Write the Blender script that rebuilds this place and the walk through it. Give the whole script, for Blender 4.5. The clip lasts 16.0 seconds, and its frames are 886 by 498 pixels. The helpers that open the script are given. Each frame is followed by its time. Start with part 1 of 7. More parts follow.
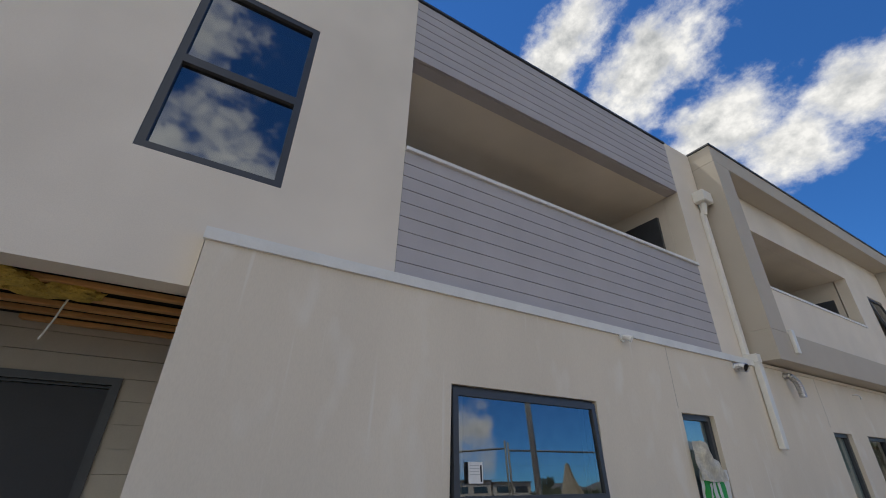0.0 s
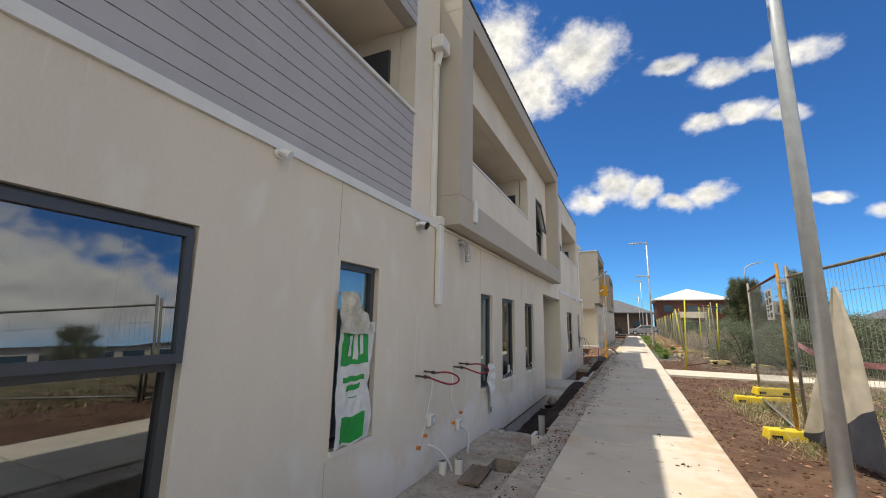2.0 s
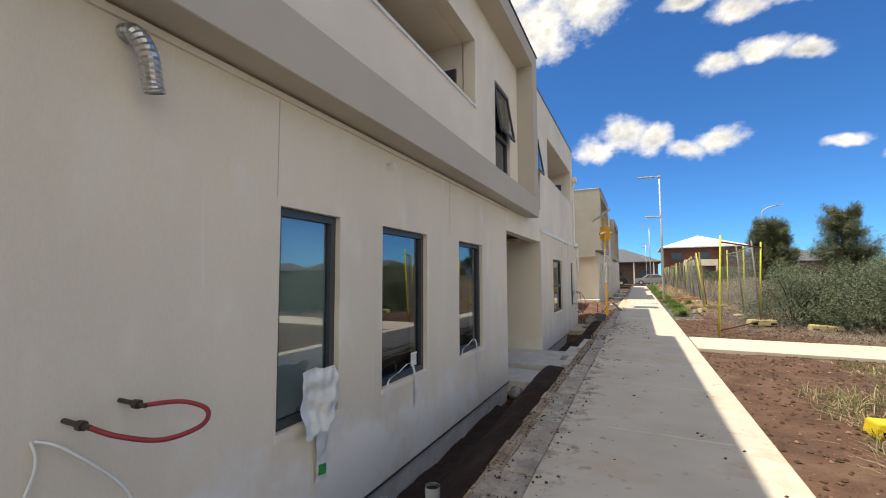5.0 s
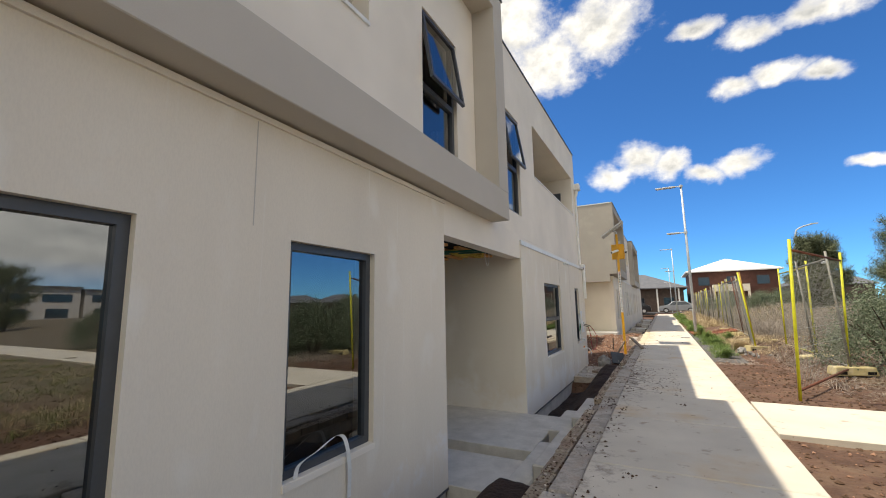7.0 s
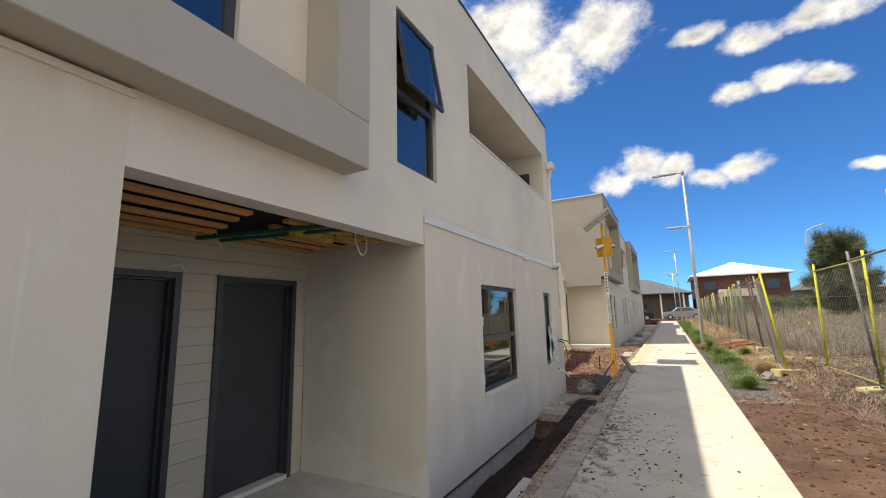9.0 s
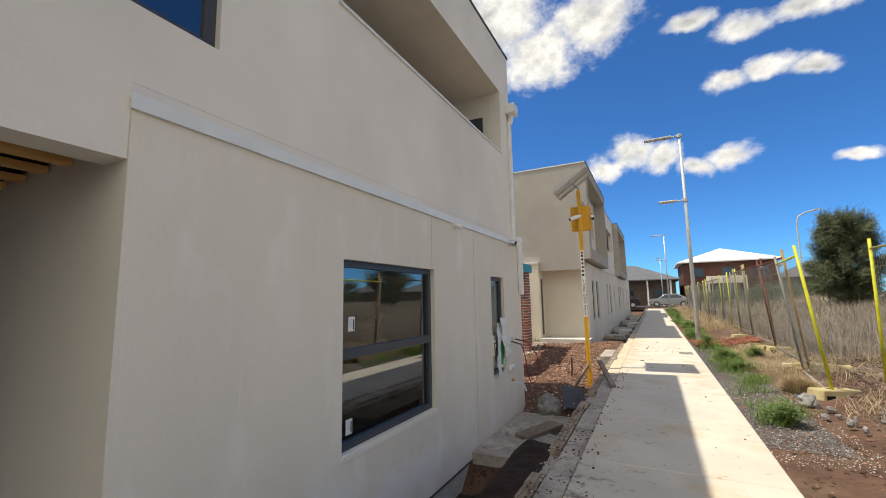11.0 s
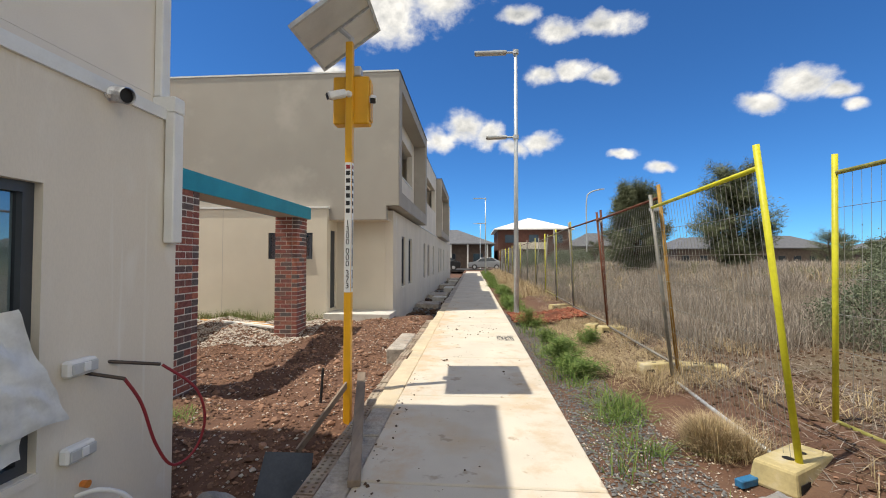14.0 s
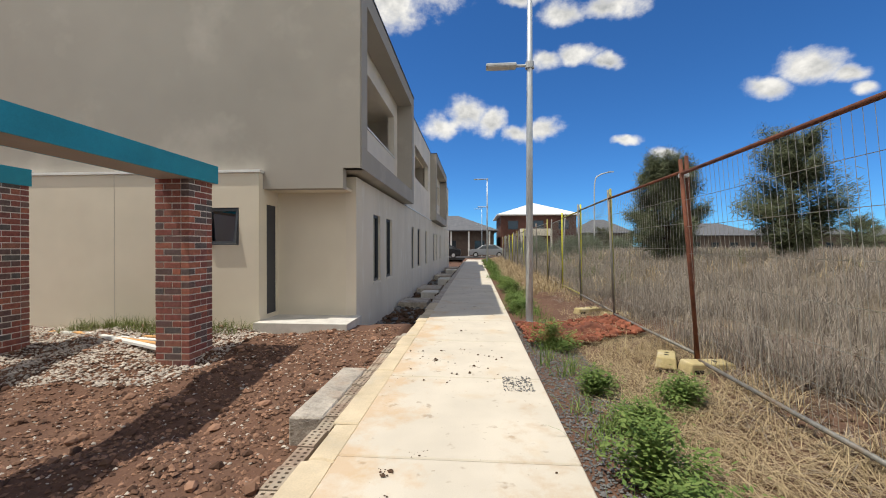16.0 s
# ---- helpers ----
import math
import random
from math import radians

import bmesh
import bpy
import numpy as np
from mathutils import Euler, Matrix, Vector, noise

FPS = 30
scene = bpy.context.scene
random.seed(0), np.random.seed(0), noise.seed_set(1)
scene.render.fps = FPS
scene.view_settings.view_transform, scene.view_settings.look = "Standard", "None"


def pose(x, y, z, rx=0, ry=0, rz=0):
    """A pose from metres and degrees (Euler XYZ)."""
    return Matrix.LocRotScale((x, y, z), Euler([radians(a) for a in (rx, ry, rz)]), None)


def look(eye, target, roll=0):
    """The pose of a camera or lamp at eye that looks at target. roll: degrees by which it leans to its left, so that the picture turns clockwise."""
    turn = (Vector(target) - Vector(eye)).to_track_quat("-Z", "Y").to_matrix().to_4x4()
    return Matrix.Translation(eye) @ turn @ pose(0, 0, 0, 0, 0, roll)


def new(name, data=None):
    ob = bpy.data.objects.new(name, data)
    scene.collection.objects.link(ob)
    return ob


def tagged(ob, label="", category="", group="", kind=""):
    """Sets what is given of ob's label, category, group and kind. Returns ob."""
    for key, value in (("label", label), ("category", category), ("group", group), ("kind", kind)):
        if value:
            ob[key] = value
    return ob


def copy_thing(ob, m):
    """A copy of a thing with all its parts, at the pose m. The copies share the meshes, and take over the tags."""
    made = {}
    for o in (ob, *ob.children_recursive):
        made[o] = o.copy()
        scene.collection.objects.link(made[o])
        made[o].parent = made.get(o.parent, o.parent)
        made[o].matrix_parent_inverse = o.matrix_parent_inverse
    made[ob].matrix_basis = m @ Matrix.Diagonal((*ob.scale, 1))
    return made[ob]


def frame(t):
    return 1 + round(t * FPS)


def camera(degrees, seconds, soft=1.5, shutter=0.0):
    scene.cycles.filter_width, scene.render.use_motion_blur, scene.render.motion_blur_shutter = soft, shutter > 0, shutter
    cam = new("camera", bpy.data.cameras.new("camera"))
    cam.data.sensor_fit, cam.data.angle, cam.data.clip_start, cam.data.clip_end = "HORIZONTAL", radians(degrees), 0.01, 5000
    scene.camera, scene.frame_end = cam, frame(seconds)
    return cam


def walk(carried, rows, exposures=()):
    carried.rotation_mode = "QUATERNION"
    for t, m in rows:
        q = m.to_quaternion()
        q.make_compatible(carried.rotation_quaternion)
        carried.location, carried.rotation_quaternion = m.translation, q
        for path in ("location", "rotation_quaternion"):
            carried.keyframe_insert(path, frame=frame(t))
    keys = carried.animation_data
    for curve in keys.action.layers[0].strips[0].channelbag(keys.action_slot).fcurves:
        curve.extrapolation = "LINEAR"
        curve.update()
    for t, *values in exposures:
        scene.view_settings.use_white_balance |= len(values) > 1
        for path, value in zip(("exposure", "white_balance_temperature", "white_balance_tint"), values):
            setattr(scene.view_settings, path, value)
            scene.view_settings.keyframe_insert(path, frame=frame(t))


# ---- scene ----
cam = camera(95.0, 16.0, soft=1.0)
PATH = [
    (0, (0.726, -0.347, 1.264), (-0.826, 0.535, 2.166), 1.8),
    (0.5, (0.552, -0.075, 1.218), (-0.86, 1.133, 1.959), 1.3),
    (1, (0.424, 0.258, 1.191), (-0.801, 1.727, 1.776), 0.9),
    (1.5, (0.386, 0.733, 1.186), (-0.634, 2.391, 1.645), 0.9),
    (2, (0.316, 1.315, 1.203), (-0.514, 3.099, 1.563), 1.1),
    (2.5, (0.296, 1.998, 1.214), (-0.398, 3.851, 1.503), 1.2),
    (3, (0.27, 2.696, 1.213), (-0.375, 4.576, 1.438), 1.1),
    (3.5, (0.258, 3.423, 1.197), (-0.414, 5.3, 1.36), 0.8),
    (4, (0.225, 4.175, 1.214), (-0.523, 6.026, 1.33), 0.5),
    (6.5, (0.23, 7.988, 1.212), (-0.706, 9.74, 1.45), -1.0),
    (7, (0.224, 8.78, 1.237), (-0.709, 10.526, 1.522), -1.0),
    (7.5, (0.296, 9.568, 1.26), (-0.634, 11.311, 1.575), -1.0),
    (8, (0.327, 10.351, 1.269), (-0.597, 12.095, 1.596), -1.1),
    (8.5, (0.403, 11.13, 1.292), (-0.529, 12.869, 1.616), -1.0),
    (9, (0.384, 11.898, 1.291), (-0.56, 13.632, 1.611), -1.4),
    (11.5, (0.256, 15.467, 1.378), (-0.61, 17.258, 1.582), -0.6),
    (12, (0.256, 16.233, 1.371), (-0.504, 18.077, 1.522), -0.1),
    (12.5, (0.271, 17.004, 1.359), (-0.341, 18.905, 1.467), 0.2),
    (13, (0.275, 17.738, 1.336), (-0.163, 19.687, 1.42), 0.5),
    (13.5, (0.294, 18.485, 1.319), (0.02, 20.465, 1.386), 0.5),
    (14, (0.301, 19.223, 1.317), (0.154, 21.217, 1.367), 0.1),
    (14.5, (0.338, 19.968, 1.252), (0.266, 21.966, 1.292), -0.8),
    (15, (0.419, 20.684, 1.291), (0.371, 22.683, 1.302), -1.0),
    (15.5, (0.462, 21.413, 1.235), (0.392, 23.411, 1.245), -0.6),
    (16, (0.442, 22.269, 1.28), (0.284, 24.262, 1.269), 0.0),
]
walk(cam, [(t, look(eye, aim, roll)) for t, eye, aim, roll in PATH], [(0.0, 0.86, 6700, 8), (1.5, 1.0, 7000, 8), (3.5, 1.10, 7250, 8), (6.5, 1.26, 7250, 8), (8.3, 1.24, 7300, 8), (9.0, 1.20, 7300, 8), (11.5, 1.08, 7050, 8), (14.5, 0.98, 7000, 8), (16.0, 0.86, 6850, 8)])

# ---- light ----
SUN_DIR = Vector((-0.41, -0.13, 1.0)).normalized()      # towards the sun
sun = new("sun", bpy.data.lights.new("sun", "SUN"))
sun.data.energy, sun.data.angle, sun.data.color = 2.3, radians(0.55), (1.0, 0.95, 0.87)
sun.matrix_world = look(SUN_DIR * 100, (0, 0, 0))

# clouds of the day, as (azimuth tangent x/y, height tangent z/y, half width, half height)
CLOUDS = [(-0.085, 0.30, 0.06, 0.045), (-0.03, 0.32, 0.07, 0.055), (0.03, 0.30, 0.05, 0.042), (0.10, 0.272, 0.055, 0.03), (0.165, 0.285, 0.06, 0.032),
          (0.36, 0.255, 0.045, 0.016), (0.455, 0.222, 0.05, 0.017), (0.17, 0.45, 0.06, 0.033), (0.24, 0.462, 0.06, 0.036), (0.305, 0.438, 0.05, 0.022),
          (0.11, 0.605, 0.06, 0.025), (0.21, 0.565, 0.08, 0.034), (0.32, 0.575, 0.10, 0.04), (-0.09, 0.68, 0.13, 0.12), (-0.22, 0.63, 0.14, 0.11), (-0.33, 0.78, 0.19, 0.17),
          (-0.48, 1.15, 0.30, 0.27), (-0.80, 1.6, 0.36, 0.36), (-0.36, 0.48, 0.06, 0.032), (0.67, 0.37, 0.07, 0.032), (0.77, 0.42, 0.10, 0.045), (0.86, 0.395, 0.06, 0.026), (0.89, 0.36, 0.04, 0.02)]


def build_world():
    w = bpy.data.worlds.new("sky")
    w.use_nodes = True
    scene.world = w
    nt = w.node_tree
    nt.nodes.clear()
    N, L = nt.nodes.new, nt.links.new

    def math_node(op, a, b=None, clamp=False):
        n = N("ShaderNodeMath")
        n.operation, n.use_clamp = op, clamp
        for i, v in enumerate((a, b)):
            if v is None:
                continue
            if isinstance(v, (int, float)):
                n.inputs[i].default_value = v
            else:
                L(v, n.inputs[i])
        return n.outputs[0]

    sky = N("ShaderNodeTexSky")
    sky.sky_type, sky.sun_disc = "NISHITA", False
    sky.sun_elevation = math.asin(SUN_DIR.z)
    sky.sun_rotation = math.atan2(SUN_DIR.x, SUN_DIR.y)
    sky.altitude, sky.air_density, sky.dust_density, sky.ozone_density = 2200.0, 1.0, 0.0, 2.0
    geo = N("ShaderNodeTexCoord").outputs["Generated"]
    sep = N("ShaderNodeSeparateXYZ")
    L(geo, sep.inputs[0])
    x, y, z = sep.outputs
    front = math_node("GREATER_THAN", y, 0.02)
    ys = math_node("MAXIMUM", y, 0.02)
    u, v = math_node("DIVIDE", x, ys), math_node("DIVIDE", z, ys)

    def noise_node(scale, detail, rough, stretch, shift=(0, 0, 0)):
        m = N("ShaderNodeMapping")
        m.inputs["Location"].default_value = shift
        m.inputs["Scale"].default_value = stretch
        L(geo, m.inputs[0])
        n = N("ShaderNodeTexNoise")
        n.inputs["Scale"].default_value, n.inputs["Detail"].default_value, n.inputs["Roughness"].default_value = scale, detail, rough
        L(m.outputs[0], n.inputs[0])
        return n.outputs[0]

    warp_a, warp_b = noise_node(7.0, 3, 0.6, (1, 1, 1)), noise_node(9.0, 3, 0.6, (1.3, 1.1, 1.2))
    u = math_node("ADD", u, math_node("MULTIPLY", math_node("SUBTRACT", warp_a, 0.5), 0.07))
    v = math_node("ADD", v, math_node("MULTIPLY", math_node("SUBTRACT", warp_b, 0.5), 0.05))
    fine = noise_node(17.0, 8, 0.62, (1, 1, 1.25))
    above = noise_node(17.0, 4, 0.58, (1, 1, 1.25), (0.0, 0.0, 0.028))
    lumps = noise_node(8.0, 4, 0.6, (1, 1, 1.6))
    bulk = noise_node(2.6, 4, 0.55, (1, 1, 1.9))
    total = None
    for cu, cv, hw, hh in CLOUDS:
        a = math_node("DIVIDE", math_node("SUBTRACT", u, cu), hw)
        b = math_node("DIVIDE", math_node("SUBTRACT", v, cv), hh)
        d = math_node("SQRT", math_node("ADD", math_node("MULTIPLY", a, a), math_node("MULTIPLY", b, b)))
        blob = math_node("SUBTRACT", 1.0, d)
        total = blob if total is None else math_node("MAXIMUM", total, blob)
    total = math_node("MULTIPLY", math_node("MAXIMUM", total, -1.0), front)
    # scattered cumulus over the rest of the sky; unseen cover behind added to brighten shade
    side = math_node("MAXIMUM", math_node("MULTIPLY", math_node("SUBTRACT", math_node("ABSOLUTE", u), 1.02), 3.0, clamp=True), math_node("MULTIPLY", y, -6.0, clamp=True))
    cover = math_node("ADD", math_node("MULTIPLY", bulk, 0.6), math_node("MULTIPLY", lumps, 0.4))
    cover = math_node("ADD", cover, math_node("ADD", math_node("MULTIPLY", math_node("SUBTRACT", z, 0.36), 0.25), math_node("MULTIPLY", y, -0.62)))
    low = math_node("MULTIPLY", math_node("SUBTRACT", 1.0, math_node("MULTIPLY", math_node("ABSOLUTE", math_node("SUBTRACT", z, 0.14)), 5.0), clamp=True), 0.30)
    cover = math_node("ADD", cover, low)
    cover = math_node("ADD", cover, math_node("MULTIPLY", math_node("MAXIMUM", math_node("SUBTRACT", x, 0.1), 0.0), math_node("MULTIPLY", math_node("SUBTRACT", 0.48, z), 0.95)))
    rest = math_node("SUBTRACT", math_node("MULTIPLY", math_node("SUBTRACT", cover, 0.43), 5.0), math_node("MULTIPLY", math_node("SUBTRACT", 1.0, side), 3.0))
    base = math_node("ADD", math_node("MULTIPLY", total, 1.5), math_node("MULTIPLY", math_node("SUBTRACT", fine, 0.47), 2.2))
    base = math_node("SUBTRACT", base, math_node("MULTIPLY", math_node("SUBTRACT", 1.0, front), 3.0))
    dens = math_node("MAXIMUM", base, math_node("ADD", rest, math_node("MULTIPLY", math_node("SUBTRACT", fine, 0.55), 2.0)))
    ramp = N("ShaderNodeMapRange")
    ramp.interpolation_type = "SMOOTHSTEP"
    ramp.inputs["From Min"].default_value, ramp.inputs["From Max"].default_value = 0.08, 1.15
    L(dens, ramp.inputs["Value"])
    mask = math_node("MULTIPLY", ramp.outputs[0], math_node("MULTIPLY", math_node("SUBTRACT", z, 0.015), 12.0, clamp=True))
    body = N("ShaderNodeMapRange")
    body.inputs["From Min"].default_value, body.inputs["From Max"].default_value = 0.45, 1.15
    L(dens, body.inputs["Value"])
    shade = N("ShaderNodeMix")
    shade.data_type = "RGBA"
    shade.inputs["A"].default_value, shade.inputs["B"].default_value = (4.9, 4.87, 4.85, 1), (2.3, 2.4, 2.55, 1)
    relief = math_node("MULTIPLY", math_node("SUBTRACT", above, fine), 2.6)
    hollow = math_node("MULTIPLY", math_node("SUBTRACT", lumps, 0.36), 1.7)
    grey = math_node("ADD", math_node("MULTIPLY", math_node("ADD", relief, hollow), body.outputs[0]), math_node("MULTIPLY", body.outputs[0], 0.25), clamp=True)
    # clouds out of view are kept whiter, to throw more light on shaded walls
    L(math_node("MULTIPLY", grey, math_node("SUBTRACT", 1.0, math_node("MULTIPLY", side, 0.45))), shade.inputs["Factor"])
    mix = N("ShaderNodeMix")
    mix.data_type = "RGBA"
    L(mask, mix.inputs["Factor"])
    deep = N("ShaderNodeMix")
    deep.data_type, deep.blend_type = "RGBA", "MULTIPLY"
    deep.inputs["Factor"].default_value, deep.inputs["B"].default_value = 1.0, (0.185, 0.455, 0.76, 1)
    L(sky.outputs[0], deep.inputs["A"])
    L(deep.outputs["Result"], mix.inputs["A"])
    L(shade.outputs["Result"], mix.inputs["B"])
    bg, out = N("ShaderNodeBackground"), N("ShaderNodeOutputWorld")
    bg.inputs["Strength"].default_value = 0.105
    L(mix.outputs["Result"], bg.inputs["Color"])
    L(bg.outputs[0], out.inputs[0])


build_world()


# ---- materials ----
def mat(name, color, rough=0.8, metal=0.0, vary=0.12, scale=3.0, fine=60.0, bump=0.15, depth=0.004, spec=0.4, stain=None, stain_scale=1.2, stain_cut=0.55, random_tint=0.0, stretch=(1, 1, 1), spots=None):
    """A painted, mineral or plastic surface: colour with variation at two scales, an optional stain, and a fine relief."""
    m = bpy.data.materials.new(name)
    m.use_nodes = True
    nt = m.node_tree
    N, L = nt.nodes.new, nt.links.new
    bsdf = nt.nodes["Principled BSDF"]
    bsdf.inputs["Roughness"].default_value, bsdf.inputs["Metallic"].default_value = rough, metal
    bsdf.inputs["Specular IOR Level"].default_value = spec
    geo = N("ShaderNodeNewGeometry")
    mp = N("ShaderNodeMapping")
    mp.inputs["Scale"].default_value = stretch
    L(geo.outputs["Position"], mp.inputs[0])

    def noise_out(sc, det):
        n = N("ShaderNodeTexNoise")
        n.inputs["Scale"].default_value, n.inputs["Detail"].default_value, n.inputs["Roughness"].default_value = sc, det, 0.6
        L(mp.outputs[0], n.inputs[0])
        return n.outputs[0]

    def mixed(kind, a, b, fac):
        n = N("ShaderNodeMix")
        n.data_type, n.blend_type = "RGBA", kind
        for key, val in (("A", a), ("B", b), ("Factor", fac)):
            if isinstance(val, (int, float)):
                n.inputs[key].default_value = val
            elif isinstance(val, tuple):
                n.inputs[key].default_value = (*val[:3], 1)
            else:
                L(val, n.inputs[key])
        return n.outputs["Result"]

    def ranged(src, lo, hi, to_lo, to_hi):
        n = N("ShaderNodeMapRange")
        for key, val in (("From Min", lo), ("From Max", hi), ("To Min", to_lo), ("To Max", to_hi)):
            n.inputs[key].default_value = val
        L(src, n.inputs["Value"])
        return n.outputs[0]

    big, small = noise_out(scale, 3), noise_out(fine, 3)
    dark = tuple(c * (1 - vary * 1.6) for c in color)
    light = tuple(min(1, c * (1 + vary)) for c in color)
    col = mixed("MIX", dark, light, ranged(big, 0.3, 0.7, 0, 1))
    col = mixed("MULTIPLY", col, mixed("MIX", (1 - vary, 1 - vary, 1 - vary), (1, 1, 1), ranged(small, 0.35, 0.6, 0, 1)), 0.8)
    if stain:
        col = mixed("MIX", col, stain, ranged(noise_out(stain_scale, 5), stain_cut, stain_cut + 0.18, 0, 0.75))
    if spots:
        col = mixed("MIX", col, spots, ranged(noise_out(5.5, 3), 0.63, 0.70, 0, 0.6))
        col = mixed("MIX", col, spots, ranged(noise_out(17, 2), 0.70, 0.74, 0, 0.5))
    if random_tint:
        info = N("ShaderNodeObjectInfo")
        col = mixed("MULTIPLY", col, mixed("MIX", (1 - random_tint,) * 3, (1, 1, 1), info.outputs["Random"]), 1.0)
    L(col, bsdf.inputs["Base Color"])
    if bump:
        b = N("ShaderNodeBump")
        b.inputs["Strength"].default_value, b.inputs["Distance"].default_value = bump, depth
        L(small, b.inputs["Height"])
        L(b.outputs[0], bsdf.inputs["Normal"])
    return m


def glass_mat(name, tint=(0.5, 0.56, 0.6), ior=2.9):
    m = bpy.data.materials.new(name)
    m.use_nodes = True
    nt = m.node_tree
    nt.nodes.clear()
    N, L = nt.nodes.new, nt.links.new
    out, mix, gl, tr, fr = N("ShaderNodeOutputMaterial"), N("ShaderNodeMixShader"), N("ShaderNodeBsdfGlossy"), N("ShaderNodeBsdfTransparent"), N("ShaderNodeFresnel")
    gl.inputs["Roughness"].default_value = 0.0
    gl.inputs["Color"].default_value = (0.92, 0.96, 1, 1)
    tr.inputs["Color"].default_value = (*tint, 1)
    fr.inputs["IOR"].default_value = ior
    L(fr.outputs[0], mix.inputs[0])
    L(tr.outputs[0], mix.inputs[1])
    L(gl.outputs[0], mix.inputs[2])
    L(mix.outputs[0], out.inputs[0])
    return m


M_RENDER = mat("render_beige", (0.76, 0.69, 0.585), 0.9, vary=0.055, scale=0.8, fine=150, bump=0.07, depth=0.002, stain=(0.80, 0.75, 0.67), stain_scale=2.2, stain_cut=0.60, stretch=(1, 1, 0.30))
M_UPPER = mat("render_pale", (0.81, 0.745, 0.655), 0.9, vary=0.065, scale=0.7, fine=160, bump=0.1, depth=0.002)
M_FRAME = mat("render_grey_brown", (0.51, 0.47, 0.415), 0.9, vary=0.04, scale=1.0, fine=160, bump=0.1, depth=0.002)
M_NBWALL = mat("render_stone_grey", (0.40, 0.37, 0.33), 0.9, vary=0.05, scale=0.6, fine=140, bump=0.12, depth=0.002, stain=(0.54, 0.5, 0.45), stain_scale=0.5)
M_NBLOW = mat("render_cream", (0.73, 0.665, 0.55), 0.9, vary=0.04, scale=0.8, fine=140, bump=0.1, depth=0.002)
M_CLAD = mat("cladding_mauve_grey", (0.46, 0.44, 0.455), 0.6, vary=0.04, scale=2.0, fine=90, bump=0.05, depth=0.001)
M_BOARD = mat("cladding_beige", (0.56, 0.52, 0.45), 0.7, vary=0.05, scale=2.0, fine=90, bump=0.05, depth=0.001)
M_TRIM = mat("white_trim", (0.78, 0.78, 0.76), 0.45, vary=0.04, scale=4, fine=80, bump=0.03)
M_WINFRAME = mat("window_frame_charcoal", (0.055, 0.062, 0.075), 0.38, vary=0.06, scale=6, fine=90, bump=0.03, spec=0.5)
M_DOOR = mat("door_charcoal", (0.045, 0.05, 0.062), 0.5, vary=0.07, scale=1.5, fine=60, bump=0.05)
M_GLASS = glass_mat("window_glass")
M_PALE_FILM = mat("protective_film", (0.50, 0.60, 0.60), 0.6, vary=0.08, scale=3, fine=40, bump=0.1)
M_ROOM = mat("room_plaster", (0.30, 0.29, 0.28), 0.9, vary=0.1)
M_CONC = mat("path_concrete", (0.62, 0.565, 0.475), 0.88, vary=0.07, scale=1.3, fine=140, bump=0.25, depth=0.003, stain=(0.56, 0.40, 0.22), stain_scale=1.1, stain_cut=0.56, spots=(0.30, 0.22, 0.15))


def tracked_soil(m, colour, x_mid, x_half, y_mid, y_half, cut, scale, amount, z_mid=0.0, z_half=1000.0):
    """Soil trodden over one stretch of a surface, thinning out from its middle."""
    nt = m.node_tree
    N, L = nt.nodes.new, nt.links.new
    bsdf = nt.nodes["Principled BSDF"]
    old = bsdf.inputs["Base Color"].links[0].from_socket
    geo, mp, ln, ns = N("ShaderNodeNewGeometry"), N("ShaderNodeMapping"), N("ShaderNodeVectorMath"), N("ShaderNodeTexNoise")
    mp.vector_type = "TEXTURE"
    mp.inputs["Location"].default_value, mp.inputs["Scale"].default_value = (x_mid, y_mid, z_mid), (x_half, y_half, z_half)
    L(geo.outputs["Position"], mp.inputs[0])
    ln.operation = "LENGTH"
    L(mp.outputs[0], ln.inputs[0])
    ns.inputs["Scale"].default_value, ns.inputs["Detail"].default_value, ns.inputs["Roughness"].default_value = scale, 7, 0.68
    L(geo.outputs["Position"], ns.inputs[0])
    add, rng, mix = N("ShaderNodeMath"), N("ShaderNodeMapRange"), N("ShaderNodeMix")
    add.operation = "MULTIPLY_ADD"
    L(ln.outputs["Value"], add.inputs[0])
    add.inputs[1].default_value = -0.16
    L(ns.outputs[0], add.inputs[2])
    for key, val in (("From Min", cut), ("From Max", cut + 0.16), ("To Min", 0.0), ("To Max", amount)):
        rng.inputs[key].default_value = val
    L(add.outputs[0], rng.inputs["Value"])
    mix.data_type = "RGBA"
    L(rng.outputs[0], mix.inputs["Factor"])
    L(old, mix.inputs["A"])
    mix.inputs["B"].default_value = (*colour, 1)
    L(mix.outputs["Result"], bsdf.inputs["Base Color"])


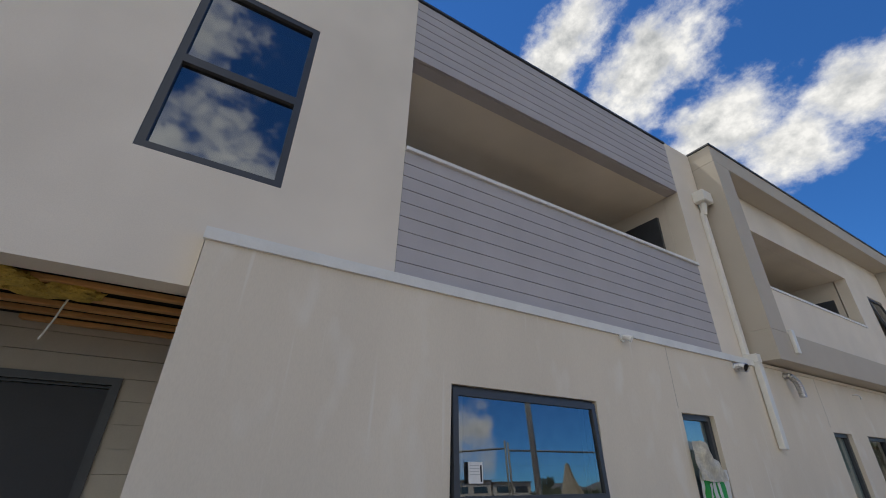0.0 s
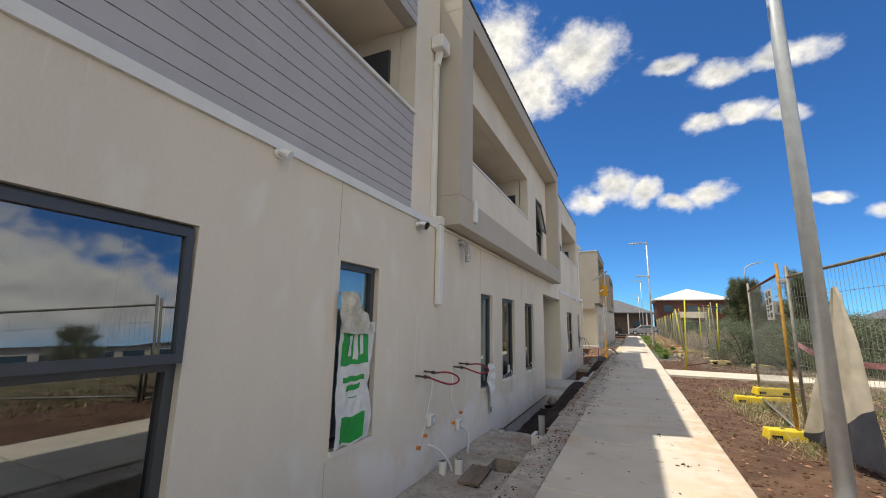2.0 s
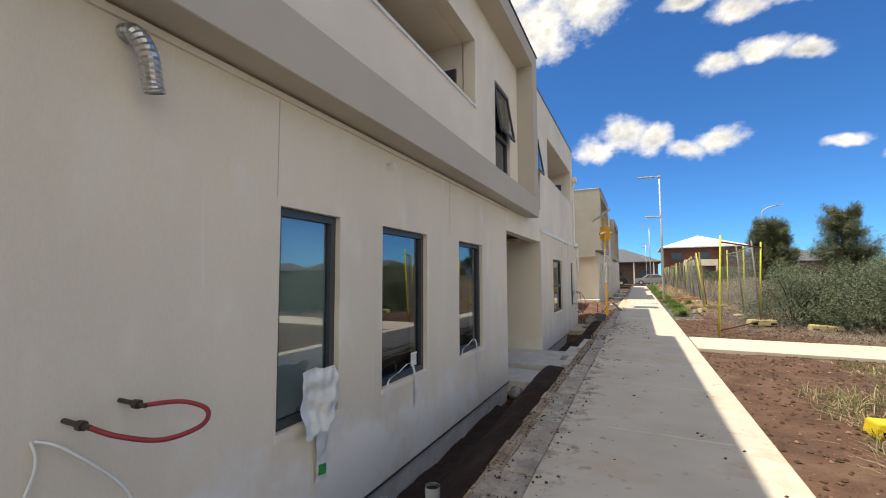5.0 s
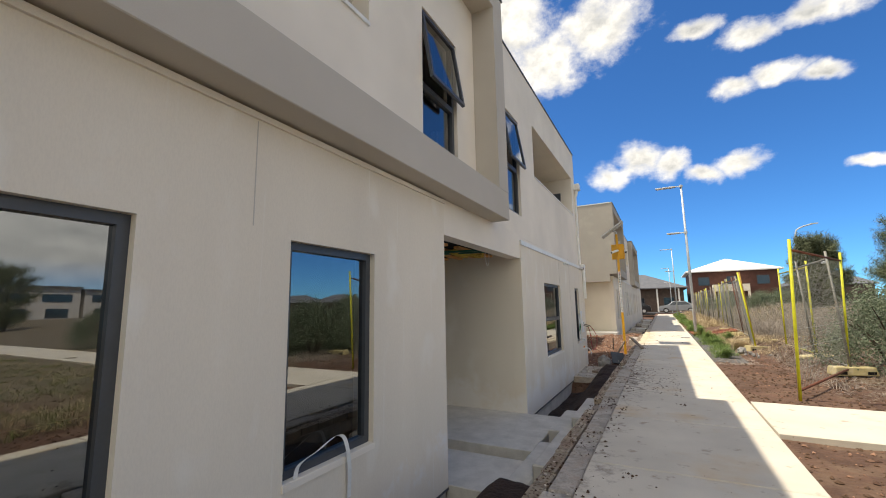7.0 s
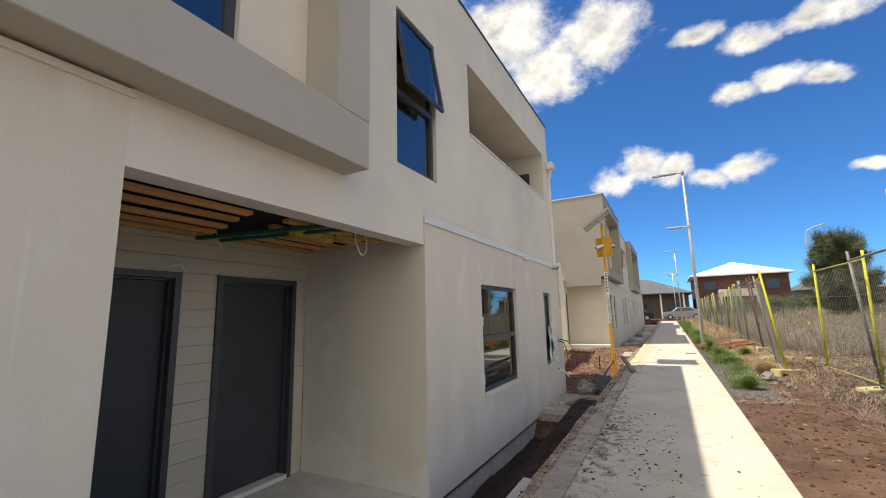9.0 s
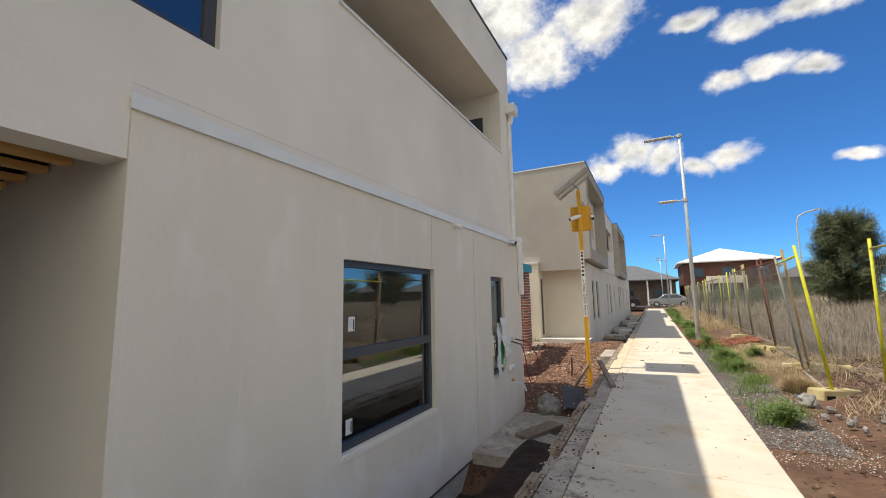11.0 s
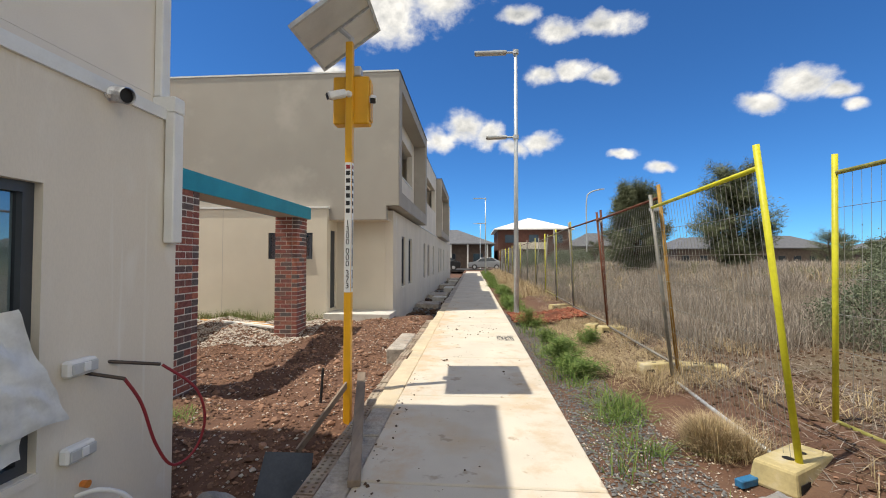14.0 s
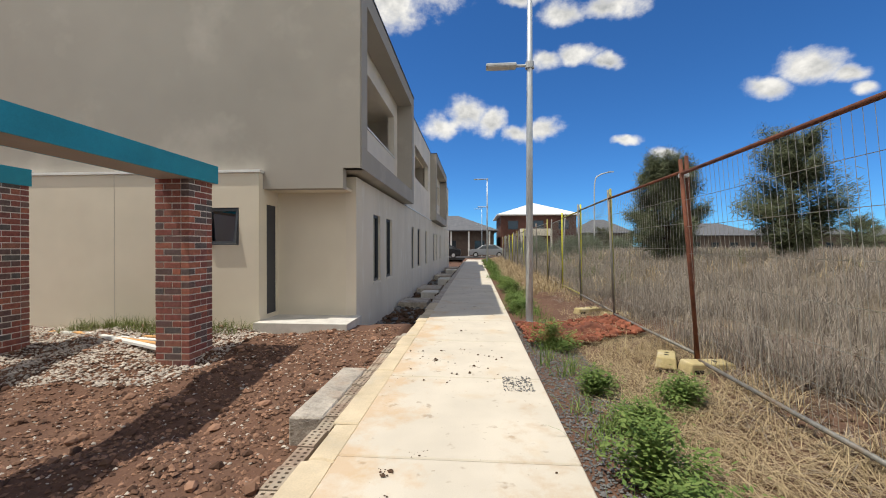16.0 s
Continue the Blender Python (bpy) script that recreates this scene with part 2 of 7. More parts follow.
def run_streaks(m, colour, amount):
    """Pale thin runs down a rendered wall, where water and filler have dried."""
    nt = m.node_tree
    N, L = nt.nodes.new, nt.links.new
    bsdf = nt.nodes["Principled BSDF"]
    old = bsdf.inputs["Base Color"].links[0].from_socket
    geo, total = N("ShaderNodeNewGeometry"), None
    for stretch, lo, hi in (((1.0, 9.0, 0.35), 0.66, 0.74), ((1.0, 2.2, 1.1), 0.58, 0.72)):
        mp, ns, rng = N("ShaderNodeMapping"), N("ShaderNodeTexNoise"), N("ShaderNodeMapRange")
        mp.inputs["Scale"].default_value = stretch
        L(geo.outputs["Position"], mp.inputs[0])
        ns.inputs["Scale"].default_value, ns.inputs["Detail"].default_value = 1.6, 2
        L(mp.outputs[0], ns.inputs[0])
        for key, val in (("From Min", lo), ("From Max", hi), ("To Min", 0.0), ("To Max", amount)):
            rng.inputs[key].default_value = val
        L(ns.outputs[0], rng.inputs["Value"])
        if total is None:
            total = rng.outputs[0]
        else:
            top = N("ShaderNodeMath")
            top.operation = "MAXIMUM"
            L(total, top.inputs[0])
            L(rng.outputs[0], top.inputs[1])
            total = top.outputs[0]
    mix = N("ShaderNodeMix")
    mix.data_type = "RGBA"
    L(total, mix.inputs["Factor"])
    L(old, mix.inputs["A"])
    mix.inputs["B"].default_value = (*colour, 1)
    L(mix.outputs["Result"], bsdf.inputs["Base Color"])


run_streaks(M_RENDER, (0.84, 0.81, 0.75), 0.45)
tracked_soil(M_RENDER, (0.82, 0.81, 0.79), -1.93, 10.0, 7.3, 2.4, 0.22, 1.6, 0.75, -0.45, 0.32)
tracked_soil(M_RENDER, (0.80, 0.79, 0.77), -1.93, 10.0, 17.0, 2.6, 0.25, 1.6, 0.65, -0.45, 0.30)
tracked_soil(M_CONC, (0.12, 0.082, 0.06), -0.42, 0.40, 16.6, 1.8, 0.36, 9.0, 0.85)
tracked_soil(M_CONC, (0.17, 0.12, 0.085), -0.38, 0.28, 10.5, 4.5, 0.42, 6.0, 0.7)
tracked_soil(M_CONC, (0.55, 0.34, 0.16), -0.45, 0.40, 26.0, 4.5, 0.33, 2.5, 0.5)
tracked_soil(M_CONC, (0.50, 0.33, 0.18), 1.0, 0.35, 6.5, 3.5, 0.36, 3.0, 0.5)
tracked_soil(M_CONC, (0.48, 0.33, 0.19), 0.85, 0.35, 23.5, 3.0, 0.40, 4.0, 0.45)
M_SAND = mat("sandy_concrete", (0.62, 0.52, 0.37), 0.92, vary=0.12, scale=2.5, fine=90, bump=0.3, depth=0.004, stain=(0.5, 0.46, 0.38), stain_scale=2.0)
M_SLAB = mat("rough_concrete", (0.50, 0.45, 0.39), 0.95, vary=0.22, scale=6, fine=32, bump=1.0, depth=0.02, stain=(0.27, 0.18, 0.12), stain_scale=3.0, stain_cut=0.52, spots=(0.20, 0.16, 0.13))
M_BLOCK = mat("block_concrete", (0.62, 0.60, 0.56), 0.93, vary=0.1, scale=4, fine=70, bump=0.3, depth=0.004)
M_STEEL = mat("galvanised_steel", (0.56, 0.58, 0.60), 0.45, metal=0.35, vary=0.14, scale=14, fine=70, bump=0.03)


# ---- mesh helpers ----
def thing(name, label, category, loc=(0, 0, 0), group="", kind=""):
    ob = new(name)
    ob.empty_display_size = 0.2
    ob.location = loc
    return tagged(ob, label, category, group, kind)


def link_mesh(name, bm, material, smooth=False):
    me = bpy.data.meshes.new(name)
    bmesh.ops.recalc_face_normals(bm, faces=bm.faces[:])
    bm.to_mesh(me)
    bm.free()
    me.materials.append(material)
    if smooth:
        me.polygons.foreach_set("use_smooth", [True] * len(me.polygons))
    return new(name, me)


def part(name, bm, material, parent, label="", smooth=False):
    """One mesh under a thing or a part. The mesh is written in world metres, or in the thing's own where the thing stands at the origin."""
    ob = link_mesh(name, bm, material, smooth)
    ob.parent = parent
    if parent.data is None:
        ob.matrix_parent_inverse = Matrix.Translation(parent.location).inverted()
    if label:
        ob["label"] = label
    return ob


def solid(name, bm, material, label, category, kind="", group="", smooth=False):
    return tagged(link_mesh(name, bm, material, smooth), label, category, group, kind)


def box(bm, x0, x1, y0, y1, z0, z1, bevel=0.0):
    x0, x1, y0, y1, z0, z1 = min(x0, x1), max(x0, x1), min(y0, y1), max(y0, y1), min(z0, z1), max(z0, z1)
    vs = [bm.verts.new(p) for p in ((x0, y0, z0), (x1, y0, z0), (x1, y1, z0), (x0, y1, z0), (x0, y0, z1), (x1, y0, z1), (x1, y1, z1), (x0, y1, z1))]
    fs = [bm.faces.new([vs[i] for i in f]) for f in ((3, 2, 1, 0), (4, 5, 6, 7), (0, 1, 5, 4), (1, 2, 6, 5), (2, 3, 7, 6), (3, 0, 4, 7))]
    if bevel:
        es = list({e for f in fs for e in f.edges})
        bmesh.ops.bevel(bm, geom=es, offset=bevel, segments=1, affect="EDGES", profile=0.5)
    return vs


def tbox(bm, m, sx, sy, sz, bevel=0.0):
    """A box of that size centred on the pose m."""
    start = len(bm.verts)
    box(bm, -sx / 2, sx / 2, -sy / 2, sy / 2, -sz / 2, sz / 2, bevel)
    bm.verts.ensure_lookup_table()
    bmesh.ops.transform(bm, matrix=m, verts=bm.verts[start:])


def tube(bm, pts, r, n=8, r_end=None, cap=True):
    """A pipe along points, of radius r (to r_end)."""
    pts = [Vector(p) for p in pts]
    rings = []
    side = None
    for i, p in enumerate(pts):
        d = (pts[min(i + 1, len(pts) - 1)] - pts[max(i - 1, 0)]).normalized()
        if side is None:
            side = d.orthogonal().normalized()
        side = (side - d * side.dot(d)).normalized()
        up = d.cross(side)
        k = i / max(1, len(pts) - 1)
        rr = r if r_end is None else r + (r_end - r) * k
        rings.append([bm.verts.new(p + (side * math.cos(a) + up * math.sin(a)) * rr) for a in [2 * math.pi * j / n for j in range(n)]])
    for a, b in zip(rings, rings[1:]):
        for j in range(n):
            bm.faces.new((a[j], a[(j + 1) % n], b[(j + 1) % n], b[j]))
    if cap:
        bm.faces.new(rings[0][::-1])
        bm.faces.new(rings[-1])


def smooth_path(pts, steps=6):
    """A soft curve through points."""
    pts = [Vector(p) for p in pts]
    out = []
    for i in range(len(pts) - 1):
        p0, p1, p2, p3 = pts[max(i - 1, 0)], pts[i], pts[i + 1], pts[min(i + 2, len(pts) - 1)]
        for s in range(steps):
            t = s / steps
            out.append(0.5 * ((2 * p1) + (p2 - p0) * t + (2 * p0 - 5 * p1 + 4 * p2 - p3) * t * t + (3 * p1 - p0 - 3 * p2 + p3) * t ** 3))
    return out + [pts[-1]]


def panel(plane, face, thick, a0, a1, z0, z1, holes=()):
    """A wall panel with through openings. plane 'x': face is its x, a runs along y; 'y': the other way. thick goes from face along the plane's axis. holes: (a0, a1, z0, z1)."""
    bm = bmesh.new()
    aa = sorted({a0, a1, *[min(max(h[i], a0), a1) for h in holes for i in (0, 1)]})
    zz = sorted({z0, z1, *[min(max(h[i], z0), z1) for h in holes for i in (2, 3)]})
    full = {(i, j) for i in range(len(aa) - 1) for j in range(len(zz) - 1)
            if not any(h[0] < (aa[i] + aa[i + 1]) / 2 < h[1] and h[2] < (zz[j] + zz[j + 1]) / 2 < h[3] for h in holes)}
    cache = {}

    def vert(i, j, k):
        if (i, j, k) not in cache:
            d = face + thick * k
            cache[i, j, k] = bm.verts.new((d, aa[i], zz[j]) if plane == "x" else (aa[i], d, zz[j]))
        return cache[i, j, k]

    for i, j in full:
        for k in (0, 1):
            bm.faces.new([vert(i, j, k), vert(i + 1, j, k), vert(i + 1, j + 1, k), vert(i, j + 1, k)])
        for (di, dj), (p, q) in (((-1, 0), ((0, 0), (0, 1))), ((1, 0), ((1, 0), (1, 1))), ((0, -1), ((0, 0), (1, 0))), ((0, 1), ((0, 1), (1, 1)))):
            if (i + di, j + dj) not in full:
                bm.faces.new([vert(i + p[0], j + p[1], 0), vert(i + q[0], j + q[1], 0), vert(i + q[0], j + q[1], 1), vert(i + p[0], j + p[1], 1)])
    return bm


def one_box(*args, **kw):
    bm = bmesh.new()
    box(bm, *args, **kw)
    return bm


def window(house, face, y0, y1, z0, z1, transom=None, open_top=False, sill=True, set_back=0.07, bar=0.055, filmed=False):
    """A dark aluminium window in an opening of a wall that faces +x: frame, panes, sill; open_top: the upper sash hangs open."""
    xo, xi = face - set_back + 0.02, face - set_back - 0.05
    holes = [(y0 + bar, y1 - bar, z0 + bar, z1 - bar)] if not transom else [(y0 + bar, y1 - bar, z0 + bar, transom - 0.045), (y0 + bar, y1 - bar, transom + 0.03, z1 - bar)]
    bm = panel("x", xo, xi - xo, y0, y1, z0, z1, holes)
    fr = part("window", bm, M_WINFRAME, house, "dark charcoal aluminium window")
    spans = [(z0 + bar, z1 - bar)] if not transom else [(z0 + bar, transom - 0.045), (transom + 0.03, z1 - bar)]
    xm = (xo + xi) / 2
    for k, (a, b) in enumerate(spans):
        if open_top and k == len(spans) - 1:
            h, wid = b - a + 0.06, y1 - y0 - 0.04
            bm = bmesh.new()
            for (cy, cz, sy, sz) in ((0, -0.025, wid, 0.05), (0, -h + 0.025, wid, 0.05), (-wid / 2 + 0.022, -h / 2, 0.044, h - 0.1), (wid / 2 - 0.022, -h / 2, 0.044, h - 0.1)):
                tbox(bm, Matrix.Translation((0, cy, cz)), 0.04, sy, sz)
            turn = Matrix.Translation((xo + 0.02, (y0 + y1) / 2, b + 0.03)) @ Matrix.Rotation(radians(-open_top), 4, "Y")
            bmesh.ops.transform(bm, matrix=turn, verts=bm.verts)
            sash = part("sash", bm, M_WINFRAME, fr, "open awning sash")
            bm = bmesh.new()
            vs = [bm.verts.new(turn @ Vector(p)) for p in ((0, -wid / 2 + 0.044, -0.05), (0, wid / 2 - 0.044, -0.05), (0, wid / 2 - 0.044, -h + 0.05), (0, -wid / 2 + 0.044, -h + 0.05))]
            bm.faces.new(vs)
        else:
            bm = bmesh.new()
            bm.faces.new([bm.verts.new(p) for p in ((xm, y0 + bar, a), (xm, y1 - bar, a), (xm, y1 - bar, b), (xm, y0 + bar, b))])
        pane = part("pane", bm, M_GLASS, fr, "clear reflecting window pane")
        if pane.data.polygons[0].normal.x < 0:
            pane.data.flip_normals()
        pane.visible_shadow = False
    if filmed:
        part("inner_film", one_box(xm - 0.018, xm - 0.015, y0 + bar + 0.004, y1 - bar - 0.004, z0 + bar + 0.004, z1 - bar - 0.004), M_PALE_FILM, fr, "pale grey-green protective film behind the pane")
    if sill:
        part("sill", one_box(face - set_back - 0.04, face + 0.012, y0 - 0.004, y1 + 0.004, z0 - 0.045, z0 - 0.003), M_UPPER, fr, "pale rendered sill")
    return fr


def boards(house, face, y0, y1, z0, z1, pitch, material, name="board"):
    """Lapped horizontal boards on a wall that faces +x."""
    n = max(1, round((z1 - z0) / pitch))
    step = (z1 - z0) / n
    for i in range(n):
        bm = bmesh.new()
        za, zb = z0 + i * step + 0.0025, z0 + (i + 1) * step - 0.0025
        vs = [bm.verts.new(p) for p in ((face, y0, za), (face, y1, za), (face - 0.004, y1, zb), (face - 0.004, y0, zb), (face - 0.03, y0, za), (face - 0.03, y1, za), (face - 0.03, y1, zb), (face - 0.03, y0, zb))]
        for f in ((0, 1, 2, 3), (4, 7, 6, 5), (0, 4, 5, 1), (3, 2, 6, 7), (0, 3, 7, 4), (1, 5, 6, 2)):
            bm.faces.new([vs[k] for k in f])
        part(name, bm, material, house)


# ---- townhouses ----
F, U = -1.93, -2.02
BASE = -0.64
FLOOR = -0.55


def door(house, face, y0, y1, z0, z1):
    d = part("door", panel("x", face + 0.03, -0.08, y0, y1, z0, z1, [(y0 + 0.06, y1 - 0.06, z0 - 1, z1 - 0.06)]), M_WINFRAME, house, "dark charcoal front door in a stepped frame")
    part("inner_frame", panel("x", face - 0.052, -0.06, y0 + 0.002, y1 - 0.002, z0, z1 - 0.002, [(y0 + 0.08, y1 - 0.08, z0 - 1, z1 - 0.08)]), M_WINFRAME, d)
    part("threshold", one_box(face - 0.10, face + 0.035, y0 + 0.062, y1 - 0.062, z0, z0 + 0.045), M_TRIM, d, "dusty pale threshold")
    part("door_leaf", one_box(face - 0.15, face - 0.105, y0 + 0.083, y1 - 0.083, z0 + 0.052, z1 - 0.083), M_DOOR, d, "flush dark grey door leaf")
    return d


def porch(house, y0, y1, doors):
    """The recess of a front door with its cladding, and the bare ceiling joists."""
    back = -3.76
    holes = [(a, b, FLOOR - 0.02, 1.76) for a, b in doors]
    part("porch_back_wall", panel("x", back - 0.03, -0.2, y0 + 0.004, y1 - 0.004, FLOOR, 2.9, holes), M_BOARD, house)
    for a, b in [(y0 + 0.004, doors[0][0])] + [(doors[i][1], doors[i + 1][0]) for i in range(len(doors) - 1)] + [(doors[-1][1], y1 - 0.004)]:
        boards(house, back, a, b, FLOOR, 1.76, 0.18, M_BOARD)
    boards(house, back, y0 + 0.004, y1 - 0.004, 1.76, 2.4, 0.18, M_BOARD)
    for a, b in doors:
        door(house, back, a, b, FLOOR, 1.76)
    mid = y1 - 1.72
    part("porch_floor", one_box(back - 0.2, -1.36, mid, y1 + 0.02 if y1 > 0 else y1 - 0.003, FLOOR - 0.25, FLOOR, bevel=0.008), M_BLOCK, house, "bare concrete porch floor")
    part("porch_floor", one_box(back - 0.2, -1.30, y0 + 0.02, mid - 0.14, FLOOR - 0.35, FLOOR - 0.075, bevel=0.008), M_BLOCK, house, "bare concrete porch floor")


def room(house, y0, y1, top):
    """Closes a house: side walls, back, floors and roof."""
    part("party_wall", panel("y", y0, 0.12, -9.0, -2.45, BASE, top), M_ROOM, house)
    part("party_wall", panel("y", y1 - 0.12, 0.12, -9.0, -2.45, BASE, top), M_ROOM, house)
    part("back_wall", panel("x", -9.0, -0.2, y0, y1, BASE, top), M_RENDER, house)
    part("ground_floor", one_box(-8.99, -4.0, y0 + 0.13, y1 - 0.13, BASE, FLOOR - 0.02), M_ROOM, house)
    part("roof", one_box(-9.15, -2.3, y0, y1, top - 0.35, top - 0.2), M_TRIM, house, "low metal roof behind a parapet")


M_TIMBER = mat("pine_timber", (0.72, 0.39, 0.15), 0.7, vary=0.2, scale=5, fine=30, bump=0.2, stretch=(1, 0.2, 1))

# the first house
H1 = thing("townhouse", "two-storey beige rendered townhouse with grey boarded balcony", "house", (-4, 0, BASE))
part("lower_wall", panel("x", F, -0.22, -0.52, 6.05, BASE, 2.44, [(1.27, 2.80, 0.17, 1.73), (4.07, 4.66, 0.18, 1.72)]), M_RENDER, H1)
part("lower_wall", panel("x", F, -0.22, -9.0, -3.5, BASE, 2.44), M_RENDER, H1)
part("flashing_top", one_box(U + 0.002, F, -0.535, 6.09, 2.445, 2.484), M_TRIM, H1)
part("porch_side_wall", panel("y", -0.52, 0.2, -3.76, -2.151, BASE, 2.44), M_RENDER, H1)
part("porch_side_wall", panel("y", -3.5, -0.2, -3.76, -2.151, BASE, 2.44), M_RENDER, H1)
part("upper_wall", panel("x", U, -0.22, -9.0, -0.53, 2.12, 6.0, [(-1.08, -0.17, 2.97, 4.74)]), M_UPPER, H1)
part("upper_wall", panel("x", U, -0.22, -0.53, 0.78, 2.445, 6.0, [(-1.08, -0.17, 2.97, 4.74)]), M_UPPER, H1)
part("pier", panel("x", U, -0.24, 5.40, 6.08, 2.445, 6.04), M_UPPER, H1)
part("balustrade", panel("x", U - 0.03, -0.15, 0.782, 5.398, 2.445, 3.76), M_CLAD, H1)
boards(H1, U + 0.004, 0.782, 5.398, 2.50, 3.76, 0.142, M_CLAD, "cladding_board")
part("balcony_header", panel("x", U - 0.03, -0.15, 0.782, 5.398, 5.03, 6.0), M_CLAD, H1)
boards(H1, U + 0.004, 0.782, 5.398, 5.03, 5.99, 0.142, M_CLAD, "cladding_board")
part("balcony_cap", one_box(U - 0.2, U + 0.03, 0.782, 5.40, 3.762, 3.80), M_TRIM, H1, "white metal balcony cap")
part("balcony_soffit", one_box(-4.2, U - 0.181, 0.6, 5.6, 5.03, 5.08), M_UPPER, H1)
part("balcony_floor", one_box(-4.2, U - 0.185, 0.6, 5.6, 2.5, 2.62), M_BLOCK, H1)
part("balcony_back_wall", panel("x", -4.2, -0.15, 0.5, 5.7, 2.5, 5.4, [(3.4, 5.2, 2.7, 4.75)]), M_UPPER, H1)
part("balcony_side_wall", panel("y", 0.779, -0.15, -4.2, U - 0.225, 2.5, 5.4), M_UPPER, H1)
part("balcony_side_wall", panel("y", 5.401, 0.15, -4.2, U - 0.245, 2.5, 5.4), M_UPPER, H1)
part("balcony_door", one_box(-3.0, -2.4, 5.35, 5.397, 2.7, 4.75), M_WINFRAME, H1, "dark sliding door at the balcony end")
window(H1, F, 1.27, 2.80, 0.17, 1.73, transom=0.965, open_top=3.2)
window(H1, F, 4.07, 4.66, 0.18, 1.72, filmed=True)
window(H1, U, -1.08, -0.17, 2.97, 4.74, transom=3.83, sill=False, set_back=0.025)
part("flashing", panel("x", F + 0.025, -0.024, -0.535, 6.09, 2.405, 2.485), M_TRIM, H1, "white metal flashing on the wall step")
part("parapet_cap", one_box(U - 0.25, U + 0.02, -9.0, 5.40, 6.002, 6.03), M_WINFRAME, H1, "dark metal parapet capping")
porch(H1, -3.5, -0.52, [(-1.93, -0.89)])
room(H1, -9.0, 6.05, 6.0)

# the middle house, with its projecting frame
H2 = thing("townhouse", "two-storey beige rendered townhouse with projecting grey-brown frame", "house", (-4, 10, BASE))
part("lower_wall", panel("x", F, -0.22, 6.051, 12.84, BASE, 2.46, [(7.65, 8.26, 0.19, 1.70), (8.86, 9.75, 0.19, 1.70), (10.66, 11.56, 0.17, 1.70)]), M_RENDER, H2)
part("porch_side_wall", panel("y", 12.84, -0.2, -3.76, -2.151, BASE, 2.46), M_RENDER, H2)
part("porch_header", panel("x", F - 0.01, -0.2, 12.842, 15.718, 2.07, 2.50), M_UPPER, H2)
part("frame_rail", one_box(-2.24, -1.67, 6.10, 14.43, 2.49, 2.90, bevel=0.006), M_FRAME, H2, "grey-brown bottom rail of the frame")
part("frame_leg", one_box(-2.24, -1.67, 6.10, 6.55, 2.902, 5.72), M_FRAME, H2)
part("frame_leg", one_box(-2.24, -1.67, 14.05, 14.43, 2.902, 5.72), M_FRAME, H2)
part("frame_top", one_box(-2.24, -1.67, 6.10, 14.43, 5.722, 6.05, bevel=0.006), M_FRAME, H2)
part("parapet_cap", one_box(-2.3, -1.65, 6.08, 14.45, 6.052, 6.08), M_WINFRAME, H2, "dark metal parapet capping")
part("upper_wall", panel("x", -2.02, -0.2, 6.552, 14.048, 2.902, 5.72, [(6.75, 11.56, 3.89, 5.02), (12.55, 13.45, 3.15, 4.81)]), M_UPPER, H2)
part("balcony_cap", one_box(-2.24, -2.0, 6.75, 11.56, 3.885, 3.925), M_TRIM, H2, "white metal balcony cap")
part("balcony_soffit", one_box(-4.3, -2.225, 6.5, 12.2, 5.02, 5.07), M_UPPER, H2)
part("balcony_floor", one_box(-4.3, -2.245, 6.5, 12.2, 2.5, 2.62), M_BLOCK, H2)
part("balcony_back_wall", panel("x", -4.3, -0.15, 6.3, 12.3, 2.5, 5.5, [(9.8, 11.7, 2.7, 4.8)]), M_UPPER, H2)
part("balcony_side_wall", panel("y", 11.58, 0.15, -4.3, -2.245, 2.5, 5.5), M_UPPER, H2)
part("balcony_side_wall", panel("y", 6.73, -0.15, -4.3, -2.245, 2.5, 5.5), M_UPPER, H2)
part("balcony_door", one_box(-3.1, -2.35, 11.53, 11.575, 2.7, 4.6), M_WINFRAME, H2, "dark sliding door at the balcony end")
window(H2, F, 7.65, 8.26, 0.19, 1.70, filmed=True)
window(H2, F, 8.86, 9.75, 0.19, 1.70)
window(H2, F, 10.66, 11.56, 0.17, 1.70)
window(H2, -2.02, 12.55, 13.45, 3.15, 4.81, transom=3.87, open_top=9, sill=False)
part("soffit_strip", one_box(F + 0.001, F + 0.02, 6.12, 12.85, 2.43, 2.47), M_UPPER, H2, "pale strip under the overhang")
room(H2, 6.05, 12.6, 6.0)

# the third house
H3 = thing("townhouse", "two-storey plain beige rendered townhouse with recessed balcony", "house", (-4, 18, BASE))
U3 = -2.02
part("upper_wall", panel("x", U3, -0.22, 14.1, 22.12, 2.502, 6.12, [(15.33, 16.2, 2.93, 4.83), (17.25, 21.6, 4.0, 5.2)]), M_UPPER, H3)
part("lower_wall", panel("x", F, -0.22, 15.72, 22.12, BASE, 2.37, [(17.26, 18.78, 0.2, 1.71), (20.58, 21.17, 0.22, 1.71)]), M_RENDER, H3)
part("upper_wall_foot", panel("x", U3, -0.2, 15.74, 22.12, 2.372, 2.50), M_UPPER, H3)
part("flashing_top", one_box(U3 + 0.002, F, 15.71, 22.14, 2.373, 2.399), M_TRIM, H3)
part("porch_side_wall", panel("y", 15.72, 0.2, -3.76, -2.151, BASE, 2.46), M_RENDER, H3)
part("flashing", panel("x", F + 0.022, -0.021, 15.71, 22.14, 2.32, 2.40), M_TRIM, H3, "white metal flashing on the wall step")
part("balcony_cap", one_box(U3 - 0.23, U3 + 0.02, 17.25, 21.6, 3.99, 4.02), M_TRIM, H3, "white metal balcony cap")
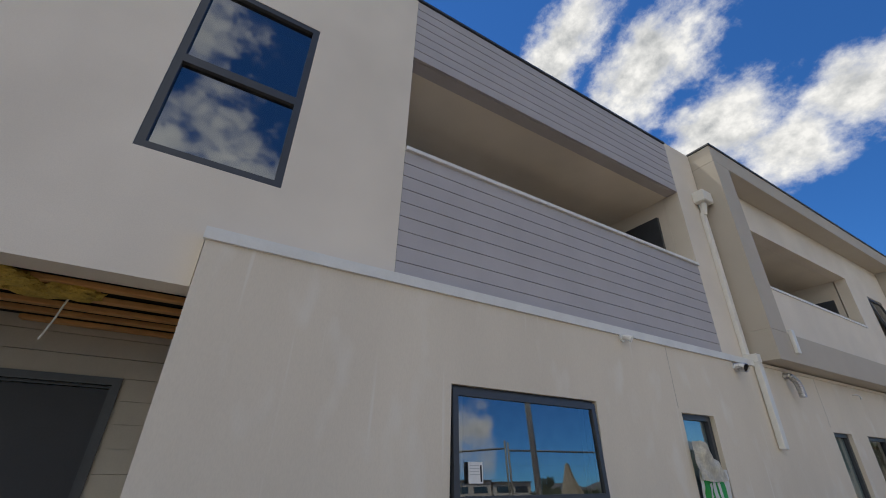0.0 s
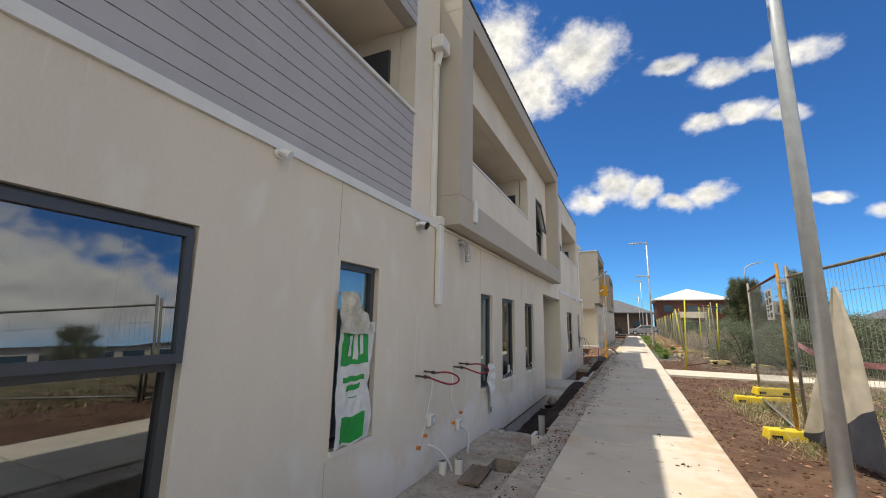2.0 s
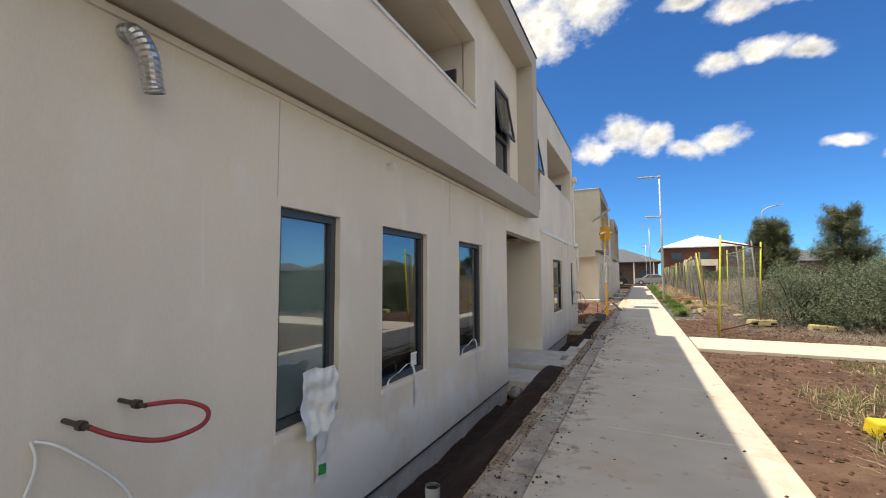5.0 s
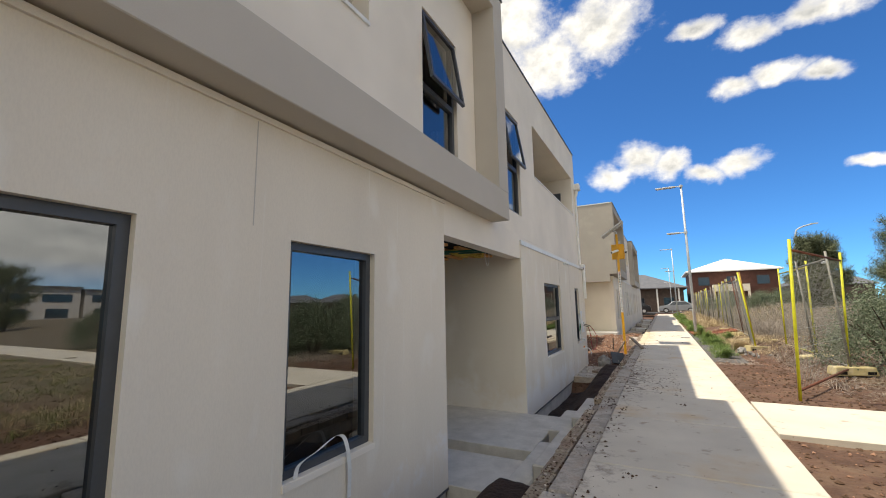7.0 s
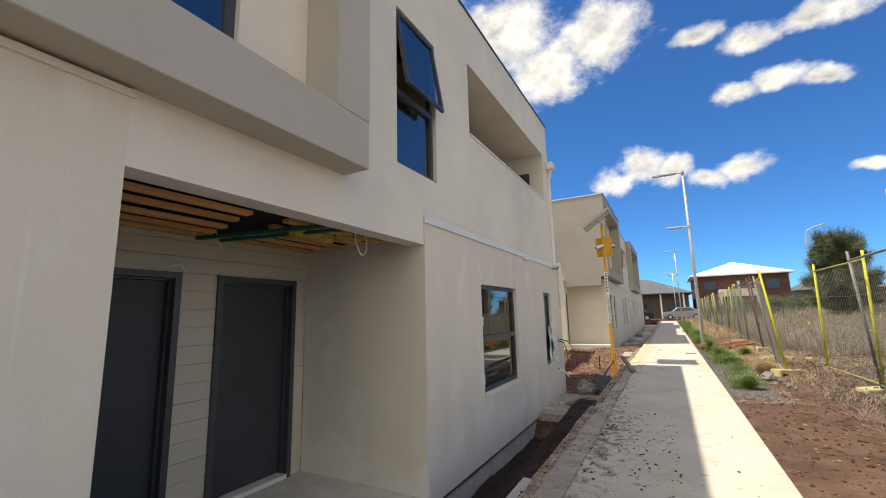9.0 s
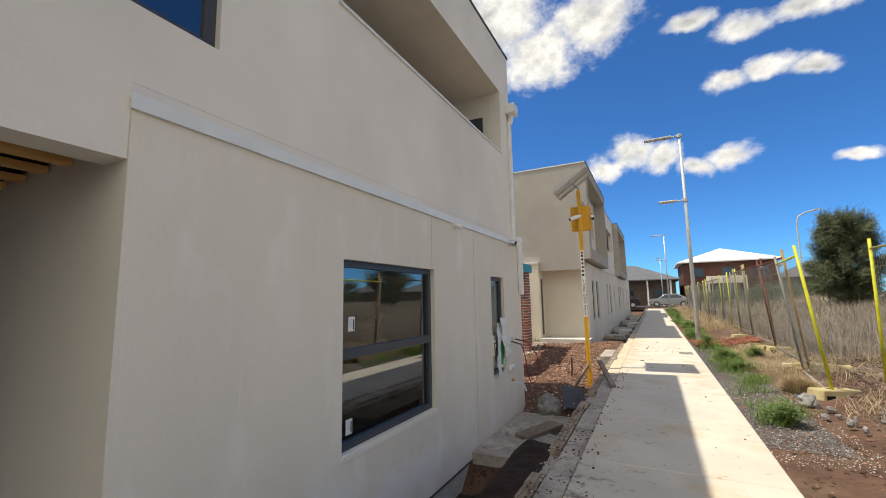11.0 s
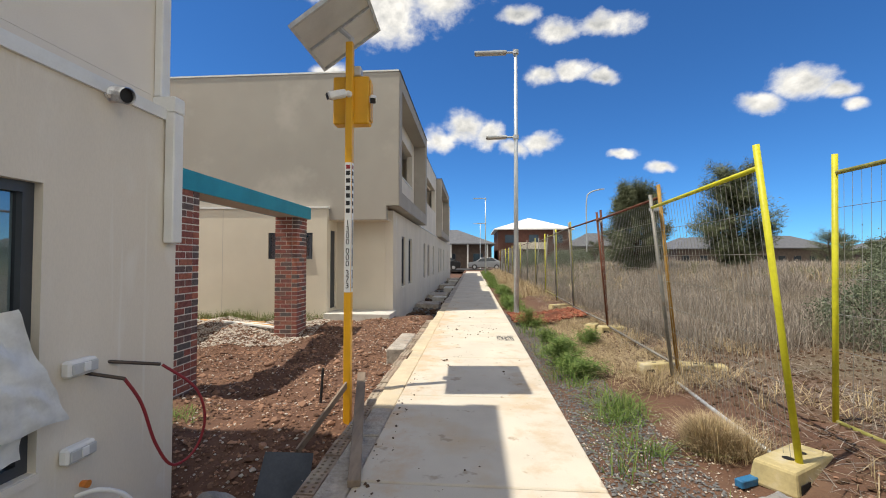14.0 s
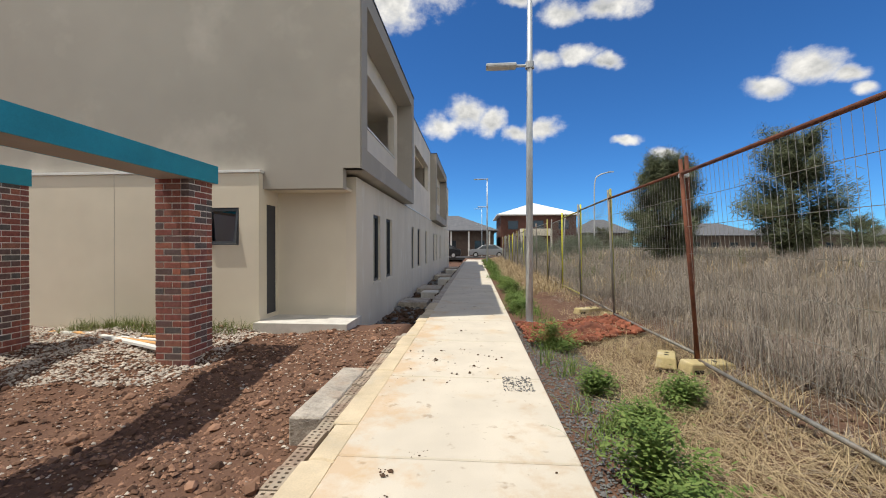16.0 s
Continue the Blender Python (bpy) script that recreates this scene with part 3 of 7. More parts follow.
part("balcony_soffit", one_box(-4.3, U3 - 0.222, 17.1, 21.8, 5.2, 5.25), M_UPPER, H3)
part("balcony_floor", one_box(-4.3, U3 - 0.222, 17.1, 21.8, 2.5, 2.62), M_BLOCK, H3)
part("balcony_back_wall", panel("x", -4.3, -0.15, 17.0, 21.9, 2.5, 5.5, [(18.4, 20.0, 2.7, 4.8)]), M_UPPER, H3)
part("balcony_side_wall", panel("y", 17.249, -0.15, -4.3, U3 - 0.222, 2.5, 5.5), M_UPPER, H3)
part("balcony_side_wall", panel("y", 21.601, 0.15, -4.3, U3 - 0.222, 2.5, 5.5), M_UPPER, H3)
part("parapet_cap", one_box(U3 - 0.25, U3 + 0.02, 14.45, 22.15, 6.122, 6.15), M_WINFRAME, H3, "dark metal parapet capping")
part("end_wall", panel("y", 22.12, -0.2, -9.0, -2.242, BASE, 6.12), M_RENDER, H3)
part("balcony_door", one_box(-3.1, -2.36, 21.55, 21.597, 2.7, 4.75), M_WINFRAME, H3, "dark sliding door at the balcony end")
window(H3, F, 17.26, 18.78, 0.2, 1.71, transom=0.95)
window(H3, F, 20.58, 21.17, 0.22, 1.71, filmed=True)
window(H3, U3, 15.33, 16.2, 2.93, 4.83, transom=3.83, open_top=9, sill=False)
porch(H3, 12.842, 15.718, [(13.1, 14.14), (14.51, 15.54)])
room(H3, 12.6, 22.1, 6.1)


# ---- the row beyond the vacant lot ----
def far_house(y0, y1, framed, lower_windows):
    h = thing("townhouse", "two-storey grey-beige rendered townhouse further along the row", "house", (-4, (y0 + y1) / 2, -0.3), group="row beyond the lot")
    lx, ux, fx = -1.80, -1.86, -1.54
    part("lower_wall", panel("x", lx, -0.2, y0 + (0.57 if y0 < 30 else 0), y1, -0.5, 2.6, [(a, b, 0.5, 2.0) for a, b in lower_windows]), M_RENDER, h)
    for a, b in lower_windows:
        window(h, lx, a, b, 0.5, 2.0)
    if framed:
        part("frame_rail", one_box(-2.2, fx, y0 + 0.02, y1, 2.66, 3.05), M_NBWALL, h)
        part("frame_leg", one_box(-2.2, fx, y1 - 0.4, y1, 3.052, 5.7), M_NBWALL, h)
        part("frame_top", one_box(-2.2, fx, y0 + 0.02, y1, 5.702, 6.05), M_NBWALL, h)
        part("frame_leg", one_box(-2.2, fx, y0 + 0.02, y0 + 0.4, 3.052, 5.7), M_NBWALL, h)
        part("upper_wall", panel("x", -2.0, -0.2, y0 + 0.402, y1 - 0.402, 3.052, 5.7, [(y0 + 1.9, y1 - 0.9, 3.95, 5.2), (y0 + 0.6, y0 + 1.4, 3.4, 5.0)]), M_UPPER, h)
        window(h, -2.0, y0 + 0.6, y0 + 1.4, 3.4, 5.0, transom=4.1, open_top=14, sill=False)
        part("balcony_cap", one_box(-2.2, -1.97, y0 + 1.9, y1 - 0.9, 3.94, 3.98), M_TRIM, h)
        part("parapet_cap", one_box(-2.3, fx + 0.02, y0, y1, 6.052, 6.08), M_WINFRAME, h)
    else:
        part("upper_wall", panel("x", ux, -0.2, y0, y1, 2.602, 6.1, [(y0 + 0.8, y0 + 1.6, 3.1, 4.9), (y0 + 2.4, y1 - 0.8, 3.95, 5.2)]), M_UPPER, h)
        window(h, ux, y0 + 0.8, y0 + 1.6, 3.1, 4.9, transom=3.9, sill=False)
        part("flashing", one_box(ux + 0.002, lx + 0.02, y0, y1, 2.602, 2.64), M_TRIM, h)
        part("parapet_cap", one_box(-2.2, ux + 0.02, y0, y1, 6.102, 6.13), M_WINFRAME, h)
    part("balcony_back_wall", panel("x", -4.2, -0.15, y0 + 0.2, y1, 2.6, 5.7), M_UPPER, h)
    part("balcony_soffit", one_box(-4.2, -2.21, y0 + 0.2, y1, 5.3, 5.35), M_UPPER, h)
    part("balcony_floor", one_box(-4.2, -2.21, y0 + 0.2, y1, 2.5, 2.61), M_UPPER, h)
    part("roof", one_box(-14.0, -2.3, y0 + 0.1, y1, 5.8, 5.9), M_TRIM, h)
    part("party_wall", panel("y", y1 - 0.1, 0.1, -14.0, -2.21, -0.5, 6.0), M_UPPER, h)
    return h


G, G2 = 29.23, 29.1
N1 = far_house(G, 35.3, True, [(31.1, 31.75), (32.4, 33.1)])
N1["label"] = "two-storey rendered townhouse with a large blank side wall"
part("side_wall", panel("y", G, 0.2, -16.0, -1.56, 2.31, 6.05, [(-1.87, -1.5, 2.0, 2.66)]), M_NBWALL, N1)
part("side_cap", one_box(-16.0, -1.56, G - 0.02, G + 0.2, 6.052, 6.09), M_TRIM, N1, "pale metal wall capping")
part("lower_side_wall", panel("y", G2, 0.2, -16.0, -3.33, -0.5, 2.58, [(-4.85, -3.7, 1.31, 1.97)]), M_NBLOW, N1)
nbw = part("window", panel("y", G2 + 0.04, 0.05, -4.85, -3.7, 1.31, 1.97, [(-4.80, -4.30, 1.36, 1.92), (-4.25, -3.75, 1.36, 1.92)]), M_WINFRAME, N1, "small dark awning window")
part("pane", one_box(-4.80, -3.75, G2 + 0.06, G2 + 0.066, 1.36, 1.92), M_GLASS, nbw)
bm = panel("y", 0.0, 0.04, -4.28, -3.72, -0.62, 0.0, [(-4.24, -3.76, -0.58, -0.04)])
bmesh.ops.transform(bm, matrix=Matrix.Translation((0, G2 + 0.02, 1.95)) @ Matrix.Rotation(radians(-7), 4, "X"), verts=bm.verts)
part("sash", bm, M_WINFRAME, nbw, "open awning sash")
part("control_joint", one_box(-6.05, -6.04, G2 - 0.002, G2 + 0.001, -0.3, 2.58), M_FRAME, N1)
part("lower_side_cap", one_box(-16.0, -3.30, G2 - 0.03, G2 + 0.125, 2.582, 2.63), M_TRIM, N1, "white capping on the lower wall")
part("porch_back_wall", panel("y", 29.8, 0.2, -3.6, -2.002, -0.5, 2.6), M_NBLOW, N1)
part("porch_end_wall", panel("x", -3.33, -0.2, G2 + 0.202, 29.8, -0.5, 2.6, [(29.36, 29.74, 0.05, 2.05)]), M_NBLOW, N1)
part("door", one_box(-3.42, -3.36, 29.33, 29.77, 0.03, 2.08), M_DOOR, N1, "dark flush door")
part("porch_floor", one_box(-3.328, -1.7, 28.9, 29.799, -0.4, -0.02), M_BLOCK, N1)
part("porch_soffit", one_box(-3.6, -1.88, G + 0.202, 29.8, 2.31, 2.36), M_NBLOW, N1)
far_house(35.3, 43.0, False, [(36.5, 37.1), (38.0, 38.8), (40.5, 41.1)])
far_house(43.0, 50.5, True, [(44.0, 44.7), (45.5, 46.2), (48.0, 48.7)])
far_house(50.5, 57.0, False, [(52.0, 52.7), (54.5, 55.2)])

# footings and damp course under the fronts
for h, y0, y1 in ((H1, -0.52, 6.05), (H2, 6.052, 12.84), (H3, 15.72, 22.12)):
    part("footing", one_box(-2.2, F - 0.03, y0, y1, -1.4, BASE - 0.002), M_BLOCK, h, "grey concrete footing")
    part("damp_course", one_box(F - 0.05, F + 0.006, y0, y1, BASE - 0.022, BASE - 0.003), M_WINFRAME, h, "black damp course edge")


# ---- ground ----
def soft(a, b, v):
    t = min(1, max(0, (v - a) / (b - a)))
    return t * t * (3 - 2 * t)


def ground_z(x, y):
    """Height of the earth: a dug strip along the houses, a rubble lot, level soil by the path, a gently uneven field."""
    n = noise.noise(Vector((x * 0.9, y * 0.9, 0))) * 0.05 + noise.noise(Vector((x * 4, y * 4, 3))) * 0.02
    right = -0.05 + 0.02 * soft(1.3, 2.5, x) + 0.16 * soft(1.6, 3.0, x) * soft(18.5, 22, y) * (1 - soft(60, 75, y)) + 0.58 * soft(3.4, 10.0, x) * soft(19.5, 27, y) * (1 - soft(58, 72, y)) * (1 - soft(60, 90, x)) + n * soft(1.1, 1.8, x) * (0.6 + 1.0 * soft(2.5, 6, x))
    if x > 1.0:
        return right
    if -1.46 < x < -0.93 and (6.24 < y < 6.81 or 20.69 < y < 21.31):
        return -1.35
    dug = soft(8.2, 8.9, y) * (1 - soft(12.0, 12.6, y)) + 0.8 * soft(15.9, 16.4, y) * (1 - soft(19.3, 19.8, y))
    dug += 0.8 * soft(12.0, 12.6, y) * (1 - soft(15.9, 16.4, y))
    strip = -0.645 + dug * (-0.42 + 0.55 * soft(-1.6, -0.8, x))
    lot = -0.28 + 0.18 * soft(26, 28.6, y) + n * 1.2 + 0.07 * noise.noise(Vector((x * 1.7, y * 1.7, 8))) - 0.06 * soft(-1.2, -2.2, x)
    left = strip + (lot - strip) * soft(21.6, 22.8, y)
    after = -0.50 + n
    left = left + (after - left) * soft(29.5, 30.5, y)
    if x > -0.72:
        return -0.25 if y < 60 else -0.06
    left += n * 0.5
    return left


def ground_mat():
    m = mat("earth", (0.125, 0.068, 0.044), 0.97, vary=0.25, scale=2.2, fine=22, bump=0.9, depth=0.02, stain=(0.16, 0.105, 0.068), stain_scale=3.0, stain_cut=0.5)
    nt = m.node_tree
    N, L = nt.nodes.new, nt.links.new
    bsdf = nt.nodes["Principled BSDF"]
    old = bsdf.inputs["Base Color"].links[0].from_socket
    geo, sep = N("ShaderNodeNewGeometry"), N("ShaderNodeSeparateXYZ")
    L(geo.outputs["Position"], sep.inputs[0])
    wob = N("ShaderNodeTexNoise")
    wob.inputs["Scale"].default_value, wob.inputs["Detail"].default_value = 0.8, 4
    L(geo.outputs["Position"], wob.inputs[0])
    # dry grass ground away from the path
    add = N("ShaderNodeMath")
    add.operation = "MULTIPLY_ADD"
    L(wob.outputs[0], add.inputs[0])
    add.inputs[1].default_value = 5.0
    L(sep.outputs[0], add.inputs[2])
    rng = N("ShaderNodeMapRange")
    rng.inputs["From Min"].default_value, rng.inputs["From Max"].default_value = 5.4, 7.4
    L(add.outputs[0], rng.inputs["Value"])
    straw = N("ShaderNodeMix")
    straw.data_type = "RGBA"
    straw.inputs["A"].default_value, straw.inputs["B"].default_value = (0.14, 0.105, 0.075, 1), (0.13, 0.11, 0.07, 1)
    L(wob.outputs[0], straw.inputs["Factor"])
    mix = N("ShaderNodeMix")
    mix.data_type = "RGBA"
    L(rng.outputs[0], mix.inputs["Factor"])
    L(old, mix.inputs["A"])
    L(straw.outputs["Result"], mix.inputs["B"])
    # red clay of the vacant lot
    lot = N("ShaderNodeMapRange")
    lot.inputs["From Min"].default_value, lot.inputs["From Max"].default_value = 20.5, 22.5
    L(sep.outputs[1], lot.inputs["Value"])
    clay = N("ShaderNodeMix")
    clay.data_type = "RGBA"
    clay.inputs["B"].default_value = (0.15, 0.078, 0.052, 1)
    half = N("ShaderNodeMath")
    half.operation = "MULTIPLY"
    L(lot.outputs[0], half.inputs[0])
    half.inputs[1].default_value = 0.65
    away = N("ShaderNodeMapRange")
    for key, val in (("From Min", 1.6), ("From Max", 3.0), ("To Min", 1.0), ("To Max", 0.0)):
        away.inputs[key].default_value = val
    L(sep.outputs[0], away.inputs["Value"])
    near = N("ShaderNodeMath")
    near.operation = "MULTIPLY"
    L(half.outputs[0], near.inputs[0])
    L(away.outputs[0], near.inputs[1])
    L(near.outputs[0], clay.inputs["Factor"])
    L(mix.outputs["Result"], clay.inputs["A"])
    L(clay.outputs["Result"], bsdf.inputs["Base Color"])
    return m


def build_ground():
    def steps(lo, hi, fine_lo, fine_hi, d):
        out = list(np.arange(fine_lo, fine_hi, d)) + [fine_hi]
        v, s = fine_hi, d
        while v < hi:
            s *= 1.35
            v += s
            out.append(v)
        v, s = fine_lo, d
        while v > lo:
            s *= 1.35
            v -= s
            out.insert(0, v)
        return out
    xs, ys = steps(-2500, 2500, -6.0, 8.0, 0.14), steps(-2500, 2500, -1.0, 34.0, 0.14)
    # sharp edges beside the path
    xs = sorted(set([x for x in xs if abs(x + 0.72) > 0.05 and abs(x - 1.0) > 0.05] + [-0.725, -0.715, 0.99, 1.01]))
    bm = bmesh.new()
    grid = [[bm.verts.new((x, y, ground_z(x, y))) for y in ys] for x in xs]
    for i in range(len(xs) - 1):
        for j in range(len(ys) - 1):
            bm.faces.new((grid[i][j], grid[i + 1][j], grid[i + 1][j + 1], grid[i][j + 1]))
    return solid("ground", bm, ground_mat(), "bare brown earth running into dry grass field", "ground", "structure", smooth=True)


build_ground()

# the footpath: slabs with sawn joints
PATH_L, PATH_R = -0.40, 1.07
foot = thing("pavement", "pale concrete footpath in long jointed slabs", "footpath", (0.3, 10, 0), kind="structure")
y = -6.10
while y < 62:
    part("slab", one_box(PATH_L, PATH_R, y + 0.006, y + 1.534, -0.2, 0.0, bevel=0.009), M_CONC, foot)
    y += 1.54
foot2 = thing("pavement", "pale concrete path branching off across the soil", "footpath", (6, 14.6, 0), kind="structure")
for k in range(12):
    part("slab", one_box(1.09 + k * 2.0, 1.09 + k * 2.0 + 1.99, 13.85, 15.3, -0.15, 0.0, bevel=0.006), M_CONC, foot2)


# ---- more materials ----
M_YELLOW = mat("fence_yellow", (0.62, 0.60, 0.03), 0.5, vary=0.12, scale=6, fine=50, bump=0.05)
M_RUST = mat("rusty_steel", (0.17, 0.06, 0.035), 0.85, vary=0.3, scale=8, fine=60, bump=0.3, depth=0.003)
M_OCHRE = mat("rusty_yellow", (0.42, 0.24, 0.05), 0.7, vary=0.25, scale=6, fine=50, bump=0.1, stain=(0.22, 0.08, 0.03), stain_scale=6)
M_WIRE = mat("fence_wire", (0.40, 0.40, 0.37), 0.5, metal=0.6, vary=0.1, bump=0)
M_FOOT = mat("yellow_plastic", (0.78, 0.58, 0.03), 0.5, vary=0.12, scale=5, fine=50, bump=0.1, stain=(0.55, 0.42, 0.12), stain_scale=4)
M_FOOT_OLD = mat("faded_concrete_foot", (0.52, 0.43, 0.22), 0.85, vary=0.15, scale=5, fine=50, bump=0.2, stain=(0.5, 0.46, 0.36), stain_scale=5, stain_cut=0.5)
M_SOLAR_POLE = mat("pole_amber", (0.78, 0.40, 0.02), 0.42, vary=0.06, scale=4, fine=80, bump=0.02, spec=0.5)
M_WHITE = mat("white_plastic", (0.80, 0.80, 0.79), 0.45, vary=0.04, scale=5, fine=60, bump=0.04)
M_GREY_PVC = mat("grey_pvc", (0.52, 0.53, 0.54), 0.5, vary=0.05)
M_BLACK = mat("black_rubber", (0.02, 0.02, 0.022), 0.6, vary=0.1)
M_RED = mat("red_pipe", (0.30, 0.03, 0.038), 0.45, vary=0.1, bump=0.03)
M_OLDMETAL = mat("tarnished_brass", (0.11, 0.085, 0.07), 0.5, metal=0.7, vary=0.2)
M_ORANGE = mat("orange_cap", (0.65, 0.22, 0.04), 0.5, vary=0.1)
M_FOIL = mat("foil_duct", (0.62, 0.62, 0.63), 0.28, metal=0.9, vary=0.12, scale=20, fine=80, bump=0.3, depth=0.004)
M_TEAL = mat("teal_beam", (0.018, 0.31, 0.43), 0.5, vary=0.1, scale=2, fine=60, bump=0.05)
M_MORTAR = mat("mortar", (0.74, 0.70, 0.65), 0.95, vary=0.12, scale=12, fine=90, bump=0.4, depth=0.003)
M_GREEN_PRINT = mat("green_print", (0.02, 0.36, 0.07), 0.5, vary=0.08)
M_STONE = mat("grey_stone", (0.30, 0.29, 0.28), 0.95, vary=0.22, scale=6, fine=40, bump=0.6, depth=0.01)
M_SLATE = mat("dark_slate", (0.075, 0.085, 0.10), 0.8, vary=0.15, scale=5, fine=50, bump=0.2)
M_OLDWOOD = mat("weathered_timber", (0.26, 0.20, 0.15), 0.85, vary=0.25, scale=4, fine=30, bump=0.3, stretch=(1, 0.15, 1))
M_INSUL = mat("insulation_wool", (0.62, 0.45, 0.10), 0.95, vary=0.2, scale=10, fine=60, bump=0.8, depth=0.02)
M_CHANNEL = mat("green_steel_channel", (0.03, 0.16, 0.12), 0.5, metal=0.3, vary=0.15)
M_CLOTH = mat("grey_shade_cloth", (0.46, 0.42, 0.35), 0.9, vary=0.1, scale=6, fine=200, bump=0.2)
M_CLOTH_DARK = mat("navy_plastic_sheet", (0.045, 0.05, 0.07), 0.55, vary=0.2, scale=6, fine=60, bump=0.2)
# near-black colour that paints in the shade of hollows
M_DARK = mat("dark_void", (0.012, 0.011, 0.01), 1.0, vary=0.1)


def brick_mat():
    m = mat("clay_brick", (0.36, 0.15, 0.11), 0.9, vary=0.2, scale=20, fine=120, bump=0.4, depth=0.003)
    nt = m.node_tree
    bsdf = nt.nodes["Principled BSDF"]
    old = bsdf.inputs["Base Color"].links[0].from_socket
    info, ramp, mix = nt.nodes.new("ShaderNodeObjectInfo"), nt.nodes.new("ShaderNodeValToRGB"), nt.nodes.new("ShaderNodeMix")
    for k, (pos, col) in enumerate(((0.0, (1.0, 0.9, 0.9)), (0.35, (0.85, 0.7, 0.8)), (0.6, (0.5, 0.75, 0.95)), (0.8, (0.36, 0.85, 1.15)), (0.95, (1.25, 1.1, 1.0)))):
        e = ramp.color_ramp.elements[k] if k < 2 else ramp.color_ramp.elements.new(pos)
        e.position, e.color = pos, (*col, 1)
    mix.data_type, mix.blend_type = "RGBA", "MULTIPLY"
    mix.inputs["Factor"].default_value = 1.0
    nt.links.new(info.outputs["Random"], ramp.inputs[0])
    nt.links.new(old, mix.inputs["A"])
    nt.links.new(ramp.outputs[0], mix.inputs["B"])
    nt.links.new(mix.outputs["Result"], bsdf.inputs["Base Color"])
    return m


M_BRICK = brick_mat()


def leaf_mat(name, a, b, rough=0.7, trans=0.15):
    m = bpy.data.materials.new(name)
    m.use_nodes = True
    nt = m.node_tree
    bsdf = nt.nodes["Principled BSDF"]
    bsdf.inputs["Roughness"].default_value = rough
    bsdf.inputs["Specular IOR Level"].default_value = 0.25
    geo, ramp = nt.nodes.new("ShaderNodeNewGeometry"), nt.nodes.new("ShaderNodeMix")
    ramp.data_type = "RGBA"
    ramp.inputs["A"].default_value, ramp.inputs["B"].default_value = (*a, 1), (*b, 1)
    nt.links.new(geo.outputs["Random Per Island"], ramp.inputs["Factor"])
    nt.links.new(ramp.outputs["Result"], bsdf.inputs["Base Color"])
    tr, add, out = nt.nodes.new("ShaderNodeBsdfTranslucent"), nt.nodes.new("ShaderNodeMixShader"), nt.nodes["Material Output"]
    nt.links.new(ramp.outputs["Result"], tr.inputs[0])
    add.inputs[0].default_value = trans
    nt.links.new(bsdf.outputs[0], add.inputs[1])
    nt.links.new(tr.outputs[0], add.inputs[2])
    nt.links.new(add.outputs[0], out.inputs[0])
    return m


M_DRY = leaf_mat("dry_grass", (0.62, 0.50, 0.31), (0.30, 0.225, 0.14))
M_GREY_GRASS = leaf_mat("grey_dry_stalks", (0.43, 0.375, 0.315), (0.22, 0.19, 0.165))
M_GREEN_GRASS = leaf_mat("olive_grass", (0.19, 0.22, 0.07), (0.12, 0.14, 0.05))
M_WEED = leaf_mat("green_weed", (0.10, 0.18, 0.045), (0.25, 0.33, 0.10), trans=0.3)
M_SALTBUSH = leaf_mat("saltbush", (0.11, 0.14, 0.085), (0.20, 0.235, 0.16))
M_CASUARINA = leaf_mat("casuarina", (0.085, 0.105, 0.055), (0.16, 0.175, 0.10))
M_BARK = mat("bark", (0.10, 0.075, 0.055), 0.95, vary=0.2, bump=0.5, depth=0.01)
M_FLOWER = leaf_mat("yellow_flowers", (0.7, 0.6, 0.05), (0.6, 0.55, 0.1))

rnd = random.Random(7)


def fast_mesh(name, verts, faces, material):
    me = bpy.data.meshes.new(name)
    me.from_pydata(verts, [], faces)
    me.materials.append(material)
    return me


# ---- fittings on the walls ----
def downpipe(y, z_head, z_turn, z_end, up_x):
    t = thing("downpipe", "white rectangular metal downpipe with rainwater head on the wall", "downpipe", (up_x, y, z_end))
    if z_head:
        bm = one_box(up_x + 0.002, up_x + 0.18, y - 0.13, y + 0.13, z_head - 0.06, z_head + 0.14, bevel=0.012)
        part("rainwater_head", bm, M_TRIM, t)
        bm = bmesh.new()
        tube(bm, [(up_x + 0.07, y, z_head - 0.062), (up_x + 0.05, y, z_head - 0.25)], 0.06, 12, 0.04)
        part("spigot", bm, M_TRIM, t)
    part("upper_pipe", one_box(up_x + 0.002, up_x + 0.062, y - 0.045, y + 0.045, z_turn + 0.075, (z_head or 6.2) - 0.2, bevel=0.008), M_TRIM, t)
    part("elbow", one_box(up_x + 0.002, F + 0.085, y - 0.052, y + 0.052, z_turn - 0.04, z_turn + 0.073, bevel=0.006), M_TRIM, t)
    part("lower_pipe", one_box(F + 0.008, F + 0.082, y - 0.05, y + 0.05, z_end, z_turn - 0.042, bevel=0.008), M_TRIM, t)


downpipe(5.94, 5.02, 2.49, 1.43, U)
downpipe(22.03, 4.95, 2.42, 1.43, U3)
t = thing("downpipe_offcut", "short white pipe offcut fixed on the grey frame", "pipe", (-1.64, 6.62, 2.6))
part("pipe", one_box(-1.668, -1.62, 6.57, 6.66, 2.62, 2.95, bevel=0.008), M_WHITE, t)


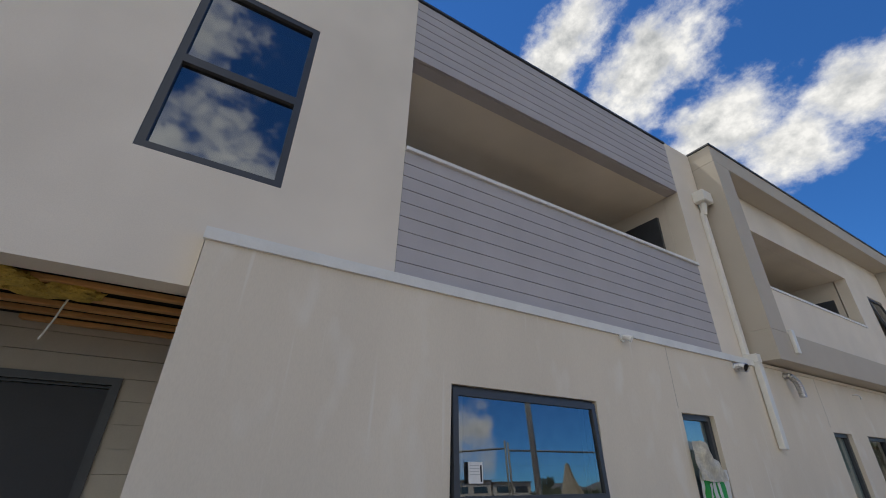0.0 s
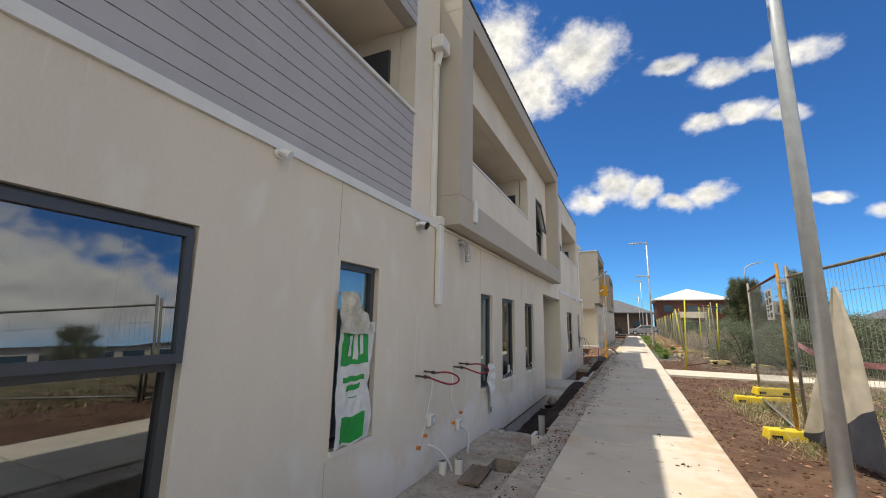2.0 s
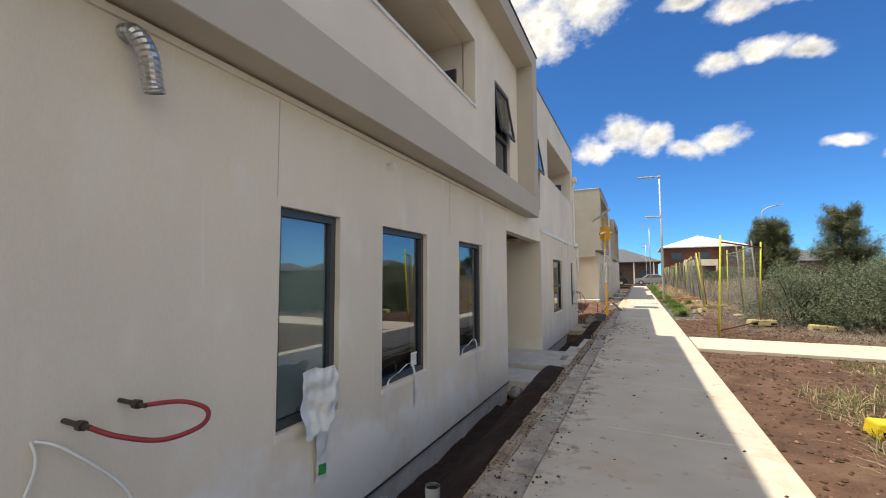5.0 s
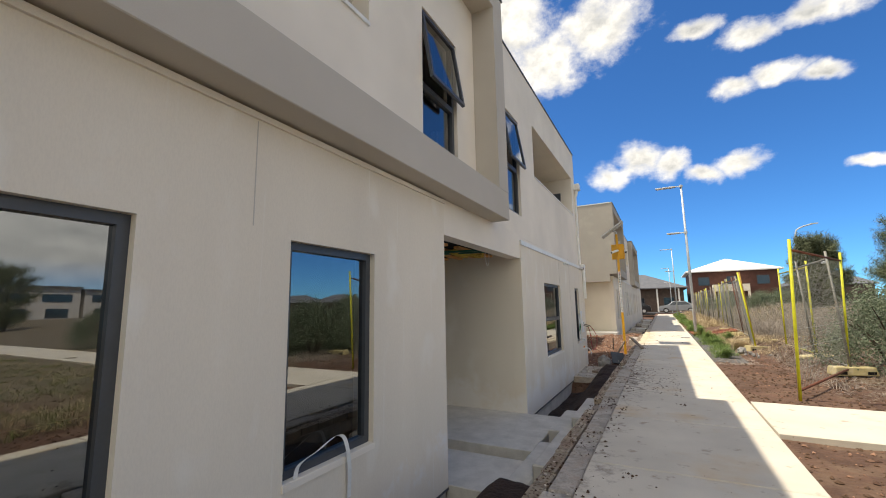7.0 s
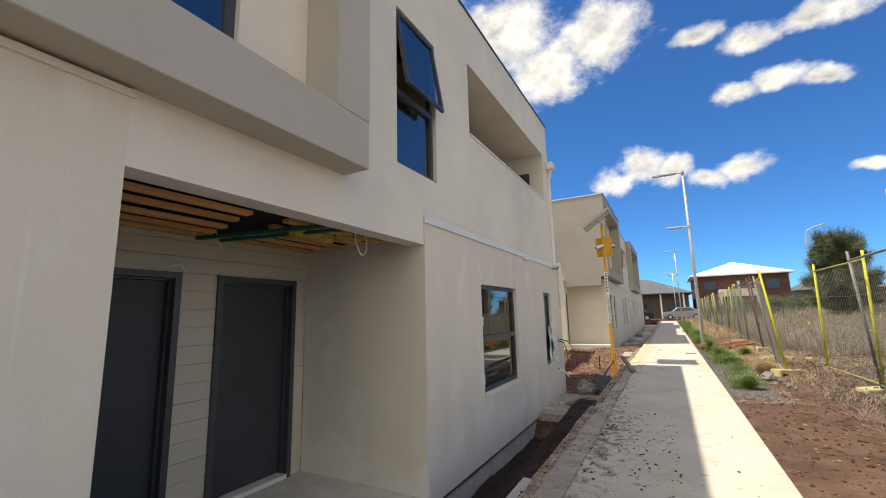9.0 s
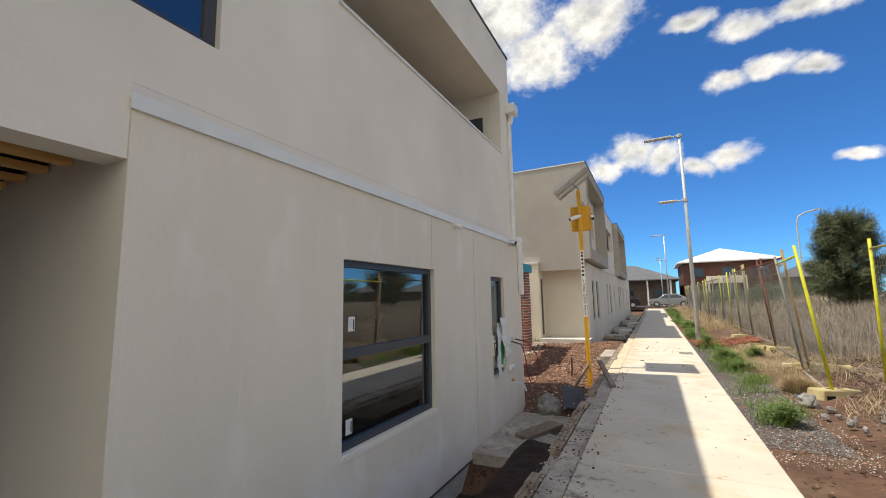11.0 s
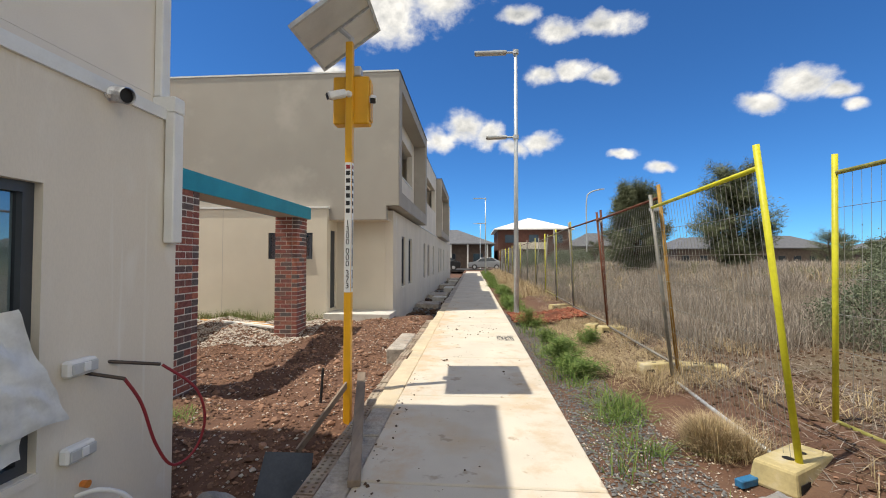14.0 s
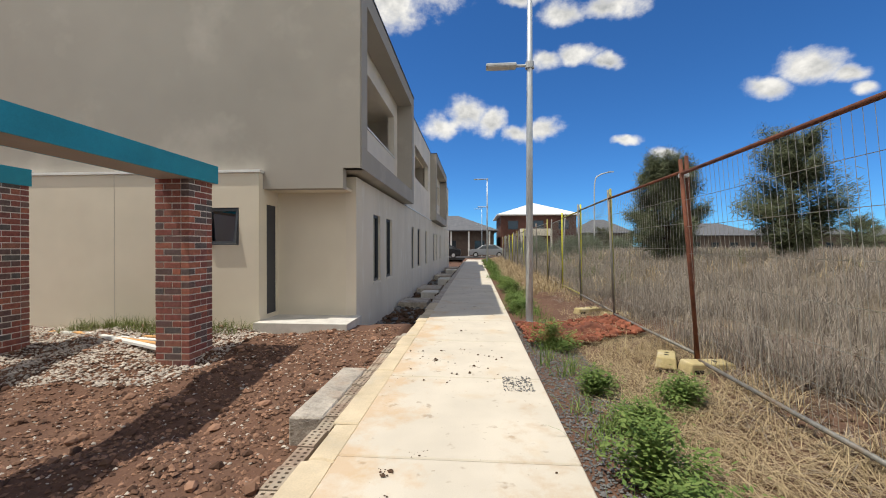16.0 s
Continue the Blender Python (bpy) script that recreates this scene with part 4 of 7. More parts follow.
def flex_duct(pts, r):
    t = thing("duct", "silver corrugated foil duct hanging from the wall", "duct", pts[0])
    bm = bmesh.new()
    path = smooth_path(pts, 8)
    rings = []
    n = 14
    side = None
    for i, p in enumerate(path):
        d = (path[min(i + 1, len(path) - 1)] - path[max(i - 1, 0)]).normalized()
        side = d.orthogonal().normalized() if side is None else (side - d * side.dot(d)).normalized()
        up = d.cross(side)
        rr = r * (1.06 if i % 2 else 0.92)
        rings.append([bm.verts.new(p + (side * math.cos(2 * math.pi * j / n) + up * math.sin(2 * math.pi * j / n)) * rr) for j in range(n)])
    for a, b in zip(rings, rings[1:]):
        for j in range(n):
            bm.faces.new((a[j], a[(j + 1) % n], b[(j + 1) % n], b[j]))
    part("foil", bm, M_FOIL, t)
    bm = bmesh.new()
    d = (path[-1] - path[-2]).normalized()
    tube(bm, [path[-1] - d * 0.03, path[-1] - d * 0.025], r * 0.9, 14)
    part("inside", bm, M_BLACK, t)


flex_duct([(F - 0.02, 6.70, 2.37), (F + 0.06, 6.71, 2.36), (F + 0.11, 6.74, 2.27), (F + 0.115, 6.76, 2.16), (F + 0.11, 6.78, 2.09)], 0.045)
flex_duct([(F - 0.02, 5.42, 2.335), (F + 0.05, 5.42, 2.335), (F + 0.14, 5.40, 2.31)], 0.052)
flex_duct([(F - 0.02, 21.55, 2.33), (F + 0.05, 21.55, 2.33), (F + 0.13, 21.53, 2.31)], 0.05)


def wall_sensor(y, z, material=None):
    material = material or M_WHITE
    t = thing("wall_sensor", "small sensor stub under the flashing", "sensor", (F, y, z))
    bm = bmesh.new()
    tube(bm, [(F + 0.001, y, z), (F + 0.02, y, z)], 0.042, 14)
    part("backplate", bm, material, t)
    bm = bmesh.new()
    tube(bm, smooth_path([(F + 0.02, y, z), (F + 0.06, y, z - 0.005), (F + 0.11, y + 0.02, z - 0.03)], 4), 0.022, 12, 0.036)
    part("head", bm, material, t)


wall_sensor(3.3, 2.38)
wall_sensor(19.32, 2.30)
bm = bmesh.new()
tube(bm, smooth_path([(F - 0.01, 8.93, 2.31), (F + 0.05, 8.93, 2.31), (F + 0.085, 8.935, 2.28), (F + 0.08, 8.94, 2.24)], 4), 0.011, 8)
solid("pipe_hook", bm, M_WHITE, "small white bent pipe end sticking out of the wall", "pipe", smooth=True)


def pipe_loop(y, z):
    t = thing("water_pipe", "red plastic water pipe loop with brass spigots on the wall", "pipe", (F, y, z))
    for dy, dz in ((0.0, 0.0), (0.20, 0.03)):
        bm = bmesh.new()
        tube(bm, [(F - 0.02, y + dy, z + dz), (F + 0.17, y + dy + 0.02, z + dz - 0.01)], 0.011, 8)
        part("spigot", bm, M_OLDMETAL, t, "dark brass spigot")
        bm = bmesh.new()
        tube(bm, [(F + 0.10, y + dy + 0.012, z + dz - 0.006), (F + 0.13, y + dy + 0.015, z + dz - 0.008)], 0.021, 6)
        part("nut", bm, M_OLDMETAL, t)
    bm = bmesh.new()
    tube(bm, smooth_path([(F + 0.16, y + 0.02, z - 0.01), (F + 0.25, y + 0.08, z - 0.05), (F + 0.34, y + 0.20, z - 0.09), (F + 0.38, y + 0.34, z - 0.07), (F + 0.34, y + 0.39, z - 0.02), (F + 0.25, y + 0.33, z + 0.02), (F + 0.15, y + 0.22, z + 0.02)], 6), 0.0105, 8)
    part("hose", bm, M_RED, t, "red bent plastic hose", smooth=True)


pipe_loop(5.48, 0.62)
pipe_loop(6.55, 0.63)


def cable(pts, r=0.006, label="thin white cable hanging on the wall", material=None):
    bm = bmesh.new()
    tube(bm, smooth_path(pts, 8), r, 6)
    return solid("cable", bm, material or M_WHITE, label, "cable", smooth=True)


def meter_box(y, z, hw=0.055, hh=0.07):
    t = thing("outlet_box", "pale grey plastic outlet box on the wall", "outlet", (F, y, z))
    part("box", one_box(F + 0.001, F + 0.06, y - hw, y + hw, z - hh, z + hh, bevel=0.012), M_WHITE, t)
    part("cover", one_box(F + 0.061, F + 0.075, y - hw + 0.01, y + hw - 0.01, z - hh + 0.015, z + hh - 0.015, bevel=0.005), M_GREY_PVC, t)
    part("switch", one_box(F + 0.0755, F + 0.085, y - 0.02, y + 0.02, z - 0.02, z + 0.03, bevel=0.003), M_WHITE, t)


for y, z in ((5.82, 0.09), (6.68, -0.13)):
    meter_box(y, z)
for y, z in ((21.36, 0.71), (21.36, 0.24)):
    meter_box(y, z, 0.085, 0.045)
cable([(F + 0.005, 5.83, 0.60), (F + 0.04, 5.83, 0.50), (F + 0.03, 5.74, 0.2), (F + 0.02, 5.62, -0.10), (F + 0.01, 5.58, -0.14)])
cable([(F + 0.005, 6.45, 0.58), (F + 0.03, 6.46, 0.48), (F + 0.05, 6.40, 0.22), (F + 0.09, 6.55, 0.02), (F + 0.12, 6.75, 0.08), (F + 0.10, 6.75, 0.28), (F + 0.05, 6.55, 0.52), (F + 0.01, 6.46, 0.58)])
cable([(F + 0.07, 6.70, -0.16), (F + 0.13, 6.76, -0.22), (F + 0.13, 6.78, -0.45), (F + 0.08, 6.74, -0.66)], 0.014, "white conduit from an outlet box to the ground")
cable([(F + 0.01, 5.82, -0.18), (F + 0.10, 5.90, -0.24), (F + 0.20, 6.02, -0.42), (F + 0.22, 6.05, -0.6)], 0.014, "white conduit bent down to the ground")
cable([(F + 0.005, 21.38, -0.02), (F + 0.10, 21.42, 0.0), (F + 0.17, 21.5, -0.06), (F + 0.20, 21.56, -0.16)], 0.014, "white conduit end sticking out of the wall")
t = thing("water_pipe", "red plastic water pipe loop drooping from brass spigots on the wall", "pipe", (F, 21.5, 0.66))
for a, b in (((F - 0.02, 21.42, 0.66), (F + 0.16, 21.52, 0.60)), ((F - 0.02, 21.56, 0.69), (F + 0.17, 21.78, 0.62))):
    bm = bmesh.new()
    tube(bm, [a, b], 0.011, 8)
    part("spigot", bm, M_OLDMETAL, t, "dark brass spigot")
bm = bmesh.new()
tube(bm, smooth_path([(F + 0.15, 21.52, 0.605), (F + 0.18, 21.62, 0.42), (F + 0.18, 21.74, 0.12), (F + 0.20, 21.87, -0.08), (F + 0.26, 22.0, -0.04), (F + 0.30, 22.05, 0.16), (F + 0.27, 21.99, 0.40), (F + 0.17, 21.80, 0.61)], 6), 0.0095, 8)
part("hose", bm, M_RED, t, "red bent plastic hose", smooth=True)
for i, (y, z) in enumerate(((5.56, -0.15), (5.72, -0.06), (6.52, -0.08), (6.78, 0.0), (21.42, 0.03))):
    bm = bmesh.new()
    tube(bm, [(F - 0.005, y, z), (F + 0.035, y, z), (F + 0.04, y, z)], 0.018, 10, 0.022)
    solid("wall_plug", bm, M_ORANGE, "small orange pipe cap on the wall", "cap", group="orange caps")


# plastic over the windows
def sheet(name, label, y0, y1, z0, z1, x, amp, width=None, seed=0):
    """A crumpled film hanging before a window."""
    bm = bmesh.new()
    ny, nz = 22, 40
    g = {}
    for i in range(ny + 1):
        for j in range(nz + 1):
            a, b = i / ny, j / nz
            w = width(b) if width else 1.0
            y, z = y0 + (y1 - y0) * a * w, z0 + (z1 - z0) * b
            k = noise.noise(Vector((y * 5, z * 4, seed))) + 0.5 * noise.noise(Vector((y * 14, z * 11, seed + 5)))
            edge = 0.02 * noise.noise(Vector((z * 9, seed, 1))) * (1 if a in (0.0, 1.0) else 0)
            g[i, j] = bm.verts.new((x + amp * (0.5 + 0.5 * k), y + edge, z + 0.025 * noise.noise(Vector((y * 8, z * 3, seed + 9)))))
    for i in range(ny):
        for j in range(nz):
            q = [g.get(k) for k in ((i, j), (i + 1, j), (i + 1, j + 1), (i, j + 1))]
            if all(q):
                bm.faces.new(q)
    return bm


M_FILM = mat("white_film", (0.74, 0.75, 0.74), 0.4, vary=0.08, scale=7, fine=40, bump=0.1, stain=(0.6, 0.58, 0.52), stain_scale=5, stain_cut=0.6)
M_FILM_OLD = mat("dusty_film", (0.62, 0.59, 0.50), 0.55, vary=0.2, scale=9, fine=50, bump=0.3)


def printed(parent, y0, y1, z0, z1, material, x, amp, seed, name="print"):
    bm = sheet(name, "", y0, y1, z0, z1, x, amp, seed=seed)
    return part(name, bm, material, parent, "green print on the film" if material is M_GREEN_PRINT else "")


film = thing("plastic_sheet", "torn white plastic film with green print over a window", "plastic sheet", (F, 4.35, 0.2))
AX, AMP = F + 0.012, 0.04
part("film", sheet("film", "", 4.08, 4.585, 0.20, 1.20, AX, AMP, width=lambda b: 0.93 + 0.05 * math.sin(b * 9) + (0.06 if b > 0.9 else 0), seed=2), M_FILM, film)
part("fold", sheet("fold", "", 4.04, 4.52, 1.10, 1.46, AX + 0.02, 0.08, width=lambda b: min(1.0, 0.32 + (1 - b) * 0.8 + 0.05 * math.sin(b * 17)), seed=3), M_FILM_OLD, film, "dusty crumpled folded top")
for y0, y1, z0, z1 in ((4.12, 4.48, 0.84, 1.12), (4.14, 4.46, 0.22, 0.42)):
    printed(film, y0, y1, z0, z1, M_GREEN_PRINT, AX + 0.004, AMP, 2)
for y0, y1, z0, z1 in ((4.20, 4.24, 0.92, 1.09), (4.27, 4.33, 0.88, 1.09), (4.36, 4.40, 0.92, 1.09)):
    printed(film, y0, y1, z0, z1, M_FILM, AX + 0.008, AMP, 2, "mark")
for y0, y1, z0, z1 in ((4.15, 4.44, 0.70, 0.745), (4.20, 4.40, 0.63, 0.675), (4.24, 4.36, 0.57, 0.578)):
    printed(film, y0, y1, z0, z1, M_GREEN_PRINT, AX + 0.004, AMP, 2, "lettering_bar")
film2 = thing("plastic_sheet", "white plastic film with green print hanging out of a window", "plastic sheet", (F, 20.9, 0.3))
def slanted(bm, top, slope):
    """Pulls a hanging film sideways as it falls."""
    for v in bm.verts:
        v.co.y += (top - v.co.z) * slope
    return bm


part("film", slanted(sheet("film", "", 20.66, 20.82, 0.20, 1.0, F + 0.03, 0.05, seed=11), 1.0, -0.06), M_FILM, film2)
part("film", slanted(sheet("film", "", 20.68, 21.00, 0.46, 1.07, F + 0.05, 0.06, seed=12), 1.07, 0.42), M_FILM, film2)
part("film", sheet("film", "", 20.80, 21.08, 0.32, 0.80, F + 0.005, 0.03, seed=13), M_FILM, film2)
printed(film2, 20.80, 20.99, 0.36, 0.72, M_GREEN_PRINT, F + 0.014, 0.03, 13)
bag = thing("plastic_bag", "crumpled white and green plastic bag caught in a window", "plastic bag", (F, 8.0, 0.1))
part("bag", sheet("bag", "", 7.82, 8.16, 0.12, 0.56, F + 0.01, 0.11, width=lambda b: 0.6 + 0.4 * min(1.0, b * 2.5), seed=21), M_FILM, bag)
part("tail", sheet("tail", "", 7.98, 8.10, -0.24, 0.16, F + 0.02, 0.05, seed=22), M_FILM, bag)
printed(bag, 8.0, 8.08, -0.2, -0.12, M_GREEN_PRINT, F + 0.026, 0.05, 22)
for y0, y1, z0, z1, tilt in ((1.40, 1.52, 1.09, 1.22, 3.2), (9.53, 9.66, 0.26, 0.40, 0), (17.42, 17.50, 1.12, 1.24, 0), (17.40, 17.48, 0.3, 0.42, 0)):
    swing = Matrix.Translation((F - 0.03, 0, 1.705)) @ Matrix.Rotation(radians(-tilt), 4, "Y") @ Matrix.Translation((0.079, 0, 0)) @ Matrix.Translation((0.03 - F, 0, -1.705)) if tilt else Matrix()
    t = thing("sticker", "white printed sticker on a window pane", "sticker", (F - 0.08, y0, z0), group="pane stickers")
    bits = [("paper", one_box(F - 0.083, F - 0.0815, y0, y1, z0, z1), M_WHITE), ("barcode", one_box(F - 0.0814, F - 0.081, y1 - 0.022, y1 - 0.008, z0 + 0.01, z1 - 0.02), M_BLACK)]
    bits += [("print_line", one_box(F - 0.0814, F - 0.081, y0 + 0.012, y1 - 0.03 + 0.006 * (k % 2), z1 - 0.025 - k * 0.018, z1 - 0.02 - k * 0.018), M_GREY_PVC) for k in range(4)]
    for name, bm, m in bits:
        bmesh.ops.transform(bm, matrix=swing, verts=bm.verts)
        part(name, bm, m, t)


def ribbon(pts, w, label):
    """A flat plastic strap along points."""
    bm = bmesh.new()
    prev = None
    for p in smooth_path(pts, 6):
        cur = (bm.verts.new((p.x, p.y - w / 2, p.z)), bm.verts.new((p.x + 0.004, p.y + w / 2, p.z + 0.003)))
        if prev:
            bm.faces.new((prev[0], cur[0], cur[1], prev[1]))
        prev = cur
    return solid("strap", bm, M_FILM, label, "strap", smooth=True)


for ya in (8.98, 10.78):
    ribbon([(F - 0.02, ya, 0.14), (F - 0.01, ya + 0.015, 0.24), (F + 0.01, ya + 0.16, 0.29), (F + 0.015, ya + 0.33, 0.34), (F + 0.02, ya + 0.42, 0.29), (F + 0.03, ya + 0.46, 0.10), (F + 0.02, ya + 0.47, -0.12)], 0.035, "pale plastic strap lying over a window sill")
for y, z0, z1 in ((4.03, 1.76, 2.43), (4.03, BASE, 0.12), (7.62, 1.75, 2.42), (10.37, 1.75, 2.42), (18.73, 1.72, 2.36), (19.94, BASE, 2.36)):
    solid("control_joint", one_box(F + 0.0005, F + 0.002, y - 0.0035, y + 0.0035, z0, z1), M_FRAME, "thin sealed joint in the render", "joint", "structure")


# porch ceilings
def porch_ceiling(y0, y1):
    t = thing("ceiling_frame", "bare pine ceiling joists with loose insulation over a porch", "ceiling joists", (-2.8, (y0 + y1) / 2, 2.1))
    # added black sheet: paints the dark void between and above the joists
    part("decking", one_box(-3.75, -2.16, y0 + 0.01, y1 - 0.01, 2.185, 2.20), M_DARK, t, "near-black sheet standing in for the shade above the joists")
    for k, x in enumerate((-2.20, -2.50, -2.80, -3.10, -3.40, -3.66)):
        cut = y0 + (1.02 + 0.09 * k if k > 0 else 1.6)
        z = 2.115 + 0.012 * rnd.random()
        part("joist", one_box(x - 0.045, x + 0.045, y0 + 0.012, cut, z, z + 0.035, bevel=0.004), M_TIMBER, t)
        part("joist", one_box(x - 0.045, x + 0.045, cut + 0.35, y1 - 0.012, z + 0.012, z + 0.047, bevel=0.004), M_TIMBER, t)
    for x0, yy in ((-2.95, y0 + 1.52), (-2.9, y0 + 1.72)):
        bm = bmesh.new()
        tbox(bm, pose(x0, yy, 2.10, 0, 0, 12), 1.45, 0.05, 0.03)
        part("channel", bm, M_CHANNEL, t, "green painted steel channel")
    for k in range(5):
        bm = bmesh.new()
        bmesh.ops.create_icosphere(bm, subdivisions=3, radius=1.0)
        s = Vector((0.10, 0.17, 0.05))
        for v in bm.verts:
            n = v.co.normalized()
            v.co = Vector((n.x * s.x, n.y * s.y, n.z * s.z)) * (1 + 0.5 * noise.noise(n * 3 + Vector((k, 0, 0))))
        bmesh.ops.translate(bm, verts=bm.verts, vec=(rnd.uniform(-2.7, -2.3), y0 + 1.75 + rnd.uniform(0, 0.7), 2.12))
        part("insulation", bm, M_INSUL, t, "yellow glass wool")
    return t


porch_ceiling(12.842, 15.718)
porch_ceiling(-3.5, -0.52)
cable([(-2.3, 15.0, 2.16), (-2.32, 15.02, 2.05), (-2.33, 15.12, 1.92), (-2.33, 15.2, 1.98), (-2.3, 15.15, 2.16)], 0.006, "pale cable loop hanging from the joists")
cable([(-3.5, 14.3, 2.2), (-3.5, 14.32, 2.1), (-3.48, 14.36, 2.0)], 0.006, "pale cable end hanging from the joists")
cable([(-2.7, -1.15, 2.2), (-2.68, -1.2, 2.1), (-2.66, -1.22, 1.95), (-2.66, -1.25, 1.82)], 0.006, "pale cable end hanging from the joists")
cable([(-3.72, 14.0, 1.8), (-3.68, 14.08, 1.82), (-3.66, 14.12, 1.76)], 0.007, "white cable end beside a door")

# ---- strip between path and houses ----
kerb = thing("kerb", "broken concrete kerb edge beside the footpath", "kerb", (-0.55, 8, -0.1), kind="structure")
yy = -3.0
while yy < 58:
    ln = rnd.uniform(0.5, 1.1)
    a, b = (-0.60, -0.404)
    bm = bmesh.new()
    box(bm, a + rnd.uniform(-0.02, 0.02) - (0.10 if yy < 7.6 else 0), b, yy + 0.006, yy + ln - 0.006, -0.7, -0.012 - rnd.random() * 0.02, bevel=0.012)
    bmesh.ops.subdivide_edges(bm, edges=bm.edges[:], cuts=2, use_grid_fill=True)
    for v in bm.verts:
        v.co += Vector((0.012, 0.01, 0.010)) * noise.noise(v.co * 9)
    part("kerb_stone", bm, M_SAND if 22.5 < yy < 31 else M_SLAB, kerb)
    yy += ln

M_DAMP = mat("damp_trench_soil", (0.036, 0.019, 0.013), 0.9, vary=0.3, scale=5, fine=26, bump=1.0, depth=0.02, stain=(0.06, 0.033, 0.023), stain_scale=4)


def trench_mound(y0, y1, rise):
    """Damp spoil banked against the footpath's edge."""
    bm = bmesh.new()
    nx, ny = 20, 70
    g = []
    for i in range(nx + 1):
        x = -1.90 + 1.19 * i / nx
        row = []
        for j in range(ny + 1):
            y = y0 + (y1 - y0) * j / ny
            end = soft(y0, y0 + 0.35, y) * (1 - soft(y1 - 0.5, y1, y))
            z = -0.85 + 0.46 * soft(-1.75, -1.0, x) + rise * soft(y0 + 0.4, y1 - 0.9, y) * soft(-1.6, -1.05, x) - 0.42 * (1 - end)
            z += 0.05 * noise.noise(Vector((x * 2.3, y * 1.6, 4))) + 0.022 * noise.noise(Vector((x * 9, y * 9, 6)))
            row.append(bm.verts.new((x, y, z)))
        g.append(row)
    for i in range(nx):
        for j in range(ny):
            bm.faces.new((g[i][j], g[i + 1][j], g[i + 1][j + 1], g[i][j + 1]))
    return solid("soil_mound", bm, M_DAMP, "dark damp soil banked in a trench by the wall", "soil", "stuff", smooth=True)


trench_mound(8.2, 12.55, 0.26)
trench_mound(15.8, 19.72, 0.22)

# perforated edging bricks
bm = panel("x", 0.0, -0.07, -0.115, 0.115, -0.055, 0.055, [(y, y + 0.02, z, z + 0.022) for y in (-0.10, -0.056, -0.01, 0.036, 0.08) for z in (-0.036, 0.014)])
bmesh.ops.transform(bm, matrix=Matrix.Rotation(radians(-90), 4, "Y"), verts=bm.verts)
brick_me = bpy.data.meshes.new("edging_brick")
bm.to_mesh(brick_me)
bm.free()
M_EDGE_BRICK = mat("edging_brick_clay", (0.38, 0.28, 0.21), 0.92, vary=0.2, scale=9, fine=70, bump=0.4, depth=0.004, random_tint=0.3, stain=(0.52, 0.45, 0.35), stain_scale=3, stain_cut=0.42)
brick_me.materials.append(M_EDGE_BRICK)
edging = thing("brick_edging", "row of perforated clay bricks along the path edge", "brick edging", (-0.66, 16, -0.1))
yy = 7.7
while yy < 28.6:
    ob = new("brick", brick_me)
    ob.parent, ob.matrix_parent_inverse = edging, Matrix.Translation(edging.location).inverted()
    ob.matrix_basis = pose(-0.665 + rnd.uniform(-0.008, 0.008), yy, -0.03 + rnd.uniform(-0.012, 0.004), 0, 0, 90 * 0 + rnd.uniform(-2, 2))
    yy += 0.238 + (0.6 if rnd.random() < 0.05 else 0)
wall_bm = one_box(-0.715, -0.61, 7.6, 28.7, -0.8, -0.108)
solid("edging_footing", wall_bm, M_SLAB, "rough concrete footing under the brick edging", "footing", "structure")

# clutter along the far fronts
for k, (x0, x1, y0, y1, top) in enumerate(((-1.72, -0.9, 33.6, 34.6, -0.12), (-1.3, -0.75, 35.2, 35.9, -0.02), (-1.7, -0.85, 37.2, 38.6, -0.1), (-1.2, -0.7, 40.0, 41.2, 0.02), (-1.7, -0.8, 43.5, 45.0, -0.06), (-1.4, -0.75, 47.5, 48.6, 0.0), (-1.7, -0.8, 51.0, 52.6, -0.04))):
    t = thing("concrete_block", "pale precast concrete block set beside the path", "block", (x0, y0, top), group="precast blocks")
    part("block", one_box(x0, x1, y0, y1, -0.75, top - 0.16, bevel=0.014), M_BLOCK if k % 2 else M_SLAB, t)


# rough slabs with pits
def pit_slab(y0, y1, z, hx0, hx1, hy0, hy1):
    t = thing("concrete_slab", "rough broken concrete slab with a square pit beside the wall", "slab", (-1.3, y0, z))
    for a in ((-1.92, -0.72, y0, hy0), (-1.92, -0.72, hy1, y1), (-1.92, hx0, hy0 + 0.001, hy1 - 0.001), (hx1, -0.72, hy0 + 0.001, hy1 - 0.001)):
        bm = bmesh.new()
        box(bm, a[0], a[1], a[2], a[3], z - 0.16, z)
        bmesh.ops.subdivide_edges(bm, edges=bm.edges[:], cuts=6, use_grid_fill=True)
        for v in bm.verts:
            if v.co.z > z - 0.01:
                v.co.z += 0.014 * noise.noise(v.co * 5) + 0.01 * noise.noise(v.co * 17)
        part("slab_piece", bm, M_SLAB, t)
    # the pit's depth shade is put into this floor's colour
    part("pit_floor", one_box(hx0 - 0.02, hx1 + 0.02, hy0 - 0.02, hy1 + 0.02, z - 0.7, z - 0.65), M_DARK, t, "pit bottom with its deep shade painted near-black")
    for a in ((hx0 - 0.03, hx0 - 0.005, hy0, hy1), (hx1 + 0.005, hx1 + 0.03, hy0, hy1), (hx0, hx1, hy1 + 0.005, hy1 + 0.03)):
        part("pit_wall", one_box(*a, z - 0.66, z - 0.17), M_DAMP, t)


